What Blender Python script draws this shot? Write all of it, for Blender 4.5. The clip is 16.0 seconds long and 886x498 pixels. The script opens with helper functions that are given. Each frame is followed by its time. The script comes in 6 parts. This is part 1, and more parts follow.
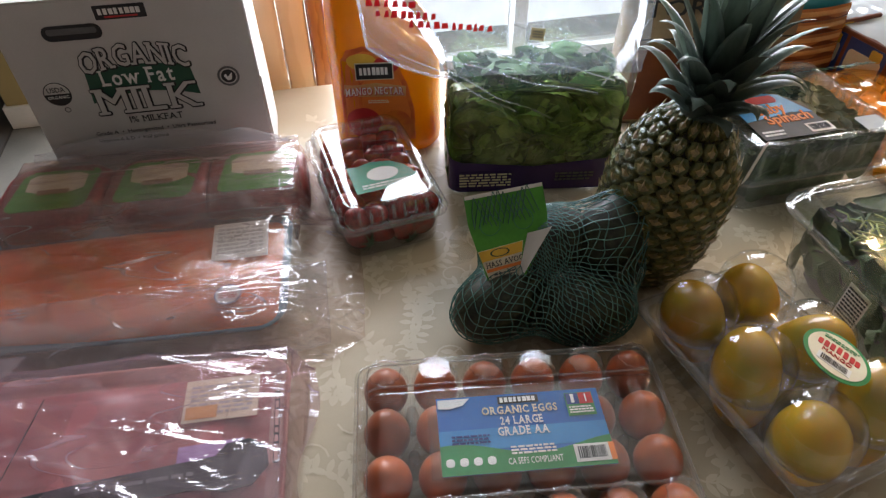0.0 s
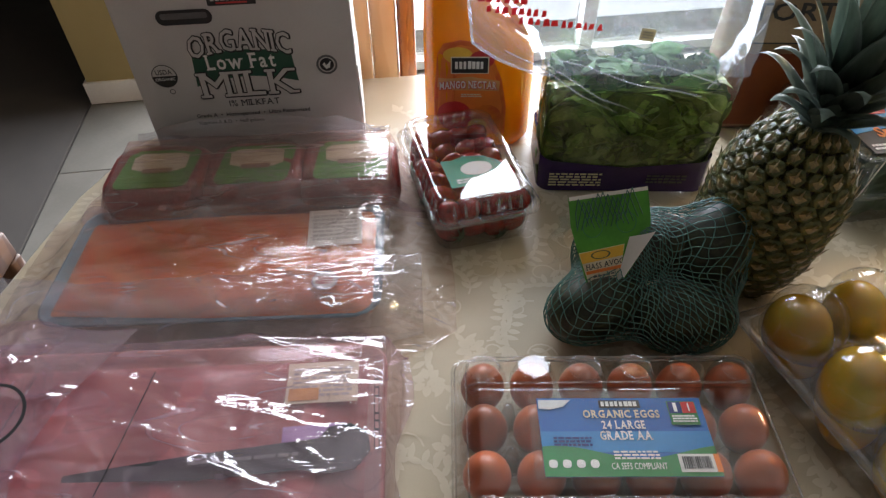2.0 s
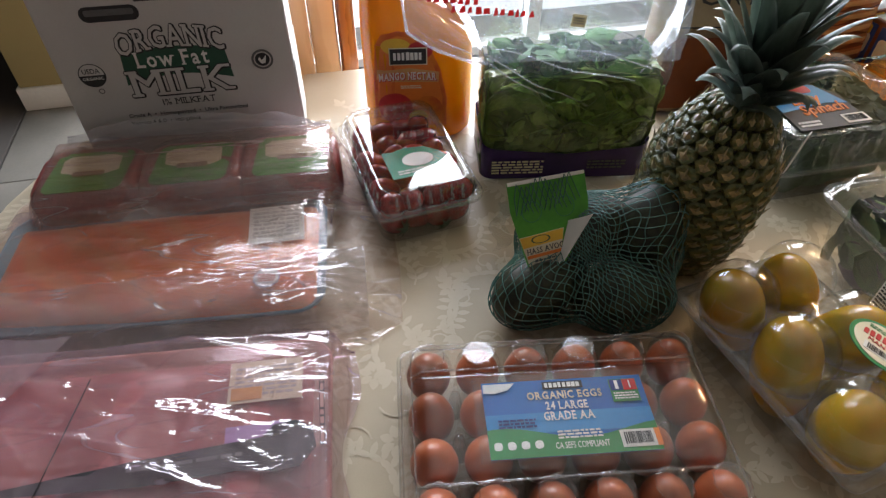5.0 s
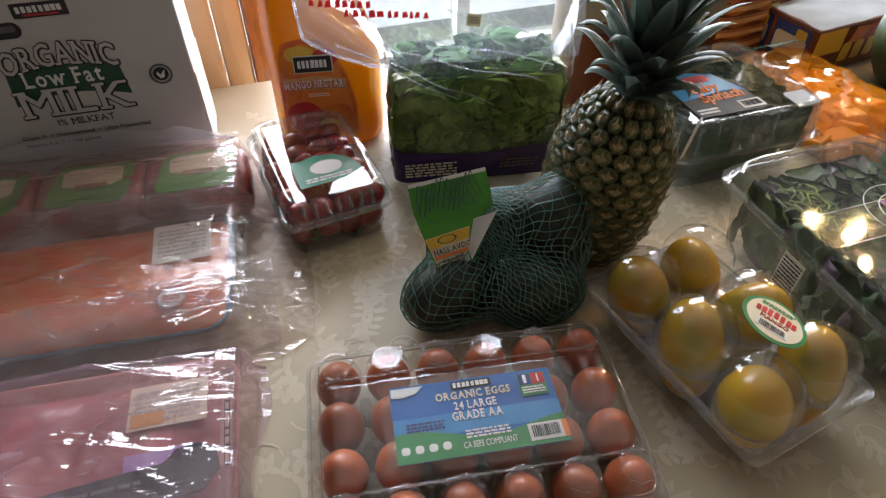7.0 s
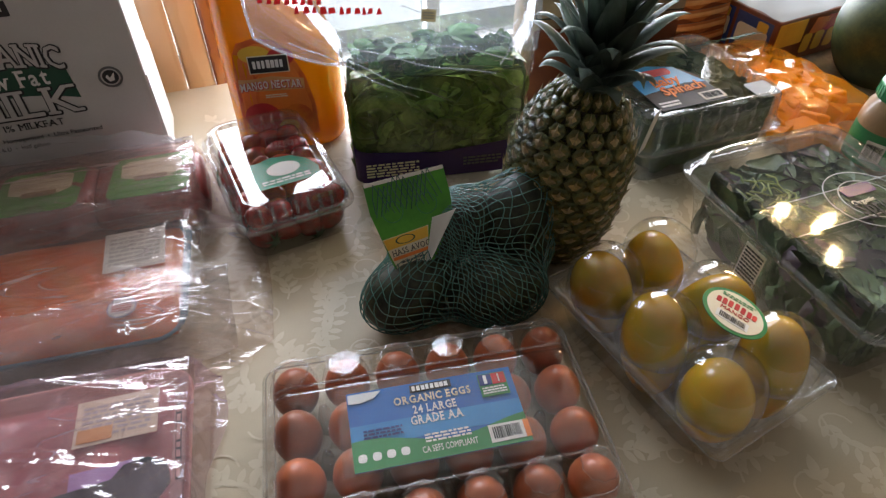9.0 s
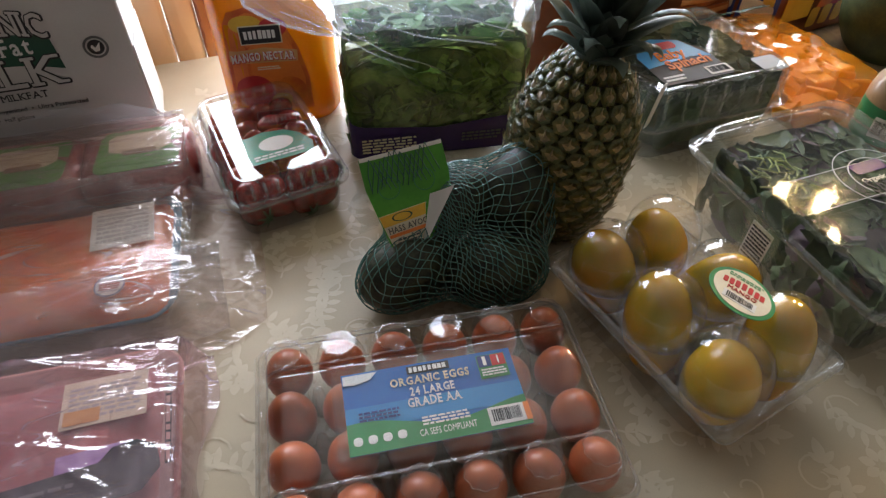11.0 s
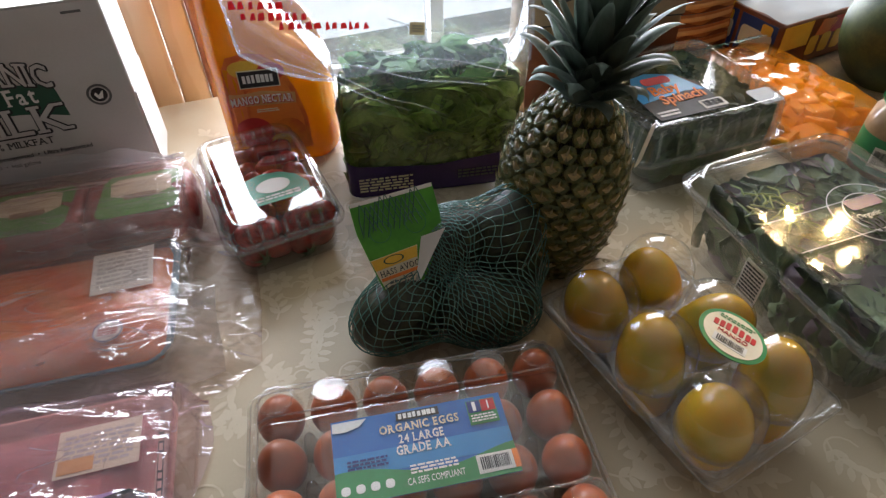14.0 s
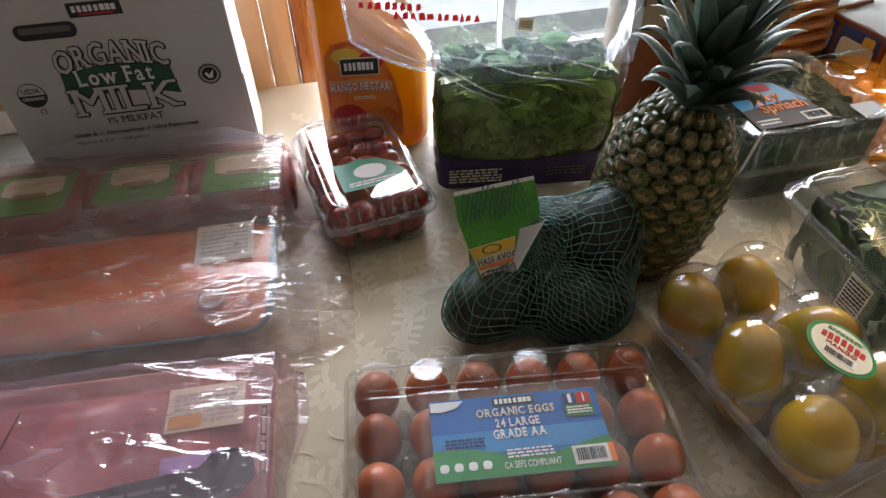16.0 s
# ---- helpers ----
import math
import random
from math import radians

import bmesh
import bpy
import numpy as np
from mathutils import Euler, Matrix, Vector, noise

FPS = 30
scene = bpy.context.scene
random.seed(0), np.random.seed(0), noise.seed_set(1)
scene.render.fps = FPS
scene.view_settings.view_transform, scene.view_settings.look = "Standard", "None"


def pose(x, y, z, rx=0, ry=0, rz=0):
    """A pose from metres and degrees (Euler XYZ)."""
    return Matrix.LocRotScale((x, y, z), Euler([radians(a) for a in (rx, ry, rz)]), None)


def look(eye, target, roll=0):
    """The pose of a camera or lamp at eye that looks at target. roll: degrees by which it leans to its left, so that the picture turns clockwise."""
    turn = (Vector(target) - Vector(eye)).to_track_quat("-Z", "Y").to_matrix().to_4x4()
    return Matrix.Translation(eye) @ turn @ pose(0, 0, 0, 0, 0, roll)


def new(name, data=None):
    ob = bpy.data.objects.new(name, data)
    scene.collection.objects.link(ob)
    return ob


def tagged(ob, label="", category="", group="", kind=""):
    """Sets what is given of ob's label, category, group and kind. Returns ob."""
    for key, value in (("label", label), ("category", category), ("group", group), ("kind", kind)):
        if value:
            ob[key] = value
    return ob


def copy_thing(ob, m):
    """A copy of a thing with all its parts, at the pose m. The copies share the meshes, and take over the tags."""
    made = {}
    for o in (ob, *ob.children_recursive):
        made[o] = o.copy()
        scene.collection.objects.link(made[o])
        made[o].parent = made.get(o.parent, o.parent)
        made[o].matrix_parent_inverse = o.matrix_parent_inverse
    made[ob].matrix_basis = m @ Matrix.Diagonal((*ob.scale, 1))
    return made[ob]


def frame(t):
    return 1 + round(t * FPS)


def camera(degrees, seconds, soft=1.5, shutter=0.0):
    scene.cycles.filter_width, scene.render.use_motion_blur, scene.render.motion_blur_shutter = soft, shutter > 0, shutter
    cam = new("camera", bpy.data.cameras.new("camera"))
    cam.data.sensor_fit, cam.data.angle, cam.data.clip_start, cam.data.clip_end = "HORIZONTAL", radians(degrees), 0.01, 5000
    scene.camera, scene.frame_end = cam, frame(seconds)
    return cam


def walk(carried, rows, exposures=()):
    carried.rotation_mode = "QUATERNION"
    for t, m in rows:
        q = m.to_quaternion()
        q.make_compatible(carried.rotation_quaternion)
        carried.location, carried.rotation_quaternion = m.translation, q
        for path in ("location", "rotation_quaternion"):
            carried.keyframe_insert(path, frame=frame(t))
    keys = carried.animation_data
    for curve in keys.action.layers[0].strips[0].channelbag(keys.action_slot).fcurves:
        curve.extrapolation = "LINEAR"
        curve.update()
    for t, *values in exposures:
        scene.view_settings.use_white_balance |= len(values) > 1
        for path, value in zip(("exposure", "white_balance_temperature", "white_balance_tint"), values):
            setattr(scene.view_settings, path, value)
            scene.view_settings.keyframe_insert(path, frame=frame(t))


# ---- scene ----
cam = camera(70.62, 16.0, 1.3)
PATH = [
    (0, (0.0309, 0.0896, 1.3209), (0.0070, 0.8110, 0.6288), -0.25),
    (0.5, (-0.0006, 0.0942, 1.3169), (-0.0586, 0.7992, 0.6100), -0.33),
    (1, (-0.0262, 0.0970, 1.3194), (-0.1156, 0.7943, 0.6082), -0.76),
    (1.5, (-0.0330, 0.0930, 1.3215), (-0.1151, 0.7891, 0.6083), -0.26),
    (2, (-0.0340, 0.0873, 1.3281), (-0.1203, 0.7933, 0.6252), -0.59),
    (2.5, (-0.0172, 0.0871, 1.3266), (-0.0819, 0.8019, 0.6302), -0.88),
    (3, (-0.0141, 0.0907, 1.3212), (-0.0496, 0.7966, 0.6138), -0.01),
    (3.5, (-0.0151, 0.0893, 1.3204), (-0.0588, 0.7947, 0.6129), -0.61),
    (6, (-0.0005, 0.0837, 1.3210), (-0.0064, 0.7988, 0.6220), 0.39),
    (6.5, (0.0248, 0.0872, 1.3184), (0.0325, 0.8060, 0.6233), -0.24),
    (7, (0.0425, 0.0856, 1.3122), (0.0856, 0.8026, 0.6165), 0.43),
    (7.5, (0.0379, 0.0859, 1.3136), (0.0837, 0.8003, 0.6153), 0.84),
    (8, (0.0338, 0.0879, 1.3131), (0.0749, 0.8016, 0.6139), 1.16),
    (8.5, (0.0560, 0.0922, 1.3078), (0.1135, 0.8070, 0.6109), 0.53),
    (8.7, (0.0678, 0.0916, 1.3021), (0.1375, 0.8087, 0.6085), 0.35),
    (10.8, (0.0624, 0.1073, 1.2978), (0.1384, 0.8114, 0.5918), 0.77),
    (11, (0.0670, 0.1057, 1.2854), (0.1430, 0.7990, 0.5687), 1.00),
    (11.5, (0.0613, 0.1042, 1.2921), (0.1220, 0.7953, 0.5720), 0.68),
    (12, (0.0703, 0.0981, 1.2987), (0.1137, 0.8047, 0.5924), -0.72),
    (12.5, (0.0904, 0.0983, 1.2986), (0.1359, 0.8146, 0.6023), -0.90),
    (13, (0.0950, 0.1094, 1.3053), (0.1574, 0.8306, 0.6155), -0.60),
    (13.5, (0.0965, 0.1159, 1.3030), (0.1680, 0.8326, 0.6093), -0.31),
    (14, (0.0929, 0.1167, 1.3035), (0.1462, 0.8354, 0.6102), -1.18),
    (14.5, (0.0875, 0.1141, 1.3059), (0.1316, 0.8330, 0.6122), -0.97),
    (15, (0.0809, 0.1073, 1.3073), (0.1182, 0.8313, 0.6184), -0.83),
    (15.5, (0.0620, 0.1024, 1.3082), (0.0847, 0.8282, 0.6207), -0.77),
    (16, (0.0341, 0.1035, 1.3050), (0.0204, 0.8245, 0.6122), -0.89),
]
walk(cam, [(t, look(eye, target, roll)) for t, eye, target, roll in PATH])

# ---- light ----
T = 0.75                                   # height of the table top
ROOM = Matrix.Translation((-1.67, 2.10, 0)) @ Matrix.Rotation(radians(15), 4, "Z")
world = bpy.data.worlds.new("sky")
scene.world = world
world.use_nodes = True
sky = world.node_tree.nodes.new("ShaderNodeTexSky")
sky.sky_type, sky.sun_disc = "NISHITA", False
sky.sun_elevation, sky.sun_rotation = radians(40), radians(120)
world.node_tree.links.new(sky.outputs[0], world.node_tree.nodes["Background"].inputs[0])
world.node_tree.nodes["Background"].inputs[1].default_value = 0.1


def area_lamp(name, size_x, size_y, power, colour, m):
    data = bpy.data.lights.new(name, "AREA")
    data.shape, data.size, data.size_y, data.energy, data.color = "RECTANGLE", size_x, size_y, power, colour
    ob = new(name, data)
    ob.matrix_world = m
    return ob


# daylight in the patio door's opening
area_lamp("door_daylight", 3.1, 2.5, 420, (0.83, 0.87, 0.97), ROOM @ pose(2.05, 0.10, 1.35, -90, 0, 0) @ Matrix.Rotation(math.pi, 4, "Z"))


# ---- materials ----
def shader(name):
    m = bpy.data.materials.new(name)
    m.use_nodes = True
    return m, m.node_tree.nodes, m.node_tree.links, m.node_tree.nodes["Principled BSDF"]


def paint(name, a, b=None, rough=0.5, scale=40.0, fine=300.0, bump=0.15, metal=0.0, spread=0.0, sheen=0.0, coat=0.0,
          subsurface=0.0, stretch=(1, 1, 1), distance=0.001, transmission=0.0, contrast=(0.35, 0.65)):
    """A surface of two colours mixed by noise at two scales, with fine relief; spread varies it from piece to piece."""
    m, nodes, links, bsdf = shader(name)
    b = b or tuple(c * 0.8 for c in a)
    co = nodes.new("ShaderNodeTexCoord")
    mp = nodes.new("ShaderNodeMapping")
    mp.inputs["Scale"].default_value = stretch
    links.new(co.outputs["Object"], mp.inputs[0])
    n1, n2 = nodes.new("ShaderNodeTexNoise"), nodes.new("ShaderNodeTexNoise")
    for n, s in ((n1, scale), (n2, fine)):
        n.inputs["Scale"].default_value, n.inputs["Detail"].default_value = s, 4
        links.new(mp.outputs[0], n.inputs[0])
    add = nodes.new("ShaderNodeMath")
    add.operation = "MULTIPLY_ADD"
    links.new(n2.outputs[0], add.inputs[0])
    add.inputs[1].default_value = 0.35
    links.new(n1.outputs[0], add.inputs[2])
    sub = nodes.new("ShaderNodeMath")
    sub.operation = "SUBTRACT"
    links.new(add.outputs[0], sub.inputs[0])
    sub.inputs[1].default_value = 0.175
    ramp = nodes.new("ShaderNodeValToRGB")
    ramp.color_ramp.elements[0].position, ramp.color_ramp.elements[1].position = contrast
    ramp.color_ramp.elements[0].color, ramp.color_ramp.elements[1].color = (*a, 1), (*b, 1)
    links.new(sub.outputs[0], ramp.inputs[0])
    out = ramp.outputs[0]
    if spread:
        info, geo = nodes.new("ShaderNodeObjectInfo"), nodes.new("ShaderNodeNewGeometry")
        mix = nodes.new("ShaderNodeMath")
        mix.operation = "ADD"
        links.new(info.outputs["Random"], mix.inputs[0])
        links.new(geo.outputs["Random Per Island"], mix.inputs[1])
        fr = nodes.new("ShaderNodeMath")
        fr.operation = "FRACT"
        links.new(mix.outputs[0], fr.inputs[0])
        rng = nodes.new("ShaderNodeMapRange")
        rng.inputs[3].default_value, rng.inputs[4].default_value = 1 - spread, 1 + spread
        links.new(fr.outputs[0], rng.inputs[0])
        hsv = nodes.new("ShaderNodeHueSaturation")
        links.new(rng.outputs[0], hsv.inputs["Value"])
        links.new(out, hsv.inputs["Color"])
        out = hsv.outputs[0]
    links.new(out, bsdf.inputs["Base Color"])
    bsdf.inputs["Roughness"].default_value, bsdf.inputs["Metallic"].default_value = rough, metal
    bsdf.inputs["Sheen Weight"].default_value, bsdf.inputs["Coat Weight"].default_value = sheen, coat
    bsdf.inputs["Coat Roughness"].default_value = 0.08
    bsdf.inputs["Transmission Weight"].default_value = transmission
    if subsurface:
        bsdf.inputs["Subsurface Weight"].default_value = subsurface
        bsdf.inputs["Subsurface Scale"].default_value = 0.006
        bsdf.inputs["Subsurface Radius"].default_value = (1, 0.5, 0.3)
    if bump:
        bp = nodes.new("ShaderNodeBump")
        bp.inputs["Strength"].default_value, bp.inputs["Distance"].default_value = bump, distance
        links.new(add.outputs[0], bp.inputs["Height"])
        links.new(bp.outputs[0], bsdf.inputs["Normal"])
    return m


def film(name, tint=(0.96, 0.96, 0.96), milk=0.08, milk_colour=(0.8, 0.8, 0.8), rough=0.06, bump=0.2, scale=60.0, shine=0.075, distance=0.002, fine=0.0, stretch=(1, 1, 1), whiten=0.0):
    """Thin clear plastic: seen through, glossy at its surface, a little milky, creased."""
    m, nodes, links, bsdf = shader(name)
    nodes.remove(bsdf)
    clear, gloss, haze, fog = (nodes.new("ShaderNodeBsdf" + k) for k in ("Transparent", "Glossy", "Diffuse", "Translucent"))
    clear.inputs[0].default_value = (*tint, 1)
    gloss.inputs["Roughness"].default_value = rough
    haze.inputs[0].default_value = fog.inputs[0].default_value = (*milk_colour, 1)
    noise_node, bp, facing = nodes.new("ShaderNodeTexNoise"), nodes.new("ShaderNodeBump"), nodes.new("ShaderNodeLayerWeight")
    co = nodes.new("ShaderNodeTexCoord")
    mp = nodes.new("ShaderNodeMapping")
    mp.inputs["Scale"].default_value = stretch
    links.new(co.outputs["Object"], mp.inputs[0])
    links.new(mp.outputs[0], noise_node.inputs[0])
    noise_node.inputs["Scale"].default_value, noise_node.inputs["Detail"].default_value = scale * (0.6 if fine >= 2 else 1), 1.5 if fine >= 2 else 3 + fine
    noise_node.inputs["Distortion"].default_value = 0.8
    bp.inputs["Strength"].default_value, bp.inputs["Distance"].default_value = bump, distance
    if fine >= 2:
        # flat facets with sharp creases between them, over the soft waves
        bend, shift, ridge, total = (nodes.new(k) for k in ("ShaderNodeTexNoise", "ShaderNodeVectorMath", "ShaderNodeTexVoronoi", "ShaderNodeMath"))
        bend.inputs["Scale"].default_value, bend.inputs["Detail"].default_value = scale * 0.35, 3
        links.new(mp.outputs[0], bend.inputs[0])
        shift.operation = "MULTIPLY_ADD"
        links.new(bend.outputs["Color"], shift.inputs[0])
        shift.inputs[1].default_value = (0.035, 0.035, 0.035)
        links.new(mp.outputs[0], shift.inputs[2])
        ridge.feature = "F1"
        ridge.inputs["Scale"].default_value = scale
        links.new(shift.outputs[0], ridge.inputs["Vector"])
        total.operation = "MULTIPLY_ADD"
        links.new(ridge.outputs["Distance"], total.inputs[0])
        total.inputs[1].default_value = 0.7
        links.new(noise_node.outputs[0], total.inputs[2])
        links.new(total.outputs[0], bp.inputs["Height"])
    else:
        links.new(noise_node.outputs[0], bp.inputs["Height"])
    links.new(bp.outputs[0], gloss.inputs["Normal"])
    links.new(bp.outputs[0], facing.inputs["Normal"])
    facing.inputs["Blend"].default_value = 0.5
    steep, fres = nodes.new("ShaderNodeMath"), nodes.new("ShaderNodeMath")
    steep.operation, fres.operation = "POWER", "MULTIPLY_ADD"
    links.new(facing.outputs["Facing"], steep.inputs[0])
    steep.inputs[1].default_value = 4.0
    links.new(steep.outputs[0], fres.inputs[0])
    fres.inputs[1].default_value, fres.inputs[2].default_value = 0.55, shine
    soft, base, top = (nodes.new("ShaderNodeMixShader") for _ in range(3))
    soft.inputs[0].default_value = 0.5
    links.new(haze.outputs[0], soft.inputs[1])
    links.new(fog.outputs[0], soft.inputs[2])
    base.inputs[0].default_value = milk
    links.new(bp.outputs[0], haze.inputs["Normal"])
    if whiten:
        # milky lines on noise contours imitate light scattered along creases
        lines = []
        for size, breadth in ((scale * 0.22, 0.030), (scale * 0.55, 0.022)):
            crease_noise, off, dist, gain = (nodes.new(k) for k in ("ShaderNodeTexNoise", "ShaderNodeMath", "ShaderNodeMath", "ShaderNodeMapRange"))
            crease_noise.inputs["Scale"].default_value, crease_noise.inputs["Detail"].default_value, crease_noise.inputs["Distortion"].default_value = size, 1.0, 0.7
            links.new(mp.outputs[0], crease_noise.inputs[0])
            off.operation, dist.operation = "SUBTRACT", "ABSOLUTE"
            links.new(crease_noise.outputs[0], off.inputs[0])
            off.inputs[1].default_value = 0.5
            links.new(off.outputs[0], dist.inputs[0])
            gain.inputs[1].default_value, gain.inputs[2].default_value = 0.0, breadth
            gain.inputs[3].default_value, gain.inputs[4].default_value = 1.0, 0.0
            links.new(dist.outputs[0], gain.inputs[0])
            lines.append(gain)
        both, gain = nodes.new("ShaderNodeMath"), nodes.new("ShaderNodeMath")
        both.operation, gain.operation = "MULTIPLY_ADD", "MULTIPLY_ADD"
        links.new(lines[0].outputs[0], both.inputs[0])
        both.inputs[1].default_value = 0.8
        links.new(lines[1].outputs[0], both.inputs[2])
        links.new(both.outputs[0], gain.inputs[0])
        gain.inputs[1].default_value, gain.inputs[2].default_value = whiten, milk * 0.8
        links.new(gain.outputs[0], base.inputs[0])
    links.new(clear.outputs[0], base.inputs[1])
    links.new(soft.outputs[0], base.inputs[2])
    links.new(fres.outputs[0], top.inputs[0])
    links.new(base.outputs[0], top.inputs[1])
    links.new(gloss.outputs[0], top.inputs[2])
    links.new(top.outputs[0], nodes["Material Output"].inputs[0])
    return m


def glow(name, colour, strength):
    m, nodes, links, bsdf = shader(name)
    bsdf.inputs["Base Color"].default_value = (*colour, 1)
    bsdf.inputs["Emission Color"].default_value = (*colour, 1)
    bsdf.inputs["Emission Strength"].default_value = strength
    return m


def bands(name, a, b, scale, distortion, rough, axis="X", soft=(0.4, 0.6), coat=0.0, bump=0.1, subsurface=0.0):
    """Wavy stripes of two colours, for grain, fillets and curtains of fat."""
    m, nodes, links, bsdf = shader(name)
    co, wave, ramp, n = (nodes.new(k) for k in ("ShaderNodeTexCoord", "ShaderNodeTexWave", "ShaderNodeValToRGB", "ShaderNodeTexNoise"))
    wave.bands_direction = axis
    wave.inputs["Scale"].default_value, wave.inputs["Distortion"].default_value = scale, distortion
    wave.inputs["Detail"].default_value, wave.inputs["Detail Scale"].default_value = 3, 2.0
    links.new(co.outputs["Object"], wave.inputs[0])
    ramp.color_ramp.elements[0].position, ramp.color_ramp.elements[1].position = soft
    ramp.color_ramp.elements[0].color, ramp.color_ramp.elements[1].color = (*a, 1), (*b, 1)
    links.new(wave.outputs[0], ramp.inputs[0])
    n.inputs["Scale"].default_value = 9
    links.new(co.outputs["Object"], n.inputs[0])
    mix = nodes.new("ShaderNodeMixRGB")
    mix.blend_type, mix.inputs[0].default_value = "MULTIPLY", 0.3
    links.new(ramp.outputs[0], mix.inputs[1])
    links.new(n.outputs[0], mix.inputs[2])
    gain = nodes.new("ShaderNodeHueSaturation")
    gain.inputs["Value"].default_value = 1.15
    links.new(mix.outputs[0], gain.inputs["Color"])
    links.new(gain.outputs[0], bsdf.inputs["Base Color"])
    bsdf.inputs["Roughness"].default_value, bsdf.inputs["Coat Weight"].default_value = rough, coat
    if subsurface:
        bsdf.inputs["Subsurface Weight"].default_value, bsdf.inputs["Subsurface Scale"].default_value = subsurface, 0.005
    bp = nodes.new("ShaderNodeBump")
    bp.inputs["Strength"].default_value, bp.inputs["Distance"].default_value = bump, 0.001
    links.new(wave.outputs[0], bp.inputs["Height"])
    links.new(bp.outputs[0], bsdf.inputs["Normal"])
    return m


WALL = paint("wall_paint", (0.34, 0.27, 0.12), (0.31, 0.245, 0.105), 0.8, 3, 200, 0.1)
WHITE_TRIM = paint("trim_paint", (0.78, 0.77, 0.74), (0.70, 0.69, 0.66), 0.45, 5, 100, 0.05)
# far walls and ceiling out of view, coloured dark to hold down bounced fill
DARKENED_WALL = paint("darkened_wall_paint", (0.13, 0.105, 0.08), (0.11, 0.09, 0.065), 0.8, 3, 200, 0.1)
DARKENED_CEILING = paint("darkened_ceiling_paint", (0.15, 0.145, 0.13), (0.13, 0.125, 0.11), 0.9, 3, 150, 0.3)
TILE = paint("floor_tile", (0.17, 0.16, 0.14), (0.135, 0.127, 0.11), 0.35, 6, 90, 0.1, spread=0.06)
GROUT = paint("grout", (0.2, 0.19, 0.17), None, 0.9, 20, 200, 0.2)
CARPET = paint("carpet", (0.034, 0.027, 0.020), (0.026, 0.02, 0.015), 0.95, 8, 500, 0.6, sheen=0.2)
CHAIR_WOOD = bands("orange_wood", (0.36, 0.13, 0.035), (0.24, 0.075, 0.02), 12, 3, 0.3, "X", coat=0.3)
SLAT_WOOD = bands("pale_wood", (0.62, 0.42, 0.25), (0.57, 0.37, 0.21), 5, 1.5, 0.35, "X", coat=0.2)
DARK_WOOD = bands("table_wood", (0.16, 0.07, 0.03), (0.10, 0.04, 0.018), 10, 3, 0.4, "X")
CLOTH = paint("cloth_weave", (0.52, 0.44, 0.31), (0.46, 0.385, 0.265), 0.36, 9, 900, 0.25, sheen=0.15, distance=0.0004)
DAMASK = paint("damask_thread", (0.61, 0.535, 0.405), (0.57, 0.495, 0.365), 0.31, 30, 900, 0.25, sheen=0.2, distance=0.0004)
CARDBOARD = paint("white_carton", (0.57, 0.56, 0.545), (0.525, 0.515, 0.50), 0.55, 12, 300, 0.08)
LID_REFLECTION = paint("pale_lid_reflection", (0.42, 0.47, 0.50), (0.36, 0.41, 0.45), 0.35, 14, 200, 0.05)
TAN_PRINT = paint("tan_print", (0.32, 0.23, 0.14), (0.27, 0.19, 0.11), 0.5, 14, 200, 0.05)
KRAFT = paint("brown_card", (0.30, 0.19, 0.10), (0.24, 0.15, 0.08), 0.7, 12, 300, 0.1)
BLACK = paint("black_ink", (0.012, 0.012, 0.014), (0.02, 0.02, 0.022), 0.5, 60, 300, 0.0)
FAINT_INK = paint("faint_print", (0.46, 0.45, 0.44), (0.52, 0.51, 0.50), 0.6, 60, 300, 0.0)
GREY_INK = paint("grey_ink", (0.13, 0.13, 0.13), None, 0.6, 60, 300, 0.0)
WHITE_INK = paint("white_ink", (0.78, 0.78, 0.76), (0.72, 0.72, 0.7), 0.5, 60, 300, 0.0)
GREEN_INK = paint("green_ink", (0.012, 0.07, 0.04), (0.016, 0.085, 0.05), 0.5, 30, 300, 0.0)
RED_INK = paint("red_ink", (0.55, 0.03, 0.03), (0.45, 0.02, 0.025), 0.4, 30, 300, 0.0)
ORANGE_INK = paint("orange_ink", (0.80, 0.22, 0.03), (0.7, 0.18, 0.03), 0.45, 30, 300, 0.0)
YELLOW_INK = paint("yellow_ink", (0.80, 0.50, 0.05), (0.72, 0.42, 0.04), 0.45, 30, 300, 0.0)
CREAM_INK = paint("cream_paper", (0.74, 0.68, 0.52), (0.70, 0.62, 0.45), 0.5, 30, 300, 0.0)
BLUE_INK = paint("blue_ink", (0.018, 0.12, 0.42), (0.02, 0.15, 0.45), 0.3, 20, 300, 0.0)
LIGHT_BLUE = paint("light_blue_ink", (0.05, 0.27, 0.56), (0.035, 0.22, 0.50), 0.3, 20, 300, 0.0)
NAVY_INK = paint("navy_ink", (0.02, 0.05, 0.22), (0.02, 0.04, 0.17), 0.35, 20, 300, 0.0)
GRASS_INK = paint("grass_green_ink", (0.04, 0.26, 0.09), (0.03, 0.20, 0.06), 0.35, 20, 300, 0.0)
PINK_INK = paint("pink_ink", (0.62, 0.10, 0.13), (0.5, 0.07, 0.1), 0.4, 20, 300, 0.0)
PURPLE = paint("purple_print", (0.035, 0.015, 0.10), (0.05, 0.022, 0.13), 0.25, 20, 200, 0.2)
LIME_CARD = paint("lime_card", (0.075, 0.33, 0.025), (0.05, 0.26, 0.02), 0.32, 30, 200, 0.1)
TEAL_LABEL = paint("teal_label", (0.03, 0.30, 0.20), (0.025, 0.24, 0.16), 0.3, 30, 200, 0.0)
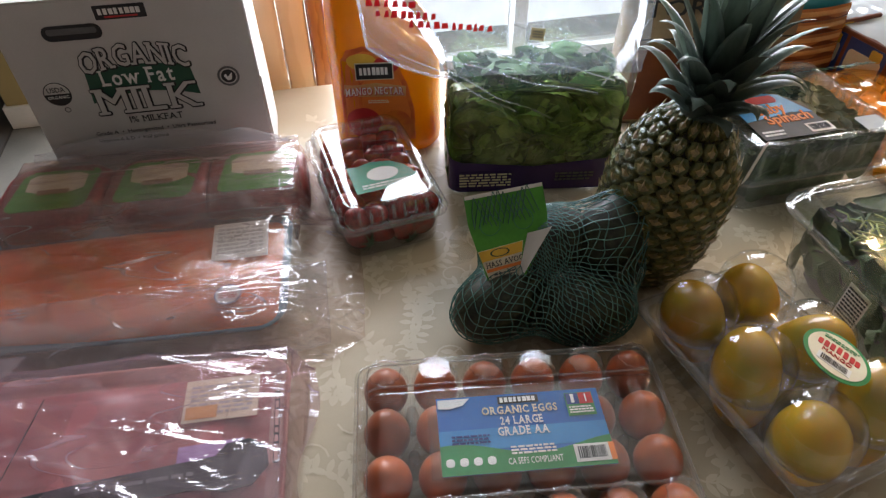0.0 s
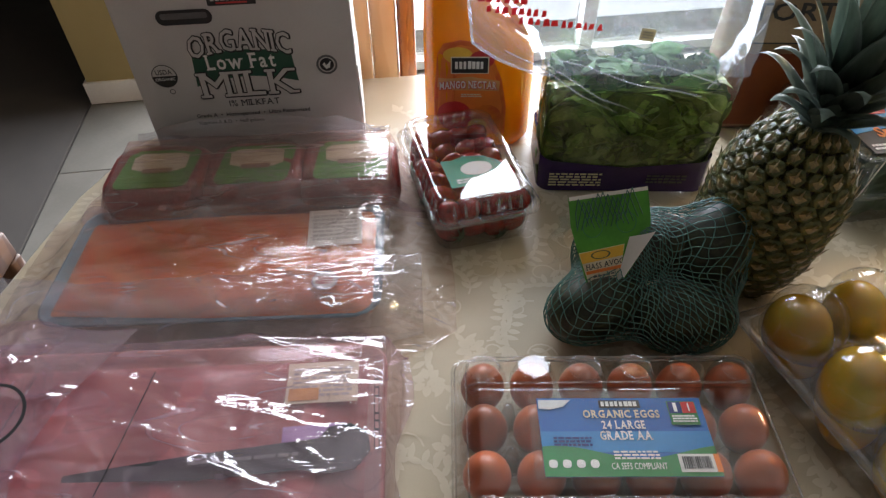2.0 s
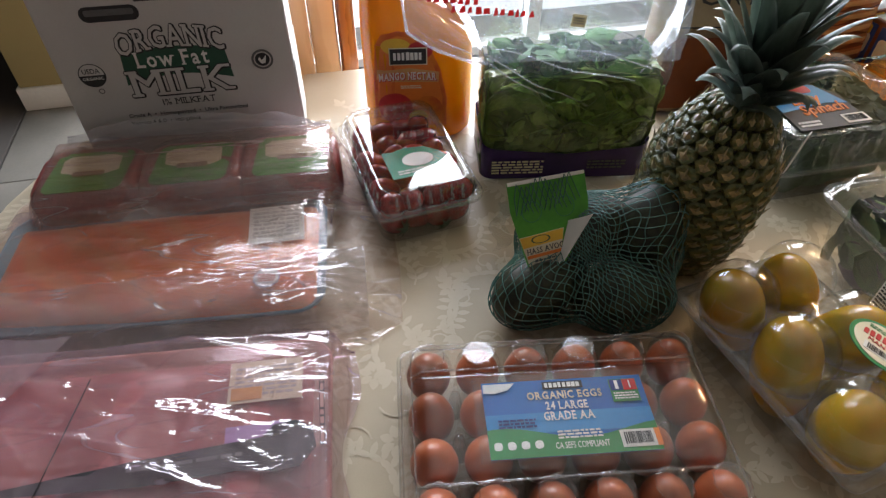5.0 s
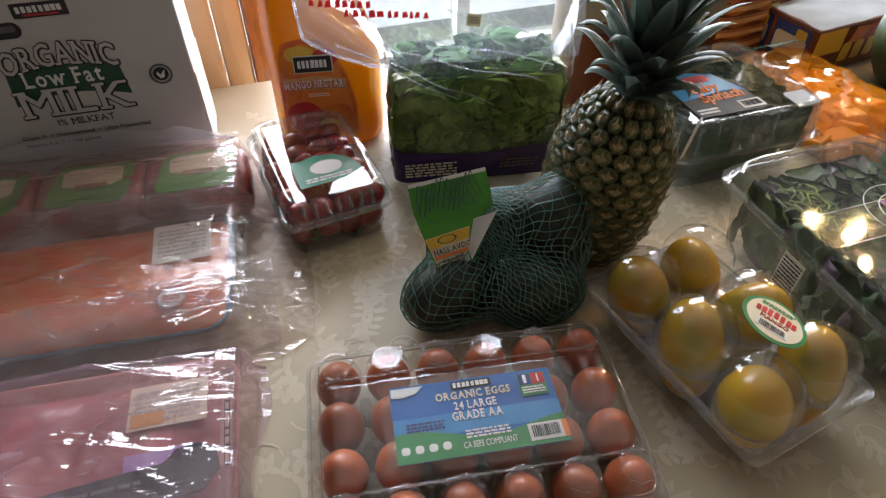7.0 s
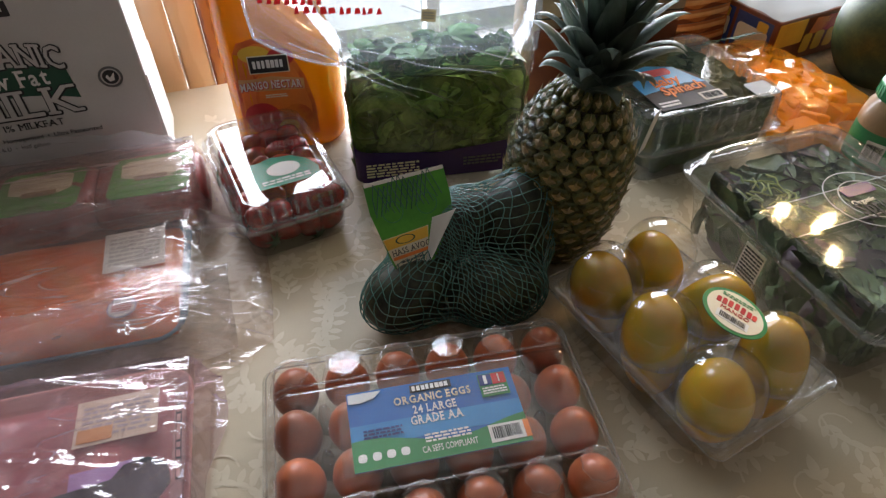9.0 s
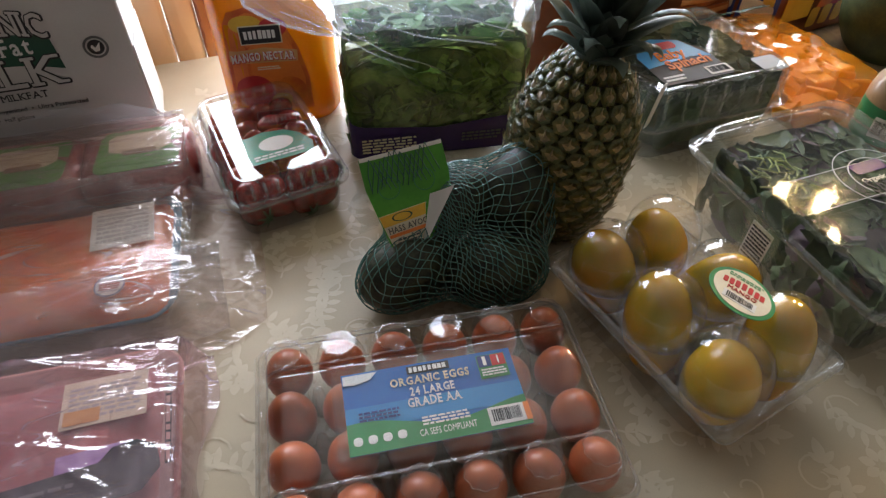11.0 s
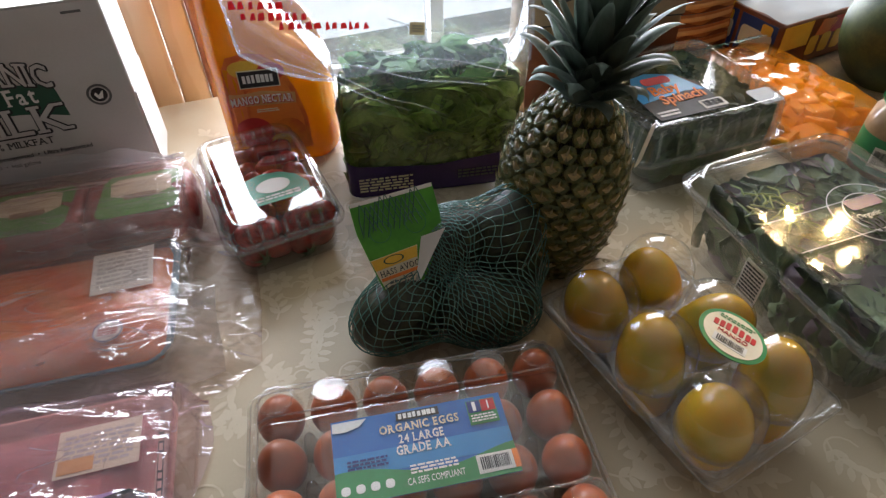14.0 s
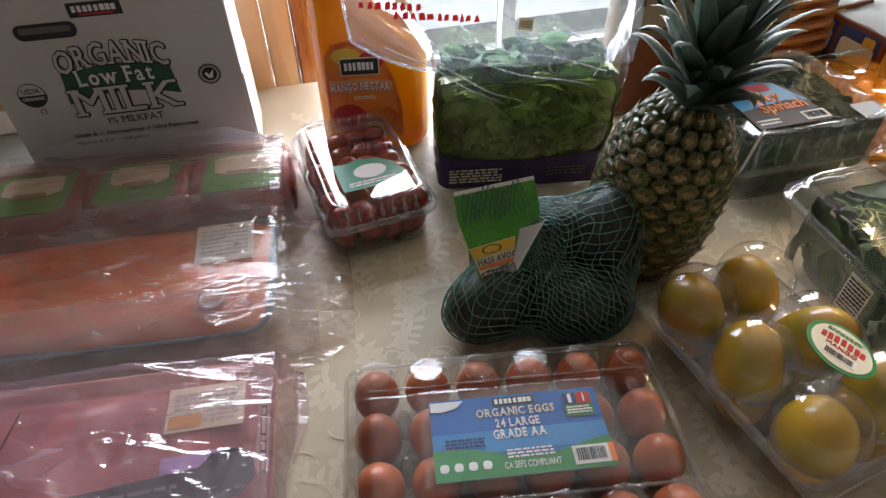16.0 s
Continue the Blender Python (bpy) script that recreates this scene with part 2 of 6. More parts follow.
PAPER = paint("paper_label", (0.74, 0.72, 0.68), (0.68, 0.66, 0.62), 0.55, 20, 300, 0.05)
EGG_SHELL = paint("brown_shell", (0.50, 0.140, 0.055), (0.40, 0.095, 0.034), 0.38, 25, 900, 0.12, spread=0.22, subsurface=0.15, coat=0.1)
MANGO_SKIN = paint("mango_skin", (0.42, 0.33, 0.028), (0.68, 0.30, 0.014), 0.26, 11, 350, 0.05, spread=0.2, coat=0.3, subsurface=0.1)
AVOCADO_SKIN = paint("avocado_skin", (0.016, 0.020, 0.012), (0.040, 0.048, 0.018), 0.45, 60, 260, 0.6, spread=0.25, distance=0.002)
NET = paint("green_net", (0.07, 0.155, 0.13), (0.10, 0.20, 0.17), 0.13, 60, 300, 0.0)
PINE_BODY = paint("pineapple_gap_shade", (0.03, 0.022, 0.010), (0.018, 0.014, 0.007), 0.8, 60, 260, 0.6)
PINE_SCALE = paint("pineapple_rind", (0.17, 0.145, 0.042), (0.085, 0.105, 0.04), 0.26, 90, 420, 1.0, spread=0.28, distance=0.006)
PINE_BRACT = paint("pineapple_bract", (0.36, 0.25, 0.09), (0.18, 0.15, 0.06), 0.4, 90, 420, 0.6, spread=0.3)
PINE_LEAF = paint("pineapple_leaf", (0.085, 0.12, 0.095), (0.17, 0.215, 0.18), 0.3, 18, 260, 0.3, spread=0.2, stretch=(1, 1, 0.25))
LETTUCE = paint("lettuce_leaf", (0.15, 0.27, 0.04), (0.42, 0.55, 0.15), 0.35, 30, 200, 0.6, spread=0.55, subsurface=0.1, distance=0.003)
TOP_LEAF = paint("lettuce_top_leaf", (0.03, 0.11, 0.02), (0.075, 0.19, 0.04), 0.8, 30, 200, 0.5, spread=0.4, distance=0.003)
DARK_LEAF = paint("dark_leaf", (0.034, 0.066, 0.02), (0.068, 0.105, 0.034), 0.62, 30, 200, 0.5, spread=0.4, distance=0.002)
PALE_LEAF = paint("pale_leaf", (0.22, 0.28, 0.05), (0.13, 0.19, 0.04), 0.5, 30, 200, 0.4, spread=0.3)
PURPLE_LEAF = paint("purple_leaf", (0.05, 0.03, 0.045), (0.07, 0.05, 0.05), 0.5, 30, 200, 0.4, spread=0.3)
STRAWBERRY = paint("strawberry_skin", (0.32, 0.014, 0.009), (0.13, 0.005, 0.005), 0.25, 160, 400, 0.5, spread=0.25, coat=0.3, subsurface=0.1)
SALMON = bands("salmon_flesh", (0.80, 0.16, 0.030), (0.78, 0.23, 0.07), 9, 3, 0.28, "DIAGONAL", (0.3, 0.95), 0.3, 0.1, 0.15)
PORK = bands("pink_meat", (0.44, 0.12, 0.12), (0.52, 0.19, 0.18), 5, 5, 0.35, "DIAGONAL", (0.3, 0.8), 0.2, 0.15, 0.15)
BEEF = paint("ground_beef", (0.20, 0.022, 0.02), (0.30, 0.05, 0.042), 0.4, 120, 420, 0.9, distance=0.003, coat=0.3)
BLUE_TRAY = paint("blue_foam", (0.17, 0.28, 0.36), (0.13, 0.24, 0.32), 0.6, 40, 400, 0.2)
PINK_TRAY = paint("pink_foam", (0.56, 0.30, 0.26), (0.5, 0.25, 0.21), 0.6, 40, 400, 0.2)
JUICE = paint("mango_juice_jug", (0.78, 0.30, 0.004), (0.70, 0.25, 0.003), 0.18, 8, 60, 0.03, subsurface=0.35, coat=0.4)
cloudy, mixed = JUICE.node_tree.nodes.new("ShaderNodeBsdfTranslucent"), JUICE.node_tree.nodes.new("ShaderNodeMixShader")
cloudy.inputs[0].default_value = (0.80, 0.42, 0.01, 1)
mixed.inputs[0].default_value = 0.2
JUICE.node_tree.links.new(JUICE.node_tree.nodes["Principled BSDF"].outputs[0], mixed.inputs[1])
JUICE.node_tree.links.new(cloudy.outputs[0], mixed.inputs[2])
JUICE.node_tree.links.new(mixed.outputs[0], JUICE.node_tree.nodes["Material Output"].inputs[0])
PEACH_INK = paint("juice_label_red", (0.60, 0.08, 0.015), (0.72, 0.20, 0.02), 0.3, 22, 100, 0.0)
SQUASH = paint("squash_flesh", (0.84, 0.36, 0.012), (0.78, 0.27, 0.008), 0.4, 30, 300, 0.2, spread=0.2, subsurface=0.15)
MELON = paint("melon_rind", (0.014, 0.030, 0.007), (0.05, 0.068, 0.014), 0.5, 26, 200, 0.2)
GREEN_LID = paint("green_lid", (0.02, 0.20, 0.07), (0.015, 0.16, 0.06), 0.35, 20, 200, 0.05)
JAR_FILL = paint("tan_filling", (0.32, 0.20, 0.10), (0.25, 0.155, 0.08), 0.35, 40, 200, 0.1, coat=0.5)
PANCAKE = paint("pancake_print", (0.52, 0.20, 0.055), (0.36, 0.11, 0.03), 0.3, 14, 100, 0.05)
PANCAKE_EDGE = paint("pancake_edge_print", (0.70, 0.40, 0.17), (0.6, 0.3, 0.1), 0.3, 20, 100, 0.05)
SYRUP = paint("syrup_print", (0.16, 0.035, 0.012), (0.2, 0.05, 0.015), 0.3, 20, 100, 0.05)
TEAL_BAG = paint("teal_bag", (0.02, 0.22, 0.30), (0.03, 0.28, 0.36), 0.3, 12, 100, 0.1)
CLEAR = film("clear_plastic", milk=0.014, rough=0.035, bump=0.08, scale=35, shine=0.09)
LID_FLAT = film("flat_lid_plastic", milk=0.02, rough=0.03, bump=0.05, scale=18, shine=0.10)
HAZY_LID = film("hazy_lid_plastic", (0.9, 0.92, 0.92), 0.09, (0.42, 0.46, 0.47), 0.05, 0.06, 12, 0.09)
# milk raised beyond the film's own, to paint in its glare haze
BEEF_FILM = film("stretched_bag_film", (0.97, 0.90, 0.89), 0.24, (0.76, 0.62, 0.60), 0.05, 0.8, 60, 0.12, 0.003, 1, (0.12, 1.6, 1), 0.20)
FOLD_LINE = film("fold_line_film", (0.97, 0.98, 0.98), 0.16, (0.75, 0.78, 0.82), 0.06, 0.2, 40, 0.14)
CLEAR_RIB = film("ribbed_plastic", milk=0.05, bump=0.5, scale=160, shine=0.14, rough=0.08, distance=0.001)
BAG_FILM = film("bag_film", (0.98, 0.93, 0.91), 0.18, (0.84, 0.74, 0.74), 0.04, 0.7, 30, 0.11, 0.004, 1, (0.4, 1.4, 1), 0.16)
FOLD_FILM = film("folded_bag_film", (0.95, 0.93, 0.94), 0.22, (0.76, 0.74, 0.82), 0.04, 0.7, 30, 0.11, 0.004, 1, (0.4, 1.3, 1), 0.14)
# bright milk colour also stands in for the whitish sheen on this bag
PINK_FILM = film("pink_bag_film", (0.95, 0.86, 0.88), 0.22, (0.78, 0.62, 0.74), 0.04, 0.7, 34, 0.15, 0.004, 1, (0.5, 1.3, 1), 0.16)
PINK_FOLD = film("folded_pink_film", (0.93, 0.86, 0.88), 0.26, (0.50, 0.34, 0.44), 0.04, 0.7, 34, 0.14, 0.004, 1, (1.2, 0.5, 1), 0.16)
WRAP = film("tight_wrap", milk=0.04, bump=0.35, scale=45, rough=0.1)
LETTUCE_BAG = film("lettuce_bag_film", (0.93, 0.94, 0.95), 0.02, (0.75, 0.78, 0.82), 0.08, 0.8, 16, 0.10, 0.008, 1)
MOUTH_FILM = film("bag_mouth_film", (0.80, 0.84, 0.88), 0.07, (0.70, 0.78, 0.88), 0.05, 0.8, 14, 0.12, 0.012, 2, (1.6, 1, 0.6))
GLASS = film("door_glass", milk=0.0, bump=0.0, rough=0.0)
OUTSIDE = glow("bright_outside", (0.94, 0.97, 1.0), 1.5)
RED_FILM = film("red_print_film", (0.7, 0.2, 0.2), 0.75, (0.55, 0.03, 0.03), 0.1, 0.2, 20)
CREAM_FILM = film("cream_sticker_film", (0.7, 0.65, 0.5), 0.7, (0.42, 0.36, 0.24), 0.2, 0.1, 20)
BULB = glow("warm_bulb", (1.0, 0.66, 0.32), 420)
BRASS = paint("brass", (0.55, 0.36, 0.12), None, 0.3, 20, 200, 0.05, metal=1.0)
STEM = paint("stem_brown", (0.06, 0.04, 0.02), None, 0.7, 60, 300, 0.3)


# ---- building helpers ----
def thing(name, m, label, category, group="", kind=""):
    """An Empty at a thing's base, which its parts hang from."""
    return tagged(new_at(name, m), label, category, group, kind)


def new_at(name, m):
    ob = new(name)
    ob.matrix_world = m
    ob.empty_display_size = 0.02
    return ob


def part(name, bm, material, parent=None, label="", smooth=True, m=None, kind=""):
    """Links a bmesh (or mesh) as one mesh object under a thing or a part."""
    if isinstance(bm, bpy.types.Mesh):
        me = bm
    else:
        me = bpy.data.meshes.new(name)
        bm.normal_update()
        bm.to_mesh(me)
        bm.free()
        me.materials.append(material)
        for p in me.polygons:
            p.use_smooth = smooth and len(p.vertices) < 9
    ob = new(name, me)
    if parent is not None:
        ob.parent = parent
    if m is not None:
        ob.matrix_basis = m
    return tagged(ob, label, kind=kind)


def rounded(w, d, r, n=5):
    """Points of a rounded rectangle round the origin."""
    r = min(r, w / 2 - 1e-5, d / 2 - 1e-5)
    pts = []
    for cx, cy, a0 in ((w / 2 - r, d / 2 - r, 0), (-w / 2 + r, d / 2 - r, 90), (-w / 2 + r, -d / 2 + r, 180), (w / 2 - r, -d / 2 + r, 270)):
        for i in range(n + 1):
            a = radians(a0 + 90 * i / n)
            pts.append((cx + r * math.cos(a), cy + r * math.sin(a)))
    return pts


def loft(rings, n=5, bottom=True, top=True, wobble=0.0, seed=0.0):
    """Rings of (z, width, depth, corner radius[, x, y]) joined into one skin."""
    bm = bmesh.new()
    rows = []
    for z, w, d, r, *off in rings:
        ox, oy = off if off else (0, 0)
        row = []
        for x, y in rounded(w, d, r, n):
            p = Vector((x + ox, y + oy, z))
            if wobble:
                p += wobble * noise.noise_vector(p * 22 + Vector((seed, seed, seed)))
            row.append(bm.verts.new(p))
        rows.append(row)
    for a, b in zip(rows, rows[1:]):
        for i in range(len(a)):
            j = (i + 1) % len(a)
            bm.faces.new((a[i], a[j], b[j], b[i]))
    if bottom:
        bm.faces.new(rows[0][::-1])
    if top:
        bm.faces.new(rows[-1])
    return bm


def box(w, d, h, r=0.003, x=0, y=0, z=0):
    """A box with rounded upright edges and bevelled rims; its base's middle at x, y, z."""
    e = min(r, h * 0.45)
    return loft([(z, w - 2 * e * 0.5, d - 2 * e * 0.5, r, x, y), (z + e * 0.6, w, d, r, x, y), (z + h - e * 0.6, w, d, r, x, y), (z + h, w - e, d - e, r, x, y)], 3)


def lathe(profile, n=24, cap=True):
    """Rings of (radius, z) turned round z."""
    bm = bmesh.new()
    rows = [[bm.verts.new((r * math.cos(2 * math.pi * i / n), r * math.sin(2 * math.pi * i / n), z)) for i in range(n)] for r, z in profile]
    for a, b in zip(rows, rows[1:]):
        for i in range(n):
            bm.faces.new((a[i], a[(i + 1) % n], b[(i + 1) % n], b[i]))
    if cap:
        bm.faces.new(rows[0][::-1])
        bm.faces.new(rows[-1])
    return bm


def sheet(nu, nv, f):
    """A net of faces through f(u, v), u and v from 0 to 1."""
    bm = bmesh.new()
    g = [[bm.verts.new(f(i / nu, j / nv)) for i in range(nu + 1)] for j in range(nv + 1)]
    for j in range(nv):
        for i in range(nu):
            bm.faces.new((g[j][i], g[j][i + 1], g[j + 1][i + 1], g[j + 1][i]))
    return bm


def outline(points, thick, hole=None):
    """A flat plate in x, y with the outline given, its top at z = thick."""
    bm = bmesh.new()
    top = [bm.verts.new((x, y, thick)) for x, y in points]
    low = [bm.verts.new((x, y, 0)) for x, y in points]
    bm.faces.new(top)
    bm.faces.new(low[::-1])
    for i in range(len(points)):
        j = (i + 1) % len(points)
        bm.faces.new((low[i], low[j], top[j], top[i]))
    bmesh.ops.recalc_face_normals(bm, faces=bm.faces)
    return bm


def disc(r, n=40):
    return [(r * math.cos(2 * math.pi * i / n), r * math.sin(2 * math.pi * i / n)) for i in range(n)]


def ring(r0, r1, thick, n=40):
    bm = bmesh.new()
    rows = []
    for r, z in ((r0, 0), (r0, thick), (r1, thick), (r1, 0)):
        rows.append([bm.verts.new((x, y, z)) for x, y in disc(r, n)])
    for a, b in zip(rows, rows[1:] + rows[:1]):
        for i in range(n):
            bm.faces.new((a[i], a[(i + 1) % n], b[(i + 1) % n], b[i]))
    bmesh.ops.recalc_face_normals(bm, faces=bm.faces)
    return bm


def ball(rx, ry, rz, x=0, y=0, z=0, u=16, v=10, shape=None):
    bm = bmesh.new()
    bmesh.ops.create_uvsphere(bm, u_segments=u, v_segments=v, radius=1)
    for w in bm.verts:
        k = shape(w.co) if shape else 1.0
        w.co = Vector((w.co.x * rx * k + x, w.co.y * ry * k + y, w.co.z * rz + z))
    return bm


def join(a, b, m=None):
    """Adds bmesh b to bmesh a, moved by m."""
    me = bpy.data.meshes.new("joint")
    if m is not None:
        bmesh.ops.transform(b, matrix=m, verts=b.verts)
    b.to_mesh(me)
    b.free()
    a.from_mesh(me)
    bpy.data.meshes.remove(me)
    return a


def tube(points, r, n=5, closed=False):
    """A thin round bar along the points."""
    bm = bmesh.new()
    rows = []
    pts = [Vector(p) for p in points]
    for i, p in enumerate(pts):
        a = pts[i - 1] if i or closed else p
        b = pts[(i + 1) % len(pts)] if i < len(pts) - 1 or closed else p
        d = (b - a).normalized() if (b - a).length > 1e-9 else Vector((0, 0, 1))
        s = d.cross(Vector((0.13, 0.29, 0.95))).normalized()
        t = d.cross(s)
        rows.append([bm.verts.new(p + r * (math.cos(2 * math.pi * k / n) * s + math.sin(2 * math.pi * k / n) * t)) for k in range(n)])
    pairs = list(zip(rows, rows[1:])) + ([(rows[-1], rows[0])] if closed else [])
    for a, b in pairs:
        for i in range(n):
            bm.faces.new((a[i], a[(i + 1) % n], b[(i + 1) % n], b[i]))
    return bm


def words(name, body, size, material, parent, m, width=0.0, thick=0.0003, arch=0.0, spacing=1.0, shear=0.0, bold=0.0, halo=0.0):
    """Lettering as a mesh: centred on m's origin in its x, y; arch bends it upwards in the middle."""
    data = bpy.data.curves.new(name, "FONT")
    data.body, data.size, data.align_x, data.align_y = body, size, "CENTER", "CENTER"
    data.extrude, data.space_character, data.shear, data.offset = thick, spacing, shear, bold
    data.resolution_u = 2
    ob = bpy.data.objects.new(name, data)
    scene.collection.objects.link(ob)
    me = bpy.data.meshes.new_from_object(ob.evaluated_get(bpy.context.evaluated_depsgraph_get()))
    bpy.data.objects.remove(ob)
    bpy.data.curves.remove(data)
    me.name = name
    xs = [v.co.x for v in me.vertices]
    span = max(xs) - min(xs)
    k = width / span if width else 1.0
    for v in me.vertices:
        v.co.x *= k
        if arch:
            v.co.y -= arch * (2 * v.co.x / (span * k)) ** 2
    if halo:
        # a broad contour: the letters set again all round themselves
        bm = bmesh.new()
        for k in range(12):
            a = 2 * math.pi * k / 12
            count = len(bm.verts)
            bm.from_mesh(me)
            bm.verts.ensure_lookup_table()
            for v in bm.verts[count:]:
                v.co += Vector((halo * math.cos(a), halo * math.sin(a), 0.00001 * k))
        bm.to_mesh(me)
        bm.free()
    me.materials.clear()
    me.materials.append(material)
    return part(name, me, material, parent, m=m)


# where the stems of each letter end, as parts of its width: at the foot, at the head
STEMS = {"A": ((0.04, 0.96), ()), "D": ((0.1,), (0.1,)), "E": ((0.12,), (0.12,)), "F": ((0.14,), (0.14,)), "H": ((0.1, 0.9), (0.1, 0.9)), "I": ((0.5,), (0.5,)),
         "K": ((0.1, 0.92), (0.1, 0.88)), "L": ((0.14,), (0.14,)), "M": ((0.07, 0.93), (0.07, 0.93)), "N": ((0.08,), (0.08, 0.92)), "R": ((0.1, 0.93), (0.1,)),
         "T": ((0.5,), ()), "V": ((), (0.05, 0.95)), "G": ((), ()), "w": ((), (0.04, 0.96)), "p": ((0.12,), ()), "r": ((0.2,), ()), "i": ((0.5,), ()), "n": ((0.1, 0.9), ()), "x": ((0.05, 0.95), (0.05, 0.95))}


def serif_words(name, body, width, height, material, parent, m, thick=0.0003, arch=0.0, bold=0.0, halo=0.0):
    """Roman lettering: each letter set by itself with slab feet at its stems, then fitted to the width and height."""
    bm, x = bmesh.new(), 0.0
    dep = bpy.context.evaluated_depsgraph_get
    for ch in body:
        if ch == " ":
            x += 0.32
            continue
        data = bpy.data.curves.new(name, "FONT")
        data.body, data.size, data.extrude, data.offset, data.resolution_u = ch, 1.0, 0.01, bold, 2
        ob = bpy.data.objects.new(name, data)
        scene.collection.objects.link(ob)
        me = bpy.data.meshes.new_from_object(ob.evaluated_get(dep()))
        bpy.data.objects.remove(ob)
        bpy.data.curves.remove(data)
        xs, ys = [v.co.x for v in me.vertices], [v.co.y for v in me.vertices]
        x0, x1, y0, y1 = min(xs), max(xs), min(ys), max(ys)
        count = len(bm.verts)
        bm.from_mesh(me)
        bpy.data.meshes.remove(me)
        bm.verts.ensure_lookup_table()
        for v in bm.verts[count:]:
            v.co.x += x - x0
        foot, head = STEMS.get(ch, ((), ()))
        for at, y in [(k, y0) for k in foot] + [(k, y1 - 0.055) for k in head]:
            join(bm, box(0.23, 0.055, 0.0204, 0.004, x + at * (x1 - x0), y + 0.0275, -0.0102))
        x += x1 - x0 + 0.13
    span = x - 0.13
    tall = max(v.co.y for v in bm.verts)
    for v in bm.verts:
        u = v.co.x / span - 0.5
        v.co = Vector((u * width, (v.co.y / tall - 0.5) * height - arch * (2 * u) ** 2, v.co.z * thick / 0.01))
    me = bpy.data.meshes.new(name)
    bm.to_mesh(me)
    if halo:
        for k in range(12):
            a = 2 * math.pi * k / 12
            count = len(bm.verts)
            bm.from_mesh(me)
            bm.verts.ensure_lookup_table()
            for v in bm.verts[count:]:
                v.co += Vector((halo * math.cos(a), halo * math.sin(a), 0.00001 * (k + 1)))
        bm.to_mesh(me)
    bm.free()
    me.materials.append(material)
    return part(name, me, material, parent, m=m)


def bar(name, w, h, material, parent, m, thick=0.0004, r=0.0):
    """A thin printed patch, centred on m's origin in its x, y."""
    pts = rounded(w, h, r, 4) if r else [(-w / 2, -h / 2), (w / 2, -h / 2), (w / 2, h / 2), (-w / 2, h / 2)]
    return part(name, outline(pts, thick), material, parent, m=m, smooth=False)


def upright(x, y, z):
    """The pose of print on a face that looks towards -y."""
    return pose(x, y, z, 90, 0, 0)


def barcode(parent, w, h, m, lift=0.0005):
    base = bar("barcode_patch", w, h, PAPER, parent, m)
    rnd = random.Random(5)
    bm, x = bmesh.new(), -w * 0.4
    while x < w * 0.38:
        t = w * rnd.choice((0.012, 0.02, 0.035))
        b = outline([(x, -h * 0.32), (x + t, -h * 0.32), (x + t, h * 0.35), (x, h * 0.35)], 0.0004)
        join(bm, b)
        x += t + w * rnd.choice((0.014, 0.025))
    part("barcode_bars", bm, BLACK, base, smooth=False, m=pose(0, 0, lift))
    return base


def small_print(parent, w, h, rows, material, m, seed=1):
    """Unreadable lines of print as plain bars."""
    rnd = random.Random(seed)
    bm = bmesh.new()
    for i in range(rows):
        y = h / 2 - (i + 0.5) * h / rows
        x = -w / 2
        while x < w / 2 - w * 0.05:
            t = min(w * rnd.uniform(0.06, 0.2), w / 2 - x)
            join(bm, outline([(x, y - h / rows * 0.28), (x + t, y - h / rows * 0.28), (x + t, y + h / rows * 0.28), (x, y + h / rows * 0.28)], 0.0003))
            x += t + w * 0.03
    return part("small_print", bm, material, parent, m=m, smooth=False)


def brand_blocks(parent, count, w, h, material, m, seed=1):
    """A brand name drawn as plain letter-sized blocks."""
    rnd = random.Random(seed)
    bm = bmesh.new()
    step = w / count
    for i in range(count):
        k = rnd.uniform(0.6, 0.84) * step
        x, up = -w / 2 + step * i, h * rnd.uniform(0.40, 0.5)
        join(bm, outline([(x, -h / 2), (x + k, -h / 2), (x + k, up), (x, up)], 0.0004))
    return part("brand_shape", bm, material, parent, smooth=False, m=m)


# ---- the room ----
def slab(name, x0, x1, y0, y1, z0, z1, material, parent=None, label="", kind="structure"):
    bm = box(x1 - x0, y1 - y0, z1 - z0, 0.002, (x0 + x1) / 2, (y0 + y1) / 2, z0)
    ob = part(name, bm, material, parent, smooth=False)
    if parent is None:
        ob.matrix_world = ROOM
        tagged(ob, label, "wall" if "wall" in name else name.split("_")[0], kind=kind)
    return ob


slab("wall_north_west", 0.0, 0.40, 0.0, 0.15, 0, 2.9, WALL, label="yellow painted wall beside the patio door")
slab("wall_north_east", 3.65, 5.3, 0.0, 0.15, 0, 2.9, WALL, label="yellow painted wall beyond the patio door")
slab("wall_north_top", 0.40, 3.65, 0.0, 0.15, 2.65, 2.9, WALL, label="yellow painted wall above the patio door")
slab("wall_passage", -0.0, 0.15, 0.15, 2.2, 0, 2.9, WALL, label="yellow painted wall of the passage")
slab("wall_passage_end", -3.2, -0.0, 2.2, 2.35, 0, 2.9, DARKENED_WALL, label="tan wall at the passage end, darkened to cut bounced light")
slab("wall_west", -3.35, -3.2, -4.5, 2.35, 0, 2.9, DARKENED_WALL, label="unseen tan wall, darkened to cut bounced light")
slab("wall_south", -3.2, 5.3, -4.65, -4.5, 0, 2.9, DARKENED_WALL, label="unseen tan wall, darkened to cut bounced light")
slab("wall_east", 5.3, 5.45, -4.5, 0.15, 0, 2.9, DARKENED_WALL, label="unseen tan wall, darkened to cut bounced light")
slab("ceiling", -3.35, 5.45, -4.65, 2.35, 2.9, 3.0, DARKENED_CEILING, label="unseen plastered ceiling, darkened to cut bounced light")
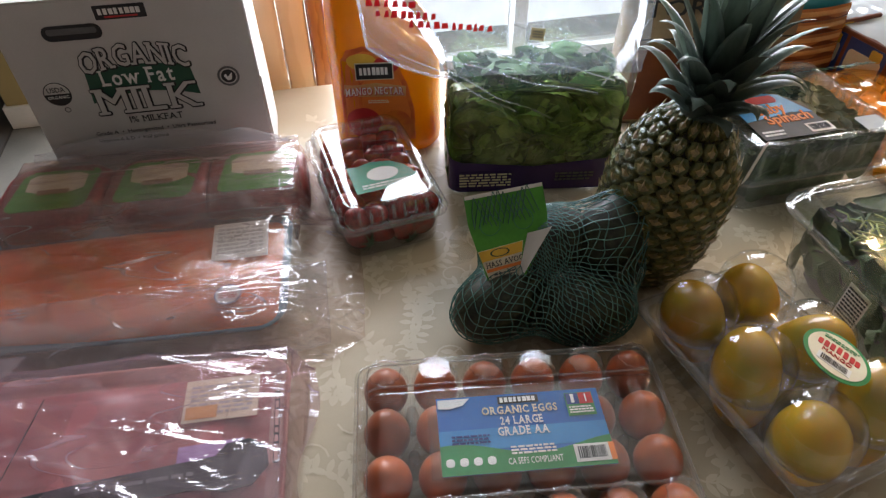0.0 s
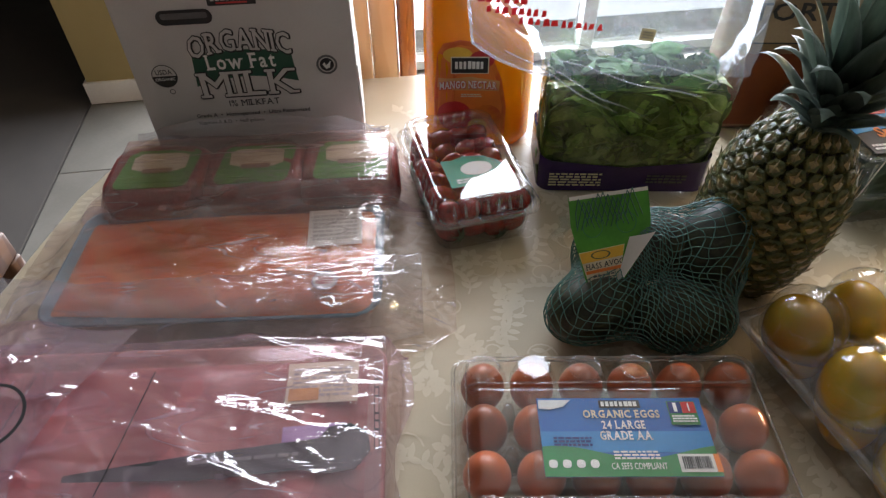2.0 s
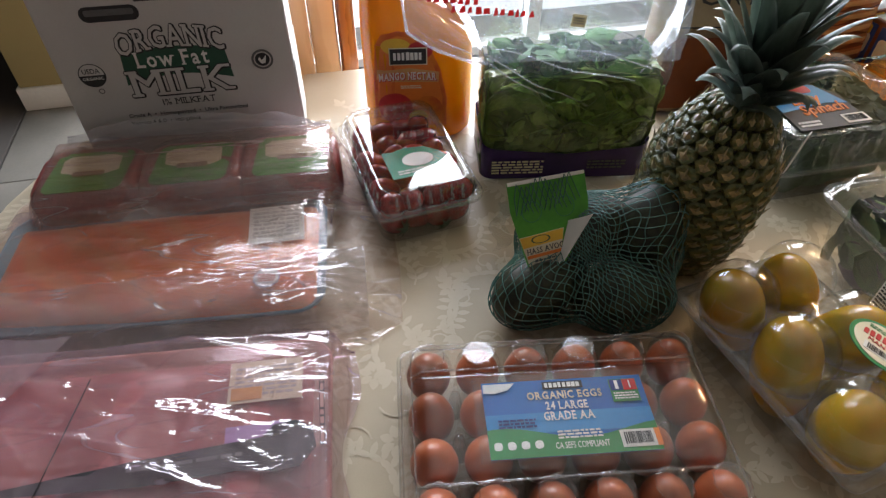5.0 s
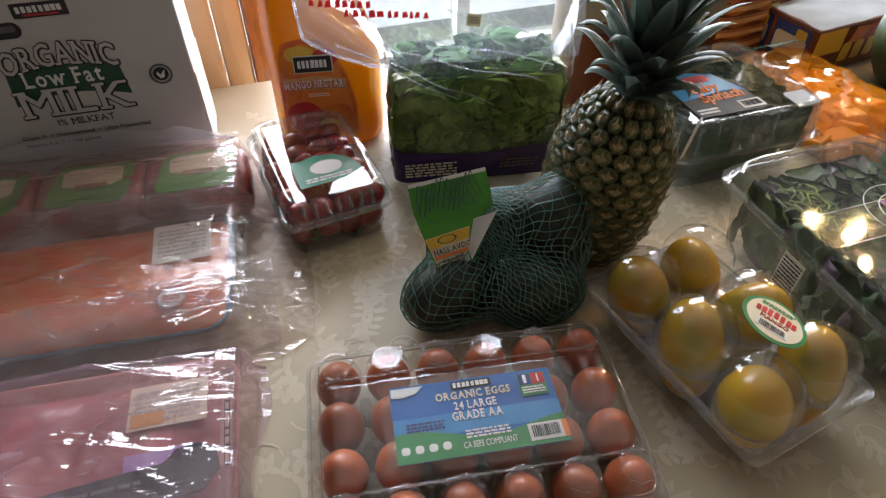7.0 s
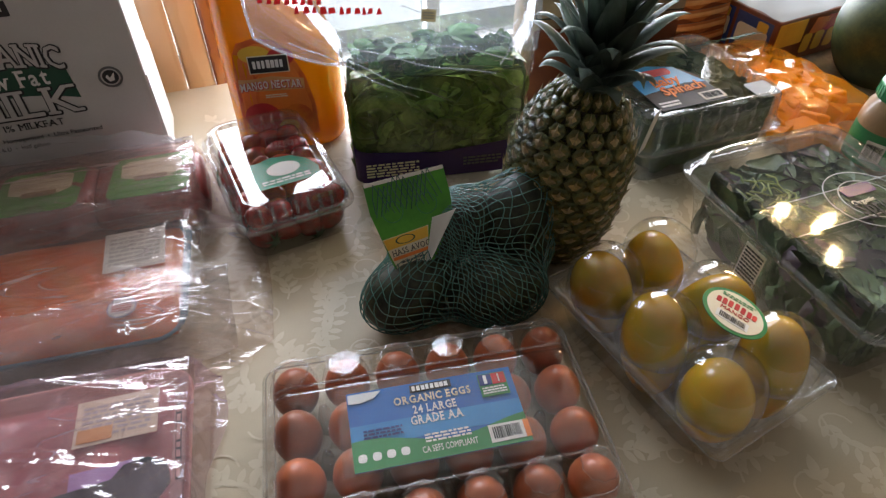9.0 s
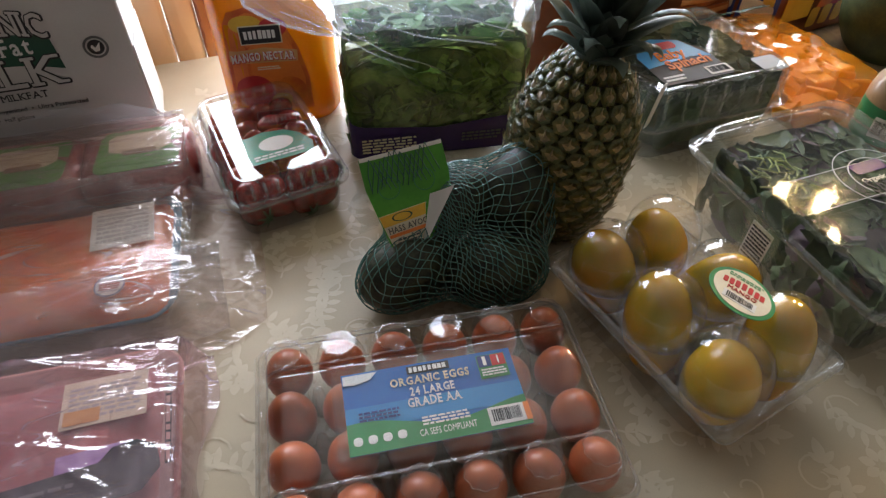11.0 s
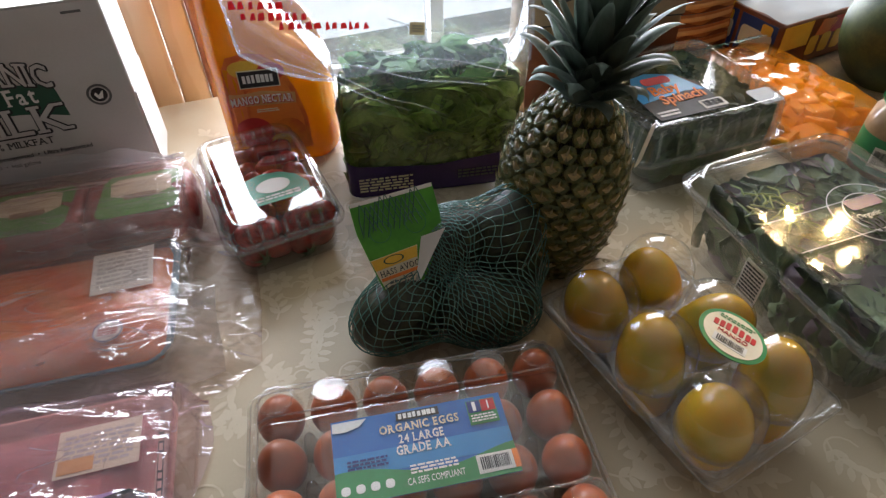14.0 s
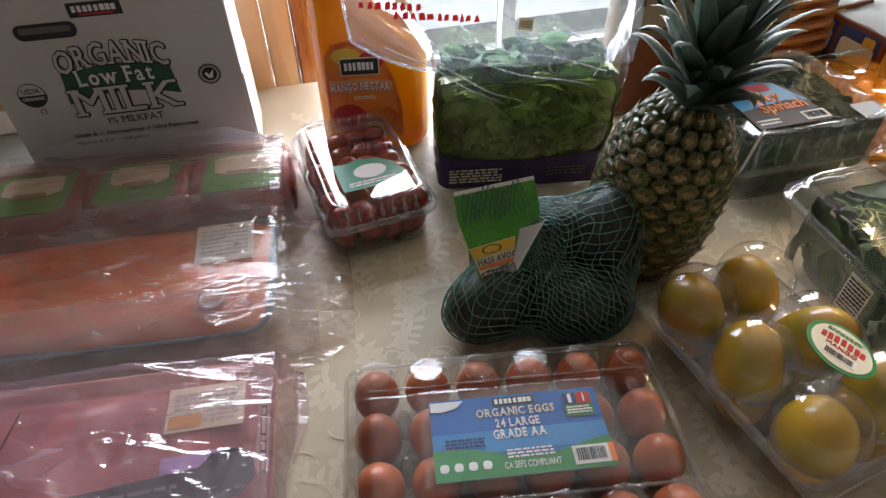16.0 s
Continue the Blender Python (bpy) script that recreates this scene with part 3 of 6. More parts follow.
slab("floor", -3.35, 5.45, -4.65, 2.35, -0.2, -0.012, GROUT, label="grouted floor bed")
slab("carpet_floor", -3.2, -0.02, -4.5, 2.2, -0.012, 0.002, CARPET, label="dark brown carpet beside the tiled floor")
slab("baseboard", -0.012, 0.40, -0.014, 0.0, 0, 0.09, WHITE_TRIM, label="white painted baseboard")
slab("baseboard_passage", -0.012, -0.0, 0.0, 2.2, 0, 0.09, WHITE_TRIM, label="white painted baseboard")
tile_floor = tagged(new_at("tile_floor", ROOM), "pale beige ceramic floor tiles", "floor", kind="structure")
tile_mesh = None
for i in range(11):
    for j in range(9):
        if tile_mesh is None:
            ob = part("tile", box(0.447, 0.447, 0.012, 0.003), TILE, tile_floor, smooth=False)
            tile_mesh = ob.data
        else:
            ob = part("tile", tile_mesh, None, tile_floor)
        ob.matrix_basis = pose(0.21 + 0.45 * i, -0.24 - 0.45 * j, -0.012)

# patio door: frame, meeting stile, two panes
patio = tagged(new_at("door_1", ROOM), "white framed sliding glass patio door, bright outside", "door", kind="structure")
for name, x0, x1, z0, z1 in (("frame_side", 0.40, 0.46, 0, 2.65), ("frame_side", 3.59, 3.65, 0, 2.65), ("frame_head", 0.46, 3.59, 2.58, 2.65), ("frame_sill", 0.46, 3.59, 0, 0.04), ("meeting_stile", 2.00, 2.06, 0.04, 2.58)):
    part(name, box(x1 - x0, 0.08, z1 - z0, 0.004, (x0 + x1) / 2, 0.09, z0), WHITE_TRIM, patio, smooth=False)
for x0, x1 in ((0.46, 2.00), (2.06, 3.59)):
    pane = part("pane", box(x1 - x0, 0.006, 2.54, 0.001, (x0 + x1) / 2, 0.11, 0.04), GLASS, patio, smooth=False)
    pane.visible_shadow = False
outside = part("backdrop", sheet(1, 1, lambda u, v: Vector((0.2 + 3.7 * u, 0.45, -0.15 + 3.4 * v))), OUTSIDE)
outside.matrix_world = ROOM
tagged(outside, "bright hazy daylight outside the patio door", "backdrop", kind="structure")

# hanging lamp over the far end of the room, with small bulbs
lamp = thing("chandelier", pose(1.56, 1.70, 2.0), "brass chandelier with six small warm bulbs", "lamp")
part("rod", tube([(0, 0, 0.02), (0, 0, 0.9)], 0.008, 8), BRASS, lamp)
part("hub", lathe([(0.01, -0.03), (0.035, -0.01), (0.04, 0.02), (0.012, 0.05)], 16), BRASS, lamp)
for i in range(6):
    a = 2 * math.pi * i / 6 + 0.3
    c, s = math.cos(a), math.sin(a)
    part("arm", tube([(0.03 * c, 0.03 * s, 0), (0.1 * c, 0.1 * s, -0.04), (0.16 * c, 0.16 * s, 0.0)], 0.006, 6), BRASS, lamp)
    part("bulb", ball(0.016, 0.016, 0.027, 0.16 * c, 0.16 * s, 0.032), BULB, lamp)

# ---- table, cloth, chair ----
EDGE = [(-0.60, -0.75), (-0.64, 0.40), (-0.64, 0.72), (-0.615, 0.85), (-0.54, 0.955), (-0.42, 1.045), (-0.30, 1.092), (-0.05, 1.155), (0.6, 1.33), (1.15, 1.46), (1.32, 1.40), (1.40, 1.2), (1.40, -0.6), (1.3, -0.75)]
table = thing("dining_table", pose(0, 0, 0), "dark wooden dining table under a cloth", "table")
part("tabletop", outline([(x * 0.985, y * 0.985) for x, y in EDGE], 0.035), DARK_WOOD, table, m=pose(0, 0, T - 0.042), smooth=False)
for x, y in ((-0.48, -0.5), (-0.48, 0.75), (1.2, -0.5), (1.2, 1.15)):
    part("leg", lathe([(0.03, 0), (0.028, 0.1), (0.038, 0.4), (0.03, 0.6), (0.042, 0.712)], 14), DARK_WOOD, table, m=pose(x, y, 0))


def table_cloth():
    bm = bmesh.new()
    pts = []
    for (x0, y0), (x1, y1) in zip(EDGE, EDGE[1:] + EDGE[:1]):
        n = max(2, int(math.hypot(x1 - x0, y1 - y0) / 0.03))
        pts += [(x0 + (x1 - x0) * i / n, y0 + (y1 - y0) * i / n) for i in range(n)]
    cx, cy = 0.35, 0.35
    rows = []
    for k, (grow, z) in enumerate(((0.0, T - 0.002), (0.004, T - 0.005), (0.008, T - 0.012), (0.016, T - 0.07), (0.03, T - 0.16), (0.04, T - 0.24))):
        row = []
        for i, (x, y) in enumerate(pts):
            d = Vector((x - cx, y - cy)).normalized()
            w = 0.016 * math.sin(i * 0.9) * max(0, k - 2) / 3
            row.append(bm.verts.new((x + d.x * (grow + w), y + d.y * (grow + w), z)))
        rows.append(row)
    bm.faces.new(rows[0])
    for a, b in zip(rows, rows[1:]):
        for i in range(len(a)):
            j = (i + 1) % len(a)
            bm.faces.new((b[i], b[j], a[j], a[i]))
    return bm


cloth = thing("tablecloth", pose(0, 0, 0), "beige damask tablecloth with a woven leaf pattern", "tablecloth")
part("cloth", table_cloth(), CLOTH, cloth, smooth=False)


def leaf_shape(bm, p, a, length, width):
    """One flat woven leaf: a pointed oval."""
    ca, sa = math.cos(a), math.sin(a)
    z = 0.0001 + 0.00025 * abs(math.sin(p[0] * 7919 + p[1] * 6101 + a * 31))
    pts = []
    for u, w in ((0, 0), (0.25, 0.42), (0.55, 0.5), (0.82, 0.3), (1, 0), (0.82, -0.3), (0.55, -0.5), (0.25, -0.42)):
        x, y = u * length, w * width
        pts.append(bm.verts.new((p[0] + x * ca - y * sa, p[1] + x * sa + y * ca, z)))
    bm.faces.new(pts)


def strip(bm, pts, w):
    prev = None
    z = 0.0004 + 0.0002 * abs(math.sin(pts[0][0] * 6133 + pts[0][1] * 7411))
    for i, p in enumerate(pts):
        q = pts[min(i + 1, len(pts) - 1)]
        o = pts[max(i - 1, 0)]
        d = Vector((q[0] - o[0], q[1] - o[1])).normalized()
        a, b = bm.verts.new((p[0] - d.y * w, p[1] + d.x * w, z)), bm.verts.new((p[0] + d.y * w, p[1] - d.x * w, z))
        if prev:
            bm.faces.new((prev[0], prev[1], b, a))
        prev = (a, b)


def damask():
    """Sprays of leaves, scrolls and small flowers woven into the cloth."""
    rnd = random.Random(11)
    bm = bmesh.new()
    for gx in range(-8, 17):
        for gy in range(2, 17):
            cx = gx * 0.074 + (gy % 2) * 0.037 + rnd.uniform(-0.012, 0.012)
            cy = gy * 0.068 + rnd.uniform(-0.012, 0.012)
            if cx < -0.58 or cx > 1.2 or cy > 1.02 + 0.25 * cx or cy < 0.1:
                continue
            turn = rnd.uniform(-0.7, 0.7) + (math.pi if (gx + gy) % 2 else 0) + (0.9 if gx % 2 else 0)
            stem = []
            for k in range(9):
                a = turn + 0.16 * k
                stem.append((cx + 0.0095 * k * math.cos(a) - 0.03, cy + 0.0095 * k * math.sin(a) - 0.02))
            strip(bm, stem, 0.0011)
            for k in range(1, 9):
                a = turn + 0.16 * k + 0.1
                for side in (-1, 1):
                    leaf_shape(bm, stem[k], a + side * rnd.uniform(0.65, 0.9), rnd.uniform(0.014, 0.020), 0.0072)
            leaf_shape(bm, stem[-1], turn + 1.5, 0.026, 0.011)
            fx, fy = cx + 0.045, cy + 0.045
            if rnd.random() < 0.75:
                for k in range(7):
                    a = 2 * math.pi * k / 7 + turn
                    leaf_shape(bm, (fx + 0.004 * math.cos(a), fy + 0.004 * math.sin(a)), a, 0.015, 0.010)
            scroll = []
            for k in range(15):
                a, r = turn + 0.42 * k, 0.021 - 0.0012 * k
                scroll.append((cx + 0.03 + r * math.cos(a), cy - 0.035 + r * math.sin(a)))
            strip(bm, scroll, 0.0010)
    return bm


part("woven_pattern", damask(), DAMASK, cloth, "paler satin leaf sprays woven in", smooth=False, m=pose(0, 0, T - 0.0018), kind="stuff")

chair = thing("dining_chair", Matrix.Translation((-0.435, 1.105, 0)) @ Matrix.Rotation(radians(15), 4, "Z"), "orange-brown wooden dining chair with pale back slats, behind the table", "chair")
for x in (-0.215, 0.215):
    part("back_post", box(0.032, 0.03, 0.91, 0.006, x, 0.02, 0), CHAIR_WOOD, chair)
    part("leg", box(0.036, 0.036, 0.44, 0.006, x, 0.42, 0), CHAIR_WOOD, chair)
part("top_rail", box(0.46, 0.028, 0.05, 0.008, 0, 0.02, 0.91), CHAIR_WOOD, chair)
part("back_rail", box(0.40, 0.02, 0.05, 0.005, 0, 0.02, 0.52), CHAIR_WOOD, chair)
for k in range(8):
    part("back_slat", box(0.0485, 0.012, 0.342, 0.005, -0.174 + 0.0497 * k, 0.02, 0.57), SLAT_WOOD, chair)
part("seat", box(0.44, 0.42, 0.04, 0.015, 0, 0.22, 0.44), CHAIR_WOOD, chair)

side_chair = thing("dining_chair", Matrix.Translation((-0.795, 0.50, 0)) @ Matrix.Rotation(radians(-80), 4, "Z"), "dark wooden dining chair standing beside the table", "chair")
for x in (-0.2, 0.2):
    part("back_post", box(0.032, 0.03, 0.62, 0.006, x, 0.02, 0), DARK_WOOD, side_chair)
    part("leg", box(0.036, 0.036, 0.40, 0.006, x, -0.36, 0), DARK_WOOD, side_chair)
part("top_rail", box(0.43, 0.028, 0.05, 0.008, 0, 0.02, 0.62), DARK_WOOD, side_chair)
part("seat", box(0.43, 0.40, 0.035, 0.015, 0, -0.18, 0.40), DARK_WOOD, side_chair)


# ---- milk carton ----
def milk_carton():
    m = Matrix.Translation((-0.554, 0.818, T)) @ Matrix.Rotation(radians(13), 4, "Z")
    ob = thing("milk_carton", m, "white cardboard multipack of organic low fat milk", "box")
    W, D, H = 0.309, 0.115, 0.262
    body = box(W, D, H, 0.003, W / 2, D / 2, 0)
    part("carton_body", body, CARDBOARD, ob, smooth=False)
    part("top_flap", box(W - 0.004, D * 0.5, 0.0015, 0.0005, W / 2, D * 0.25, H), CARDBOARD, ob, smooth=False)
    part("side_flap", box(0.0015, D * 0.96, H * 0.5, 0.0005, W + 0.0006, D / 2, H * 0.02), CARDBOARD, ob, smooth=False)
    f = lambda x, z, lift=0.0: upright(x, -0.0004 - lift, z)
    # black patch paints shade inside the hand hole; grey bar is dimmed inner card
    slot = bar("hand_hole", 0.072, 0.020, BLACK, ob, f(0.092, 0.221), r=0.0095)
    bar("hole_shadow_card", 0.06, 0.008, GREY_INK, slot, pose(0, 0.002, 0.0006), r=0.003)
    logo = bar("brand_plate", 0.062, 0.018, BLACK, ob, f(0.157, 0.243), r=0.001)
    brand_blocks(logo, 8, 0.052, 0.008, WHITE_INK, pose(0, 0.0015, 0.0006), 3)
    bar("brand_underline", 0.04, 0.0022, RED_INK, logo, pose(0, -0.0055, 0.0006))
    # waved banner
    pts = []
    for i in range(17):
        u = i / 16
        pts.append((-0.071 + 0.142 * u + (0.004 if i == 0 else -0.004 if i == 16 else 0), 0.018 + 0.008 * math.sin(math.pi * u)))
    for i in range(17):
        u = 1 - i / 16
        pts.append((-0.071 + 0.142 * u, -0.026 + 0.012 * math.sin(math.pi * u)))
    part("banner", outline(pts, 0.0004), GREEN_INK, ob, smooth=False, m=f(0.153, 0.146))
    for body_text, z, width, height, arch in (("ORGANIC", 0.187, 0.136, 0.030, 0.010), ("MILK", 0.1215, 0.130, 0.038, 0.0)):
        serif_words("lettering_shadow", body_text, width, height, BLACK, ob, f(0.1535, z - 0.0006, 0.0008), 0.0002, arch, 0.0, 0.0023)
        serif_words("lettering", body_text, width, height, CARDBOARD, ob, f(0.153, z, 0.0014), 0.0002, arch, 0.0, 0.0004)
    serif_words("lettering", "Low Fat", 0.094, 0.022, WHITE_INK, ob, f(0.150, 0.156, 0.0010), 0.0004, 0, 0.015)
    serif_words("lettering", "1% MILKFAT", 0.072, 0.0095, BLACK, ob, f(0.155, 0.090))
    words("lettering", "Grade A  •  Homogenized  •  Ultra Pasteurized", 0.0085, BLACK, ob, f(0.150, 0.072), 0.165)
    words("lettering", "Vitamins A & D  •  Half gallons", 0.0085, BLACK, ob, f(0.115, 0.060), 0.095)
    seal = part("organic_seal", outline(disc(0.0172), 0.0004), BLACK, ob, smooth=False, m=f(0.042, 0.139))
    part("seal_upper_half", outline([(0.0158 * math.cos(math.pi * i / 20), 0.0158 * math.sin(math.pi * i / 20)) for i in range(21)], 0.0004), CARDBOARD, seal, smooth=False, m=pose(0, 0.0005, 0.0003))
    words("lettering", "USDA", 0.0105, BLACK, seal, pose(0, 0.0062, 0.0009), 0.022)
    words("lettering", "ORGANIC", 0.006, WHITE_INK, seal, pose(0, -0.0045, 0.0009), 0.027)
    mark = part("check_badge", ring(0.0118, 0.0148, 0.0004), GREY_INK, ob, smooth=False, m=f(0.267, 0.142))
    part("badge_disc", outline(disc(0.0098), 0.0004), BLACK, mark, smooth=False)
    part("check_mark", outline([(-0.006, 0.001), (-0.003, 0.004), (-0.001, -0.001), (0.006, 0.006), (0.0035, -0.005), (-0.002, -0.006)], 0.0004), WHITE_INK, mark, smooth=False, m=pose(0, 0, 0.0006))
    part("kosher_mark", ring(0.003, 0.004, 0.0004, 20), GREY_INK, ob, smooth=False, m=f(0.046, 0.115))
    bar("item_code", 0.022, 0.003, GREY_INK, ob, f(0.275, 0.25))
    return ob


milk_carton()


# ---- juice jug ----
def juice_jug():
    m = Matrix.Translation((-0.083, 0.955, T)) @ Matrix.Rotation(radians(6), 4, "Z")
    ob = thing("juice_jug", m, "clear plastic jug full of orange mango nectar", "jug")
    W, D = 0.163, 0.112
    rings = [(0.0, W * 0.90, D * 0.88, 0.035), (0.008, W * 0.98, D * 0.97, 0.042), (0.02, W, D, 0.045), (0.11, W, D, 0.045),
             (0.145, W * 0.99, D, 0.045, -0.001, 0), (0.162, W * 0.93, D * 0.98, 0.044, -0.006, 0), (0.18, W * 0.80, D * 0.95, 0.042, -0.016, 0),
             (0.205, W * 0.60, D * 0.90, 0.04, -0.031, 0), (0.235, W * 0.47, D * 0.82, 0.036, -0.040, 0), (0.262, W * 0.38, D * 0.62, 0.028, -0.044, 0),
             (0.285, W * 0.28, D * 0.42, 0.02, -0.045, 0), (0.30, W * 0.24, D * 0.34, 0.017, -0.045, 0), (0.315, W * 0.24, D * 0.34, 0.017, -0.045, 0)]
    body = part("jug_body", loft(rings, 6), JUICE, ob)
    part("handle", tube([(0.045, 0, 0.135), (0.062, 0, 0.165), (0.052, 0, 0.195), (0.028, 0, 0.228), (-0.012, 0, 0.25)], 0.012, 10), JUICE, ob)
    part("cap", lathe([(0.021, 0.312), (0.022, 0.316), (0.022, 0.334), (0.019, 0.337)], 24), ORANGE_INK, ob, m=pose(-0.045, 0, 0))

    def at(u, z, lift):
        # the label follows the jug's rounded front
        x = -0.014 + u
        front = -D / 2 - lift
        for sgn, ex in ((1, W / 2 - 0.045), (-1, W / 2 - 0.045)):
            over = sgn * x - ex
            if over > 0:
                front = -D / 2 + 0.045 - math.sqrt(max(0.045 ** 2 - over ** 2, 0)) - lift
        shrink = 1 - 0.0 * z
        if z > 0.135:
            front += (z - 0.135) * 0.06
        return Vector((x, front * shrink, z))

    def label_part(name, pts, material, lift, parent):
        bm = bmesh.new()
        bm.faces.new([bm.verts.new((x, 0, z)) for x, z in pts])
        bmesh.ops.triangulate(bm, faces=bm.faces)
        bmesh.ops.subdivide_edges(bm, edges=bm.edges, cuts=3, use_grid_fill=True)
        for v in bm.verts:
            v.co = at(v.co.x, v.co.z, lift)
        return part(name, bm, material, parent, smooth=False)

    oval = lambda cx, cz, rx, rz: [(cx + rx * math.cos(math.pi * k / 10), cz + rz * math.sin(math.pi * k / 10)) for k in range(20)]
    shield = [(-0.054, 0.028), (0.054, 0.026), (0.054, 0.075), (0.045, 0.12), (0.03, 0.155), (0.01, 0.174), (-0.015, 0.178), (-0.038, 0.172), (-0.047, 0.155), (-0.052, 0.10)]
    lab = label_part("label", shield, PEACH_INK, 0.0012, ob)
    label_part("label_field", [(-0.047, 0.034), (0.047, 0.032), (0.048, 0.075), (0.039, 0.115), (0.026, 0.148), (0.008, 0.167), (-0.015, 0.171), (-0.033, 0.165), (-0.041, 0.148), (-0.046, 0.10)], ORANGE_INK, 0.0015, lab)
    label_part("mango_slice_print", oval(-0.018, 0.156, 0.021, 0.012), YELLOW_INK, 0.0018, lab)
    label_part("mango_blush_print", oval(0.016, 0.150, 0.018, 0.013), RED_INK, 0.0019, lab)
    label_part("mango_print", oval(0.026, 0.056, 0.022, 0.022), PEACH_INK, 0.0018, lab)
    label_part("mango_print", oval(-0.022, 0.058, 0.026, 0.026), RED_INK, 0.0018, lab)
    label_part("mango_slice_print", oval(0.012, 0.044, 0.014, 0.010), YELLOW_INK, 0.0021, lab)
    label_part("name_ribbon", [(-0.048, 0.103), (0.042, 0.101), (0.043, 0.117), (0.0, 0.124), (-0.046, 0.119)], PANCAKE_EDGE, 0.0020, lab)
    bar("brand_border", 0.054, 0.026, CREAM_INK, lab, upright(-0.015, -D / 2 - 0.0021, 0.142))
    plate = bar("brand_plate", 0.051, 0.023, BLACK, lab, upright(-0.015, -D / 2 - 0.0026, 0.142))
    brand_blocks(plate, 7, 0.042, 0.012, WHITE_INK, pose(0, 0.001, 0.0006), 4)
    serif_words("lettering_shadow", "MANGO NECTAR", 0.082, 0.0115, RED_INK, lab, upright(-0.0165, -D / 2 - 0.0027, 0.1118), 0.0003, 0.002, 0.02, 0.0008)
    serif_words("lettering", "MANGO NECTAR", 0.082, 0.0115, WHITE_INK, lab, upright(-0.017, -D / 2 - 0.0034, 0.1125), 0.0003, 0.002, 0.02)
    small_print(lab, 0.03, 0.006, 2, CREAM_INK, upright(-0.012, -D / 2 - 0.0022, 0.094), 3)
    return ob


juice_jug()


# ---- lettuce bag ----
def crinkled_leaf(size, rnd, curl=0.5, n=6):
    """A frilled leaf lying in x, y, its stem end at the origin."""
    ph = [rnd.uniform(0, 6.28) for _ in range(4)]
    fr = rnd.uniform(5, 9)

    def f(u, v):
        w = (math.sin(math.pi * min(1, 0.12 + 0.88 * v)) ** 0.6) * 0.5
        x, y = (u - 0.5) * 2 * w * size, v * size
        edge = abs(u - 0.5) * 2
        z = size * (curl * (v - 0.3) ** 2 + 0.10 * edge * edge * math.sin(fr * v * 3 + ph[0]) + 0.035 * edge * math.sin(fr * v * 7 + 5 * u + ph[3]) + 0.06 * math.sin(9 * u + ph[1]) * math.sin(8 * v + ph[2]) + 0.25 * edge ** 2)
        return Vector((x, y, z))
    return sheet(n, n, f)


def heap(count, place, size, seed, curl=0.5, n=5, inside=None):
    """Many leaves joined into one mesh; place(rnd) gives each one's pose, inside the half sizes and height that hold them."""
    rnd = random.Random(seed)
    bm = bmesh.new()
    for _ in range(count):
        join(bm, crinkled_leaf(rnd.uniform(*size), rnd, curl, n), place(rnd))
    if inside:
        hx, hy, z0, z1 = inside
        for v in bm.verts:
            for axis, low, high in ((0, -hx, hx), (1, -hy, hy), (2, z0, z1)):
                c = v.co[axis]
                v.co[axis] = low + 0.2 * (c - low) if c < low else high + 0.2 * (c - high) if c > high else c
    return bm


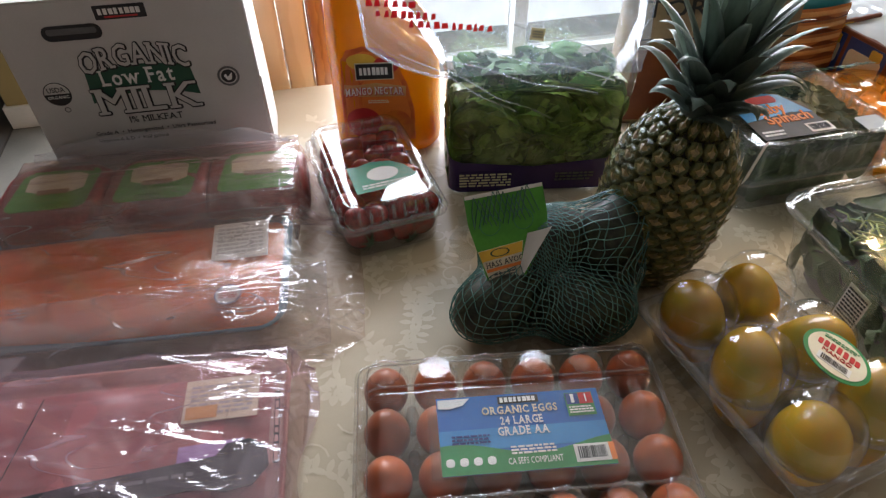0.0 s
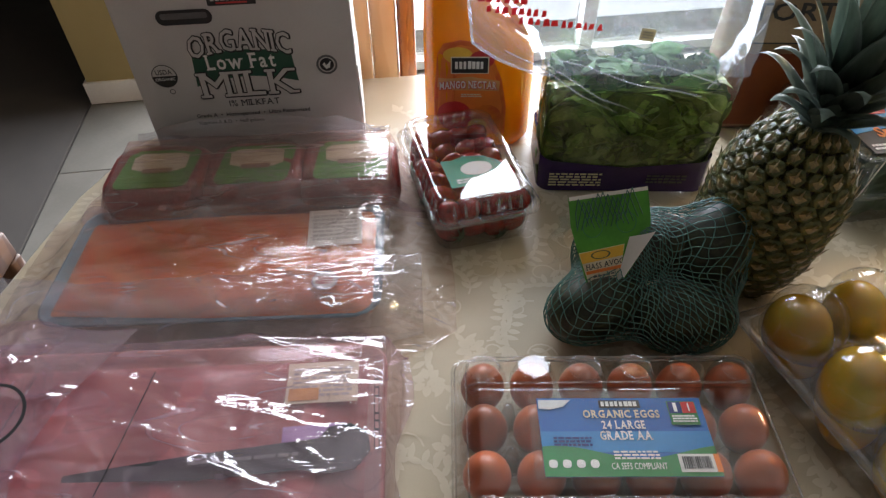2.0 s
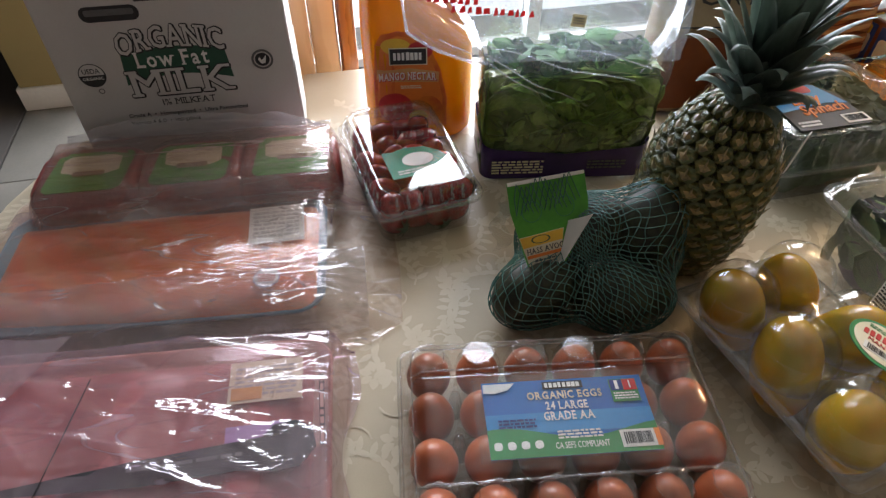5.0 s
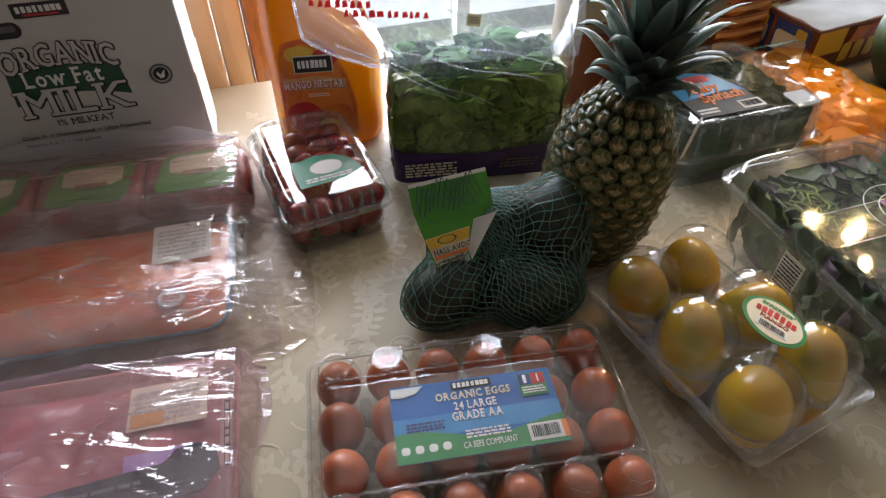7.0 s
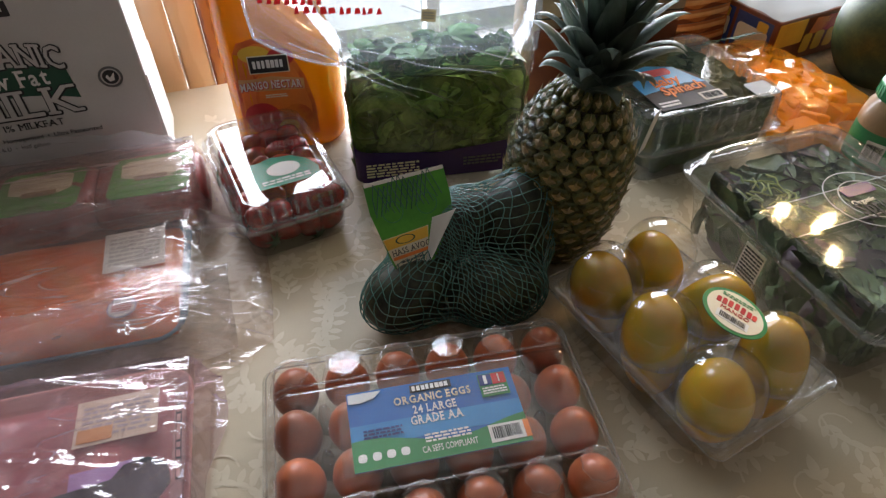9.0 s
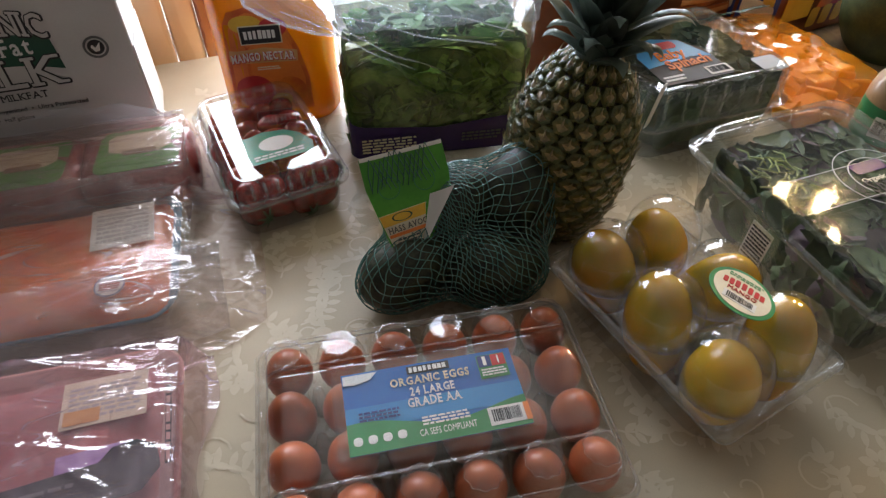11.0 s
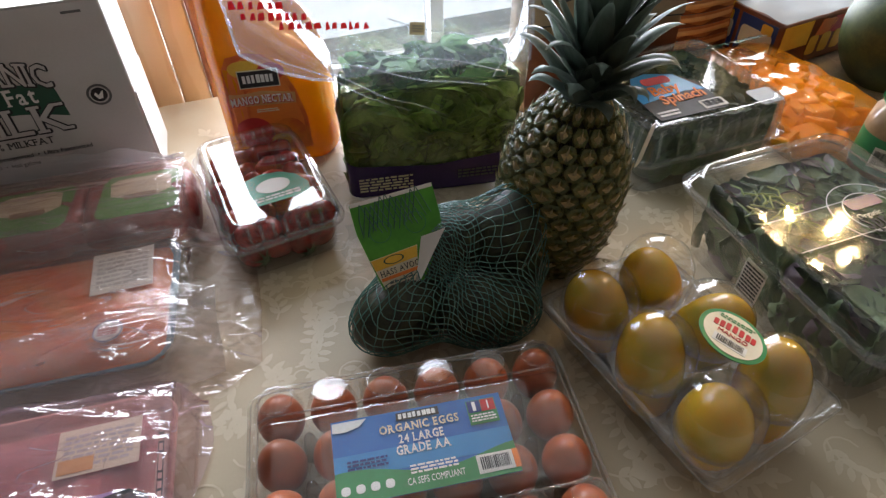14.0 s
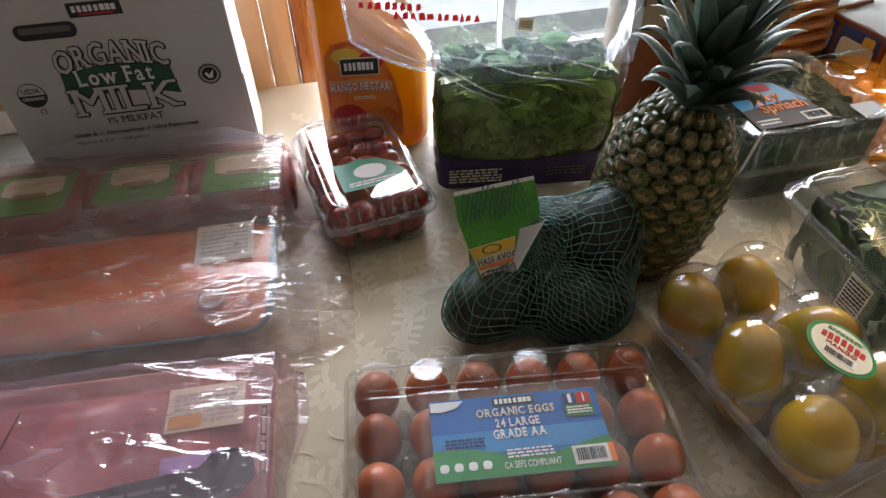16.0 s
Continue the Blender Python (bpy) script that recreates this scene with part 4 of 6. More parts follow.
def lettuce_bag():
    m = Matrix.Translation((0.130, 0.877, T)) @ Matrix.Rotation(radians(5), 4, "Z")
    ob = thing("lettuce_bag", m, "clear plastic bag of green lettuce hearts with a purple base", "bag of lettuce")
    W, D = 0.236, 0.125

    def place(rnd):
        front = rnd.random() < 0.7
        x, z = rnd.uniform(-0.105, 0.105), rnd.uniform(0.03, 0.105)
        y = -0.050 + rnd.uniform(-0.005, 0.012) if front else rnd.uniform(-0.04, 0.05)
        if not front:
            z = rnd.uniform(0.07, 0.115)
        return pose(x, y, z, 75 + rnd.uniform(-35, 25), rnd.uniform(-25, 25), rnd.uniform(-50, 50)) @ pose(0, -0.03, 0)

    hearts = part("lettuce", heap(100, place, (0.07, 0.125), 3, 1.15, 14, (0.112, 0.043, 0.006, 0.150)), LETTUCE, ob, "green lettuce leaves packed together", kind="stuff")
    def crown(rnd):
        k = rnd.choice((-0.072, 0.0, 0.072))
        return pose(k + rnd.uniform(-0.032, 0.032), rnd.uniform(-0.03, 0.03), 0.132 + 0.010 * math.cos(k * 30) + rnd.uniform(-0.025, 0.016) - abs(rnd.gauss(0, 0.004)), 55 + rnd.uniform(-50, 60), rnd.uniform(-40, 40), rnd.uniform(0, 360)) @ pose(0, -0.012, 0)
    part("lettuce_tops", heap(80, crown, (0.04, 0.07), 17, 1.0, 13, (0.104, 0.040, 0.08, 0.172)), TOP_LEAF, ob, "frilled lettuce tops", kind="stuff")
    # added filler block; its dark colour shows in the gaps between leaves
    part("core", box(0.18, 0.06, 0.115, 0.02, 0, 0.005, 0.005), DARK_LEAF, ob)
    # the bag: square at its base, flattened and flared at its top
    rings = []
    for z, w, d, ox, oy in ((0.001, 0.222, 0.112, 0, 0), (0.01, 0.234, 0.122, 0, 0), (0.06, 0.238, 0.126, 0, 0), (0.12, 0.244, 0.128, 0.002, 0), (0.17, 0.250, 0.122, 0.003, -0.002), (0.205, 0.258, 0.10, -0.002, -0.006), (0.24, 0.282, 0.075, -0.014, -0.012), (0.275, 0.318, 0.05, -0.032, -0.02), (0.31, 0.335, 0.03, -0.040, -0.03), (0.345, 0.34, 0.012, -0.042, -0.042)):
        rings.append((z, w, d, min(0.03, d * 0.45), ox, oy))
    bm = loft(rings, 6, True, False)
    bmesh.ops.subdivide_edges(bm, edges=[e for e in bm.edges if e.calc_length() > 0.02], cuts=5, use_grid_fill=True)
    for v in bm.verts:
        if v.co.z > 0.05:
            k = min(1, (v.co.z - 0.05) / 0.15)
            v.co += 0.010 * k * noise.noise_vector(v.co * 20 + Vector((7, 3, 1)))
            v.co.y += 0.006 * k * math.sin(v.co.x * 60 + v.co.z * 90) * noise.noise(v.co * 14)
    part("bag_film", bm, LETTUCE_BAG, ob)

    def mouth(u, v):
        # the loose upper front of the bag, flared to one side
        z = 0.186 + 0.165 * v
        left, right = -0.120 - 0.095 * min(1, v / 0.24) ** 0.85 - 0.02 * v, 0.124 - 0.002 * v
        x = left + (right - left) * u
        q = Vector((x * 16, z * 16, 4.0))
        fold = 1 - abs(noise.noise(Vector((x * 20 + z * 26, z * 7, 1.5)))) * 2
        return Vector((x, -0.068 + 0.012 * v + 0.012 * noise.noise(q) + 0.010 * max(0, fold - 0.4), z + 0.006 * noise.noise(q * 0.7)))
    part("bag_mouth", sheet(70, 36, mouth), MOUTH_FILM, ob, "loose crinkled clear mouth of the bag")
    hem = [Vector(mouth(0.004, k / 24)) + Vector((0, -0.002, 0)) for k in range(25)]
    part("bag_hem", tube(hem, 0.0018, 6), FOLD_LINE, ob)
    # taut folds that fan from the flared corner down over the front
    for k, (x0, z0, x1, z1) in enumerate(((-0.18, 0.226, -0.03, 0.135), (-0.13, 0.216, 0.07, 0.158), (-0.12, 0.200, 0.015, 0.122), (-0.10, 0.236, 0.09, 0.176), (-0.05, 0.262, 0.10, 0.200), (0.112, 0.262, 0.075, 0.172))):
        line = [(x0 + (x1 - x0) * i / 14, -0.083 + 0.012 * (i / 14) - 0.002 * math.sin(i * 0.9 + k), z0 + (z1 - z0) * i / 14 + 0.003 * math.sin(i * 0.45 + k)) for i in range(15)]
        part("film_fold", tube(line, 0.0010, 6), FOLD_LINE, ob)
    # printed purple base, higher at the corners
    def base(u, v):
        pts = rounded(0.241, 0.129, 0.02, 8)
        k = u * (len(pts))
        i = int(k) % len(pts)
        a, b = pts[i], pts[(i + 1) % len(pts)]
        t = k - int(k)
        x, y = a[0] + (b[0] - a[0]) * t, a[1] + (b[1] - a[1]) * t
        top = 0.043 + 0.014 * (abs(x) / 0.12) ** 2
        return Vector((x, y, 0.001 + (top - 0.001) * v))
    band = part("printed_base", sheet(72, 4, base), PURPLE, ob, "glossy purple printed base")
    panel = bar("nutrition_panel", 0.082, 0.030, PURPLE, band, upright(-0.068, -0.0652, 0.022), r=0.004)
    small_print(panel, 0.074, 0.024, 5, CREAM_INK, pose(0, 0, 0.0006), 4)
    small_print(band, 0.055, 0.016, 3, GREY_INK, upright(0.06, -0.0656, 0.024), 8)
    # red brand lettering shapes near the mouth of the bag
    rnd = random.Random(2)
    for x0, x1, z in ((-0.215, -0.160, 0.268), (-0.205, -0.138, 0.256), (-0.168, -0.072, 0.246)):
        x = x0
        while x < x1:
            w, h = rnd.uniform(0.0045, 0.008), rnd.uniform(0.007, 0.0095)
            block = outline([(x, -h / 2), (x + w, -h / 2 + 0.001), (x + w * rnd.uniform(0.6, 1.0), h / 2), (x + w * rnd.uniform(0.0, 0.3), h / 2 - 0.001)], 0.0005)
            part("red_brand_shape", block, RED_FILM, ob, smooth=False, m=pose(0, -0.086, z + 0.004, 82, 5, 0))
            x += w + rnd.choice((0.0012, 0.0018, 0.004))
    tag = bar("price_sticker", 0.017, 0.014, CREAM_FILM, ob, pose(-0.018, -0.082, 0.246, 80, 8, 0))
    small_print(tag, 0.013, 0.009, 3, GREY_INK, pose(0, 0, 0.0006), 5)
    return ob


lettuce_bag()


# ---- strawberries ----
def clamshell(ob, w, d, z_flange, z_top, base_w, base_d, r=0.018, ribs=0, material=CLEAR, flat=None, wave=0.0003):
    """A hinged clear box: base, rolled flange, lid with a raised rim and ribs."""
    base = part("base_shell", loft([(0.0006, base_w - 0.012, base_d - 0.012, r), (0.004, base_w, base_d, r), (z_flange * 0.6, (base_w + w) / 2 - 0.008, (base_d + d) / 2 - 0.008, r), (z_flange - 0.001, w - 0.012, d - 0.012, r)], 5, True, False), material, ob, "clear plastic tray")
    part("flange", loft([(z_flange - 0.002, w - 0.014, d - 0.014, r), (z_flange - 0.001, w, d, r), (z_flange + 0.004, w + 0.001, d + 0.001, r), (z_flange + 0.005, w - 0.012, d - 0.012, r)], 6, False, False), CLEAR_RIB, ob)
    h = z_top - z_flange
    lid = part("lid", loft([(z_flange + 0.005, w - 0.008, d - 0.008, r), (z_flange + h * 0.45, w - 0.014, d - 0.014, r), (z_top - 0.005, w - 0.018, d - 0.018, r), (z_top, w - 0.026, d - 0.026, r), (z_top, w - 0.040, d - 0.040, r * 0.8), (z_top - 0.0032, w - 0.048, d - 0.048, r * 0.7)], 6, False, False), material, ob, "clear plastic lid")
    part("lid_panel", sheet(24, 24, lambda u, v: Vector(((u - 0.5) * (w - 0.047), (v - 0.5) * (d - 0.047), z_top - 0.0034 + wave * noise.noise(Vector((u * 2.2 + w * 90, v * 2.2, 1)))))), flat or LID_FLAT, lid)
    if ribs:
        for i in range(ribs):
            y = -d / 2 + 0.03 + (d - 0.06) * i / (ribs - 1)
            for x in (-w / 2 + 0.009, w / 2 - 0.009):
                part("rib", tube([(x * 1.01, y, z_flange + 0.006), (x * 0.985, y, z_flange + h * 0.5), (x * 0.965, y, z_top - 0.004)], 0.0022, 6), CLEAR_RIB, lid)
        for i in range(ribs // 2 + 1):
            x = -w / 2 + 0.03 + (w - 0.06) * i / (ribs // 2)
            for y in (-d / 2 + 0.009, d / 2 - 0.009):
                part("rib", tube([(x, y * 1.01, z_flange + 0.006), (x, y * 0.985, z_flange + h * 0.5), (x, y * 0.965, z_top - 0.004)], 0.0022, 6), CLEAR_RIB, lid)
    return lid


def strawberry_box():
    m = Matrix.Translation((-0.087, 0.772, T)) @ Matrix.Rotation(radians(22), 4, "Z")
    ob = thing("strawberry_box", m, "clear plastic clamshell box with a green label", "clamshell")
    lid = clamshell(ob, 0.146, 0.224, 0.054, 0.082, 0.122, 0.196, 0.02, 12)
    pts = [(-0.04, -0.030), (0.04, -0.030), (0.044, -0.010), (0.034, 0.012), (0.018, 0.026), (-0.008, 0.031), (-0.026, 0.026), (-0.040, 0.028)]
    lab = part("label", outline(pts, 0.0005), TEAL_LABEL, lid, "green oval paper label", smooth=False, m=pose(0.004, -0.034, 0.0772))
    part("pale_oval", outline([(0.021 * math.cos(a * 0.2) + 0.002, 0.014 * math.sin(a * 0.2)) for a in range(32)], 0.0004), WHITE_INK, lab, smooth=False, m=pose(0, 0.002, 0.0006))
    small_print(lab, 0.06, 0.01, 2, WHITE_INK, pose(0, -0.02, 0.0006), 9)
    berry = None
    rnd = random.Random(8)

    def one():
        b = thing("strawberry", Matrix.Identity(4), "ripe red strawberry in the clamshell", "strawberry", "strawberries in the box")
        part("fruit", ball(0.019, 0.018, 0.022, u=16, v=12, shape=lambda c: 0.55 + 0.52 * (c.z * 0.5 + 0.5) ** 0.6), STRAWBERRY, b)
        bm = bmesh.new()
        hub = bm.verts.new((0, 0, 0.0245))
        rim = [bm.verts.new(((0.016 if k % 2 else 0.005) * math.cos(math.pi * k / 7), (0.016 if k % 2 else 0.005) * math.sin(math.pi * k / 7), 0.026 - 0.004 * (k % 2))) for k in range(14)]
        for k in range(14):
            bm.faces.new((hub, rim[k], rim[(k + 1) % 14]))
        part("calyx", bm, DARK_LEAF, b)
        return b

    for layer in range(2):
        for i in range(4):
            for j in range(6):
                p = pose(-0.044 + 0.0293 * i + rnd.uniform(-0.003, 0.003), -0.076 + 0.0305 * j + rnd.uniform(-0.003, 0.003), 0.021 + 0.029 * layer, rnd.uniform(60, 300), rnd.uniform(-60, 60), rnd.uniform(0, 360))
                if berry is None:
                    berry = one()
                    berry.matrix_world = m @ p
                else:
                    copy_thing(berry, m @ p)
    return ob


strawberry_box()


# ---- avocados in a net ----
def avocados():
    first = None
    spots = [(0.080, 0.556, 0.042, 0, 78, 25), (0.170, 0.552, 0.040, 0, 82, -4), (0.205, 0.615, 0.040, 20, 60, 60), (0.100, 0.622, 0.040, 10, 80, 120),
             (0.200, 0.618, 0.088, 0, 40, 40), (0.140, 0.618, 0.080, 0, 85, 15)]
    for x, y, z, rx, ry, rz in spots:
        p = pose(x, y, T + z, rx, ry, rz)
        if first is None:
            first = thing("avocado", p, "dark green ripe avocado inside the net bag", "avocado", "avocados in the net")
            part("fruit", ball(0.0405, 0.0395, 0.0575, u=22, v=14, shape=lambda c: 1.0 - 0.22 * max(0, c.z) ** 1.3), AVOCADO_SKIN, first)
            part("stem", lathe([(0.004, 0.0555), (0.0045, 0.058), (0.003, 0.059)], 8), STEM, first)
        else:
            copy_thing(first, p)
    ob = thing("avocado_net_bag", Matrix.Translation((0.138, 0.588, T)), "green plastic net bag with a folded green card header", "net bag")
    hulls = [(pose(x - 0.138, y - 0.588, z, rx, ry, rz).inverted()) for x, y, z, rx, ry, rz in spots]
    centre = Vector((0, 0, 0.052))

    def reach(d):
        best = 0.03
        for inv in hulls:
            o, v = inv @ centre, inv.to_3x3() @ d
            s = Vector((1 / 0.0425, 1 / 0.0415, 1 / 0.0595))
            o, v = o * s, v * s
            a, b, c = v.dot(v), 2 * o.dot(v), o.dot(o) - 1
            disc_ = b * b - 4 * a * c
            if disc_ > 0:
                best = max(best, (-b + math.sqrt(disc_)) / (2 * a))
        return best

    nt, np_ = 40, 72
    table_r = [[reach(Vector((math.sin(math.pi * (i + 0.01) / nt) * math.cos(2 * math.pi * j / np_), math.sin(math.pi * (i + 0.01) / nt) * math.sin(2 * math.pi * j / np_), math.cos(math.pi * (i + 0.01) / nt)))) for j in range(np_)] for i in range(nt + 1)]
    for _ in range(16):
        table_r = [[max(table_r[i][j], 0.25 * (table_r[max(i - 1, 0)][j] + table_r[min(i + 1, nt)][j] + table_r[i][j - 1] + table_r[i][(j + 1) % np_])) for j in range(np_)] for i in range(nt + 1)]

    pole = Vector((0, 0, 1)).rotation_difference(Vector((-0.55, 0.45, 0.8)).normalized()).to_matrix()

    def skin(th, ph):
        d = pole @ Vector((math.sin(th) * math.cos(ph), math.sin(th) * math.sin(ph), math.cos(th)))
        th, ph = math.acos(max(-1, min(1, d.z))), math.atan2(d.y, d.x) % (2 * math.pi)
        i, j = th / math.pi * nt, (ph / (2 * math.pi) * np_) % np_
        i0, j0 = min(int(i), nt - 1), int(j) % np_
        fi, fj = i - i0, j - int(j)
        a = table_r[i0][j0] * (1 - fj) + table_r[i0][(j0 + 1) % np_] * fj
        b = table_r[i0 + 1][j0] * (1 - fj) + table_r[i0 + 1][(j0 + 1) % np_] * fj
        r = a * (1 - fi) + b * fi + 0.0014
        p = centre + r * Vector((math.sin(th) * math.cos(ph), math.sin(th) * math.sin(ph), math.cos(th)))
        p.z = max(p.z, 0.0012)
        return p

    count = 58
    bm = bmesh.new()
    for way in (-1, 1):
        for k in range(count):
            pts = []
            for s in range(64):
                th = 0.12 + (math.pi - 0.3) * s / 63
                pts.append(skin(th, 2 * math.pi * k / count + way * 1.9 * s / 63 + 0.03 * math.sin(s * 0.7 + k)))
            join(bm, tube(pts, 0.0007, 4))
    part("net", bm, NET, ob, kind="stuff")
    # card header
    tl, tr, bl = Vector((0.032, 0.612, 0.897)), Vector((0.117, 0.640, 0.897)), Vector((0.044, 0.556, 0.815))
    ux = (tr - tl).normalized()
    uz = ux.cross((bl - tl)).normalized() * -1
    uy = uz.cross(ux)
    base = Matrix.Translation(tl - Vector((0.138, 0.588, T)) + 0.014 * uz) @ Matrix((ux, uy, uz)).transposed().to_4x4()
    pts = [(0, 0), (0.0, -0.030), (0.006, -0.062), (0.014, -0.104), (0.026, -0.108), (0.048, -0.104), (0.062, -0.088), (0.088, -0.055), (0.090, -0.03), (0.089, 0)]
    card = part("card_header", outline(pts[::-1], 0.0008), LIME_CARD, ob, "green printed card header", smooth=False, m=base)
    bar("white_top_edge", 0.088, 0.004, PAPER, card, pose(0.0445, -0.001, 0.001))
    for x in (0.024, 0.062):
        part("printed_ring", ring(0.0105, 0.0115, 0.0004, 28), GRASS_INK, card, smooth=False, m=pose(x, -0.034, 0.001))
    lab = part("label", outline([(0.006, -0.060), (0.058, -0.057), (0.052, -0.082), (0.044, -0.098), (0.016, -0.101)][::-1], 0.0005), CREAM_INK, card, "cream and yellow paper label", smooth=False, m=pose(0, 0, 0.0009))
    part("yellow_band", outline([(0.0065, -0.0605), (0.057, -0.0575), (0.055, -0.069), (0.009, -0.072)][::-1], 0.0004), YELLOW_INK, lab, smooth=False, m=pose(0, 0, 0.0004))
    part("brand_oval", ring(0.0062, 0.0074, 0.0004, 24), GREEN_INK, lab, smooth=False, m=pose(0.03, -0.0645, 0.0008) @ Matrix.Diagonal((1.5, 0.6, 1, 1)))
    serif_words("lettering", "HASS AVOC", 0.042, 0.0062, BLACK, lab, pose(0.034, -0.0755, 0.0010, 0, 0, 3))
    bar("orange_line", 0.043, 0.0035, ORANGE_INK, lab, pose(0.034, -0.0815, 0.0008, 0, 0, 3))
    small_print(lab, 0.026, 0.010, 3, GREY_INK, pose(0.033, -0.0905, 0.0008, 0, 0, 3), 6)
    def curl(u, v):
        x = 0.064 + 0.024 * u * (1 - 0.8 * v) - 0.018 * v
        y = -0.05 - 0.045 * v + 0.004 * u
        return Vector((x, y, 0.002 + 0.012 * math.sin(1.6 * u) * (1 - 0.3 * v)))
    part("curled_corner", sheet(8, 6, curl), PAPER, card, "white underside of the peeling label")
    # spare netting and clear end gathered beside the card
    def tail(u, v):
        return Vector((-0.112 + 0.02 * u + 0.006 * math.sin(9 * v), 0.012 + 0.02 * u, 0.055 + 0.075 * v - 0.012 * u))
    part("clear_tail", sheet(4, 10, tail), WRAP, ob, "clear plastic end of the bag")
    bm = bmesh.new()
    for way in (-1, 1):
        for k in range(12):
            p0 = Vector((0.010 + 0.0055 * k, 0.001, 0.0022))
            pts = [base @ Vector((min(max(p0.x + way * 0.010 * s, 0.006), 0.083), -0.002 - 0.030 * s - 0.004 * math.sin(k), 0.0022)) for s in (0, 0.5, 1)]
            join(bm, tube(pts, 0.0006, 3))
    part("net_over_card", bm, NET, ob, kind="stuff")
    return ob


avocados()


# ---- pineapple ----
def pineapple():
    m = Matrix.Translation((0.258, 0.672, T)) @ pose(0, 0, 0, 2, 5.5, 0)
    ob = thing("pineapple", m, "whole ripe pineapple with a blue-green leafy crown", "pineapple")
    H = 0.228

    def radius(u):
        return 0.071 * (1 - abs(2 * u - 0.88) ** 3.0 * 0.52) * (0.90 if u < 0.02 else 1)

    # near-black body colour puts the shade between the eyes into the gaps
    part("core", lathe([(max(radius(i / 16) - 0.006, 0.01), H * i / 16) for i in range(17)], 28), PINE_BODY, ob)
    bm = bmesh.new()
    # one eye of the rind: a raised six-sided shield with a pointed bract
    w, h = 0.0175, 0.0135
    low = [(-w, 0), (-w * 0.55, -h), (w * 0.55, -h), (w, 0), (w * 0.5, h * 0.95), (-w * 0.5, h * 0.95)]
    rings = []
    for k, dy, z in ((0.96, 0, -0.004), (0.86, 0, 0.0022), (0.62, -0.0012, 0.0036), (0.34, -0.002, 0.0030)):
        rings.append([bm.verts.new((x * k, y * k + dy, z)) for x, y in low])
    for a, b in zip(rings, rings[1:]):
        for i in range(6):
            bm.faces.new((a[i], a[(i + 1) % 6], b[(i + 1) % 6], b[i]))
    bm.faces.new(rings[-1])
    # the dry bract: a keeled flap over the lower half, drawn out to a spine, with two side spurs
    def flap(pts):
        bm.faces.new([bm.verts.new(p) for p in pts]).material_index = 1
    spine, keel = (0.0006, 0.0120, 0.0078), (0, -0.0015, 0.0052)
    for sx in (-1, 1):
        side, low_, mid_ = (sx * 0.0092, -0.0010, 0.0034), (sx * 0.0026, -0.0078, 0.0036), (sx * 0.0020, 0.0022, 0.0046)
        flap((keel, side, low_) if sx > 0 else (keel, low_, side))
        flap((keel, spine, mid_) if sx < 0 else (keel, mid_, spine))
        flap((keel, mid_, side) if sx > 0 else (keel, side, mid_))
    flap((keel, (-0.0026, -0.0078, 0.0036), (0.0026, -0.0078, 0.0036)))
    eye = part("rind_eye", bm, PINE_SCALE, ob, smooth=False)
    eye.data.materials.append(PINE_BRACT)
    mesh = eye.data
    rows, per = 15, 16
    rnd = random.Random(4)
    first = True
    for i in range(rows):
        u = (i + 0.4) / rows
        r = radius(u) - 0.002
        slope = (radius(min(u + 0.03, 1)) - radius(max(u - 0.03, 0))) / (0.06 * H)
        k = r / 0.071
        for j in range(per):
            a = 2 * math.pi * (j + 0.5 * (i % 2)) / per
            o = eye if first else part("rind_eye", mesh, None, ob)
            first = False
            n = Vector((math.cos(a), math.sin(a), -slope)).normalized()
            t = Vector((-math.sin(a), math.cos(a), 0))
            up = n.cross(t)
            rot = Matrix((t, up, n)).transposed().to_4x4()
            s = rnd.uniform(0.94, 1.05)
            o.matrix_basis = Matrix.Translation((r * math.cos(a), r * math.sin(a), H * u)) @ rot @ Matrix.Diagonal((s * max(k, 0.45) * 0.90, s * 0.80, s * rnd.uniform(0.8, 1.25), 1))
    # crown
    def leaf(length, width, bend, seed):
        rr = random.Random(seed)
        tw = rr.uniform(-0.25, 0.25)

        def f(u, v):
            w = width * (1 - v) ** 0.75 * (0.75 + 0.6 * v * (1 - v) * 2)
            a = bend * v * v
            e = (u - 0.5) * 2
            x = e * w + tw * length * v * v * 0.4
            out = length * (v * math.cos(a * 0.5) * 0.15 + (1 - math.cos(a)) / max(bend, 0.01) * 0.55)
            z = length * v * math.cos(a * 0.62)
            return Vector((x, -out - 0.35 * abs(e) * w, z))
        return sheet(4, 9, f)

    count = 42
    for i in range(count):
        u = i / count                               # 0: outermost and lowest
        a = i * 137.5
        length = 0.055 + 0.085 * u ** 0.8 + rnd.uniform(-0.008, 0.01)
        tilt = 52 - 49 * u + rnd.uniform(-6, 6)
        bm = leaf(length, 0.019 - 0.004 * u, 1.25 - 0.9 * u + rnd.uniform(-0.15, 0.15), i)
        bmesh.ops.solidify(bm, geom=bm.faces[:], thickness=0.0012)
        z = H + 0.004 + 0.055 * u
        part("crown_leaf", bm, PINE_LEAF, ob, m=Matrix.Translation((0, 0, z)) @ Matrix.Rotation(radians(a), 4, "Z") @ pose(0, -0.012 * (1 - u) - 0.003, 0, tilt, 0, 0))
    part("crown_heart", lathe([(0.022, H - 0.01), (0.018, H + 0.03), (0.006, H + 0.08)], 12), PINE_LEAF, ob)
    tag = part("paper_tag", outline(rounded(0.022, 0.05, 0.004, 3), 0.0006), PAPER, ob, "small pale paper tag", smooth=False, m=pose(0.078, -0.01, 0.175, 90, 12, 50))
    return ob


pineapple()


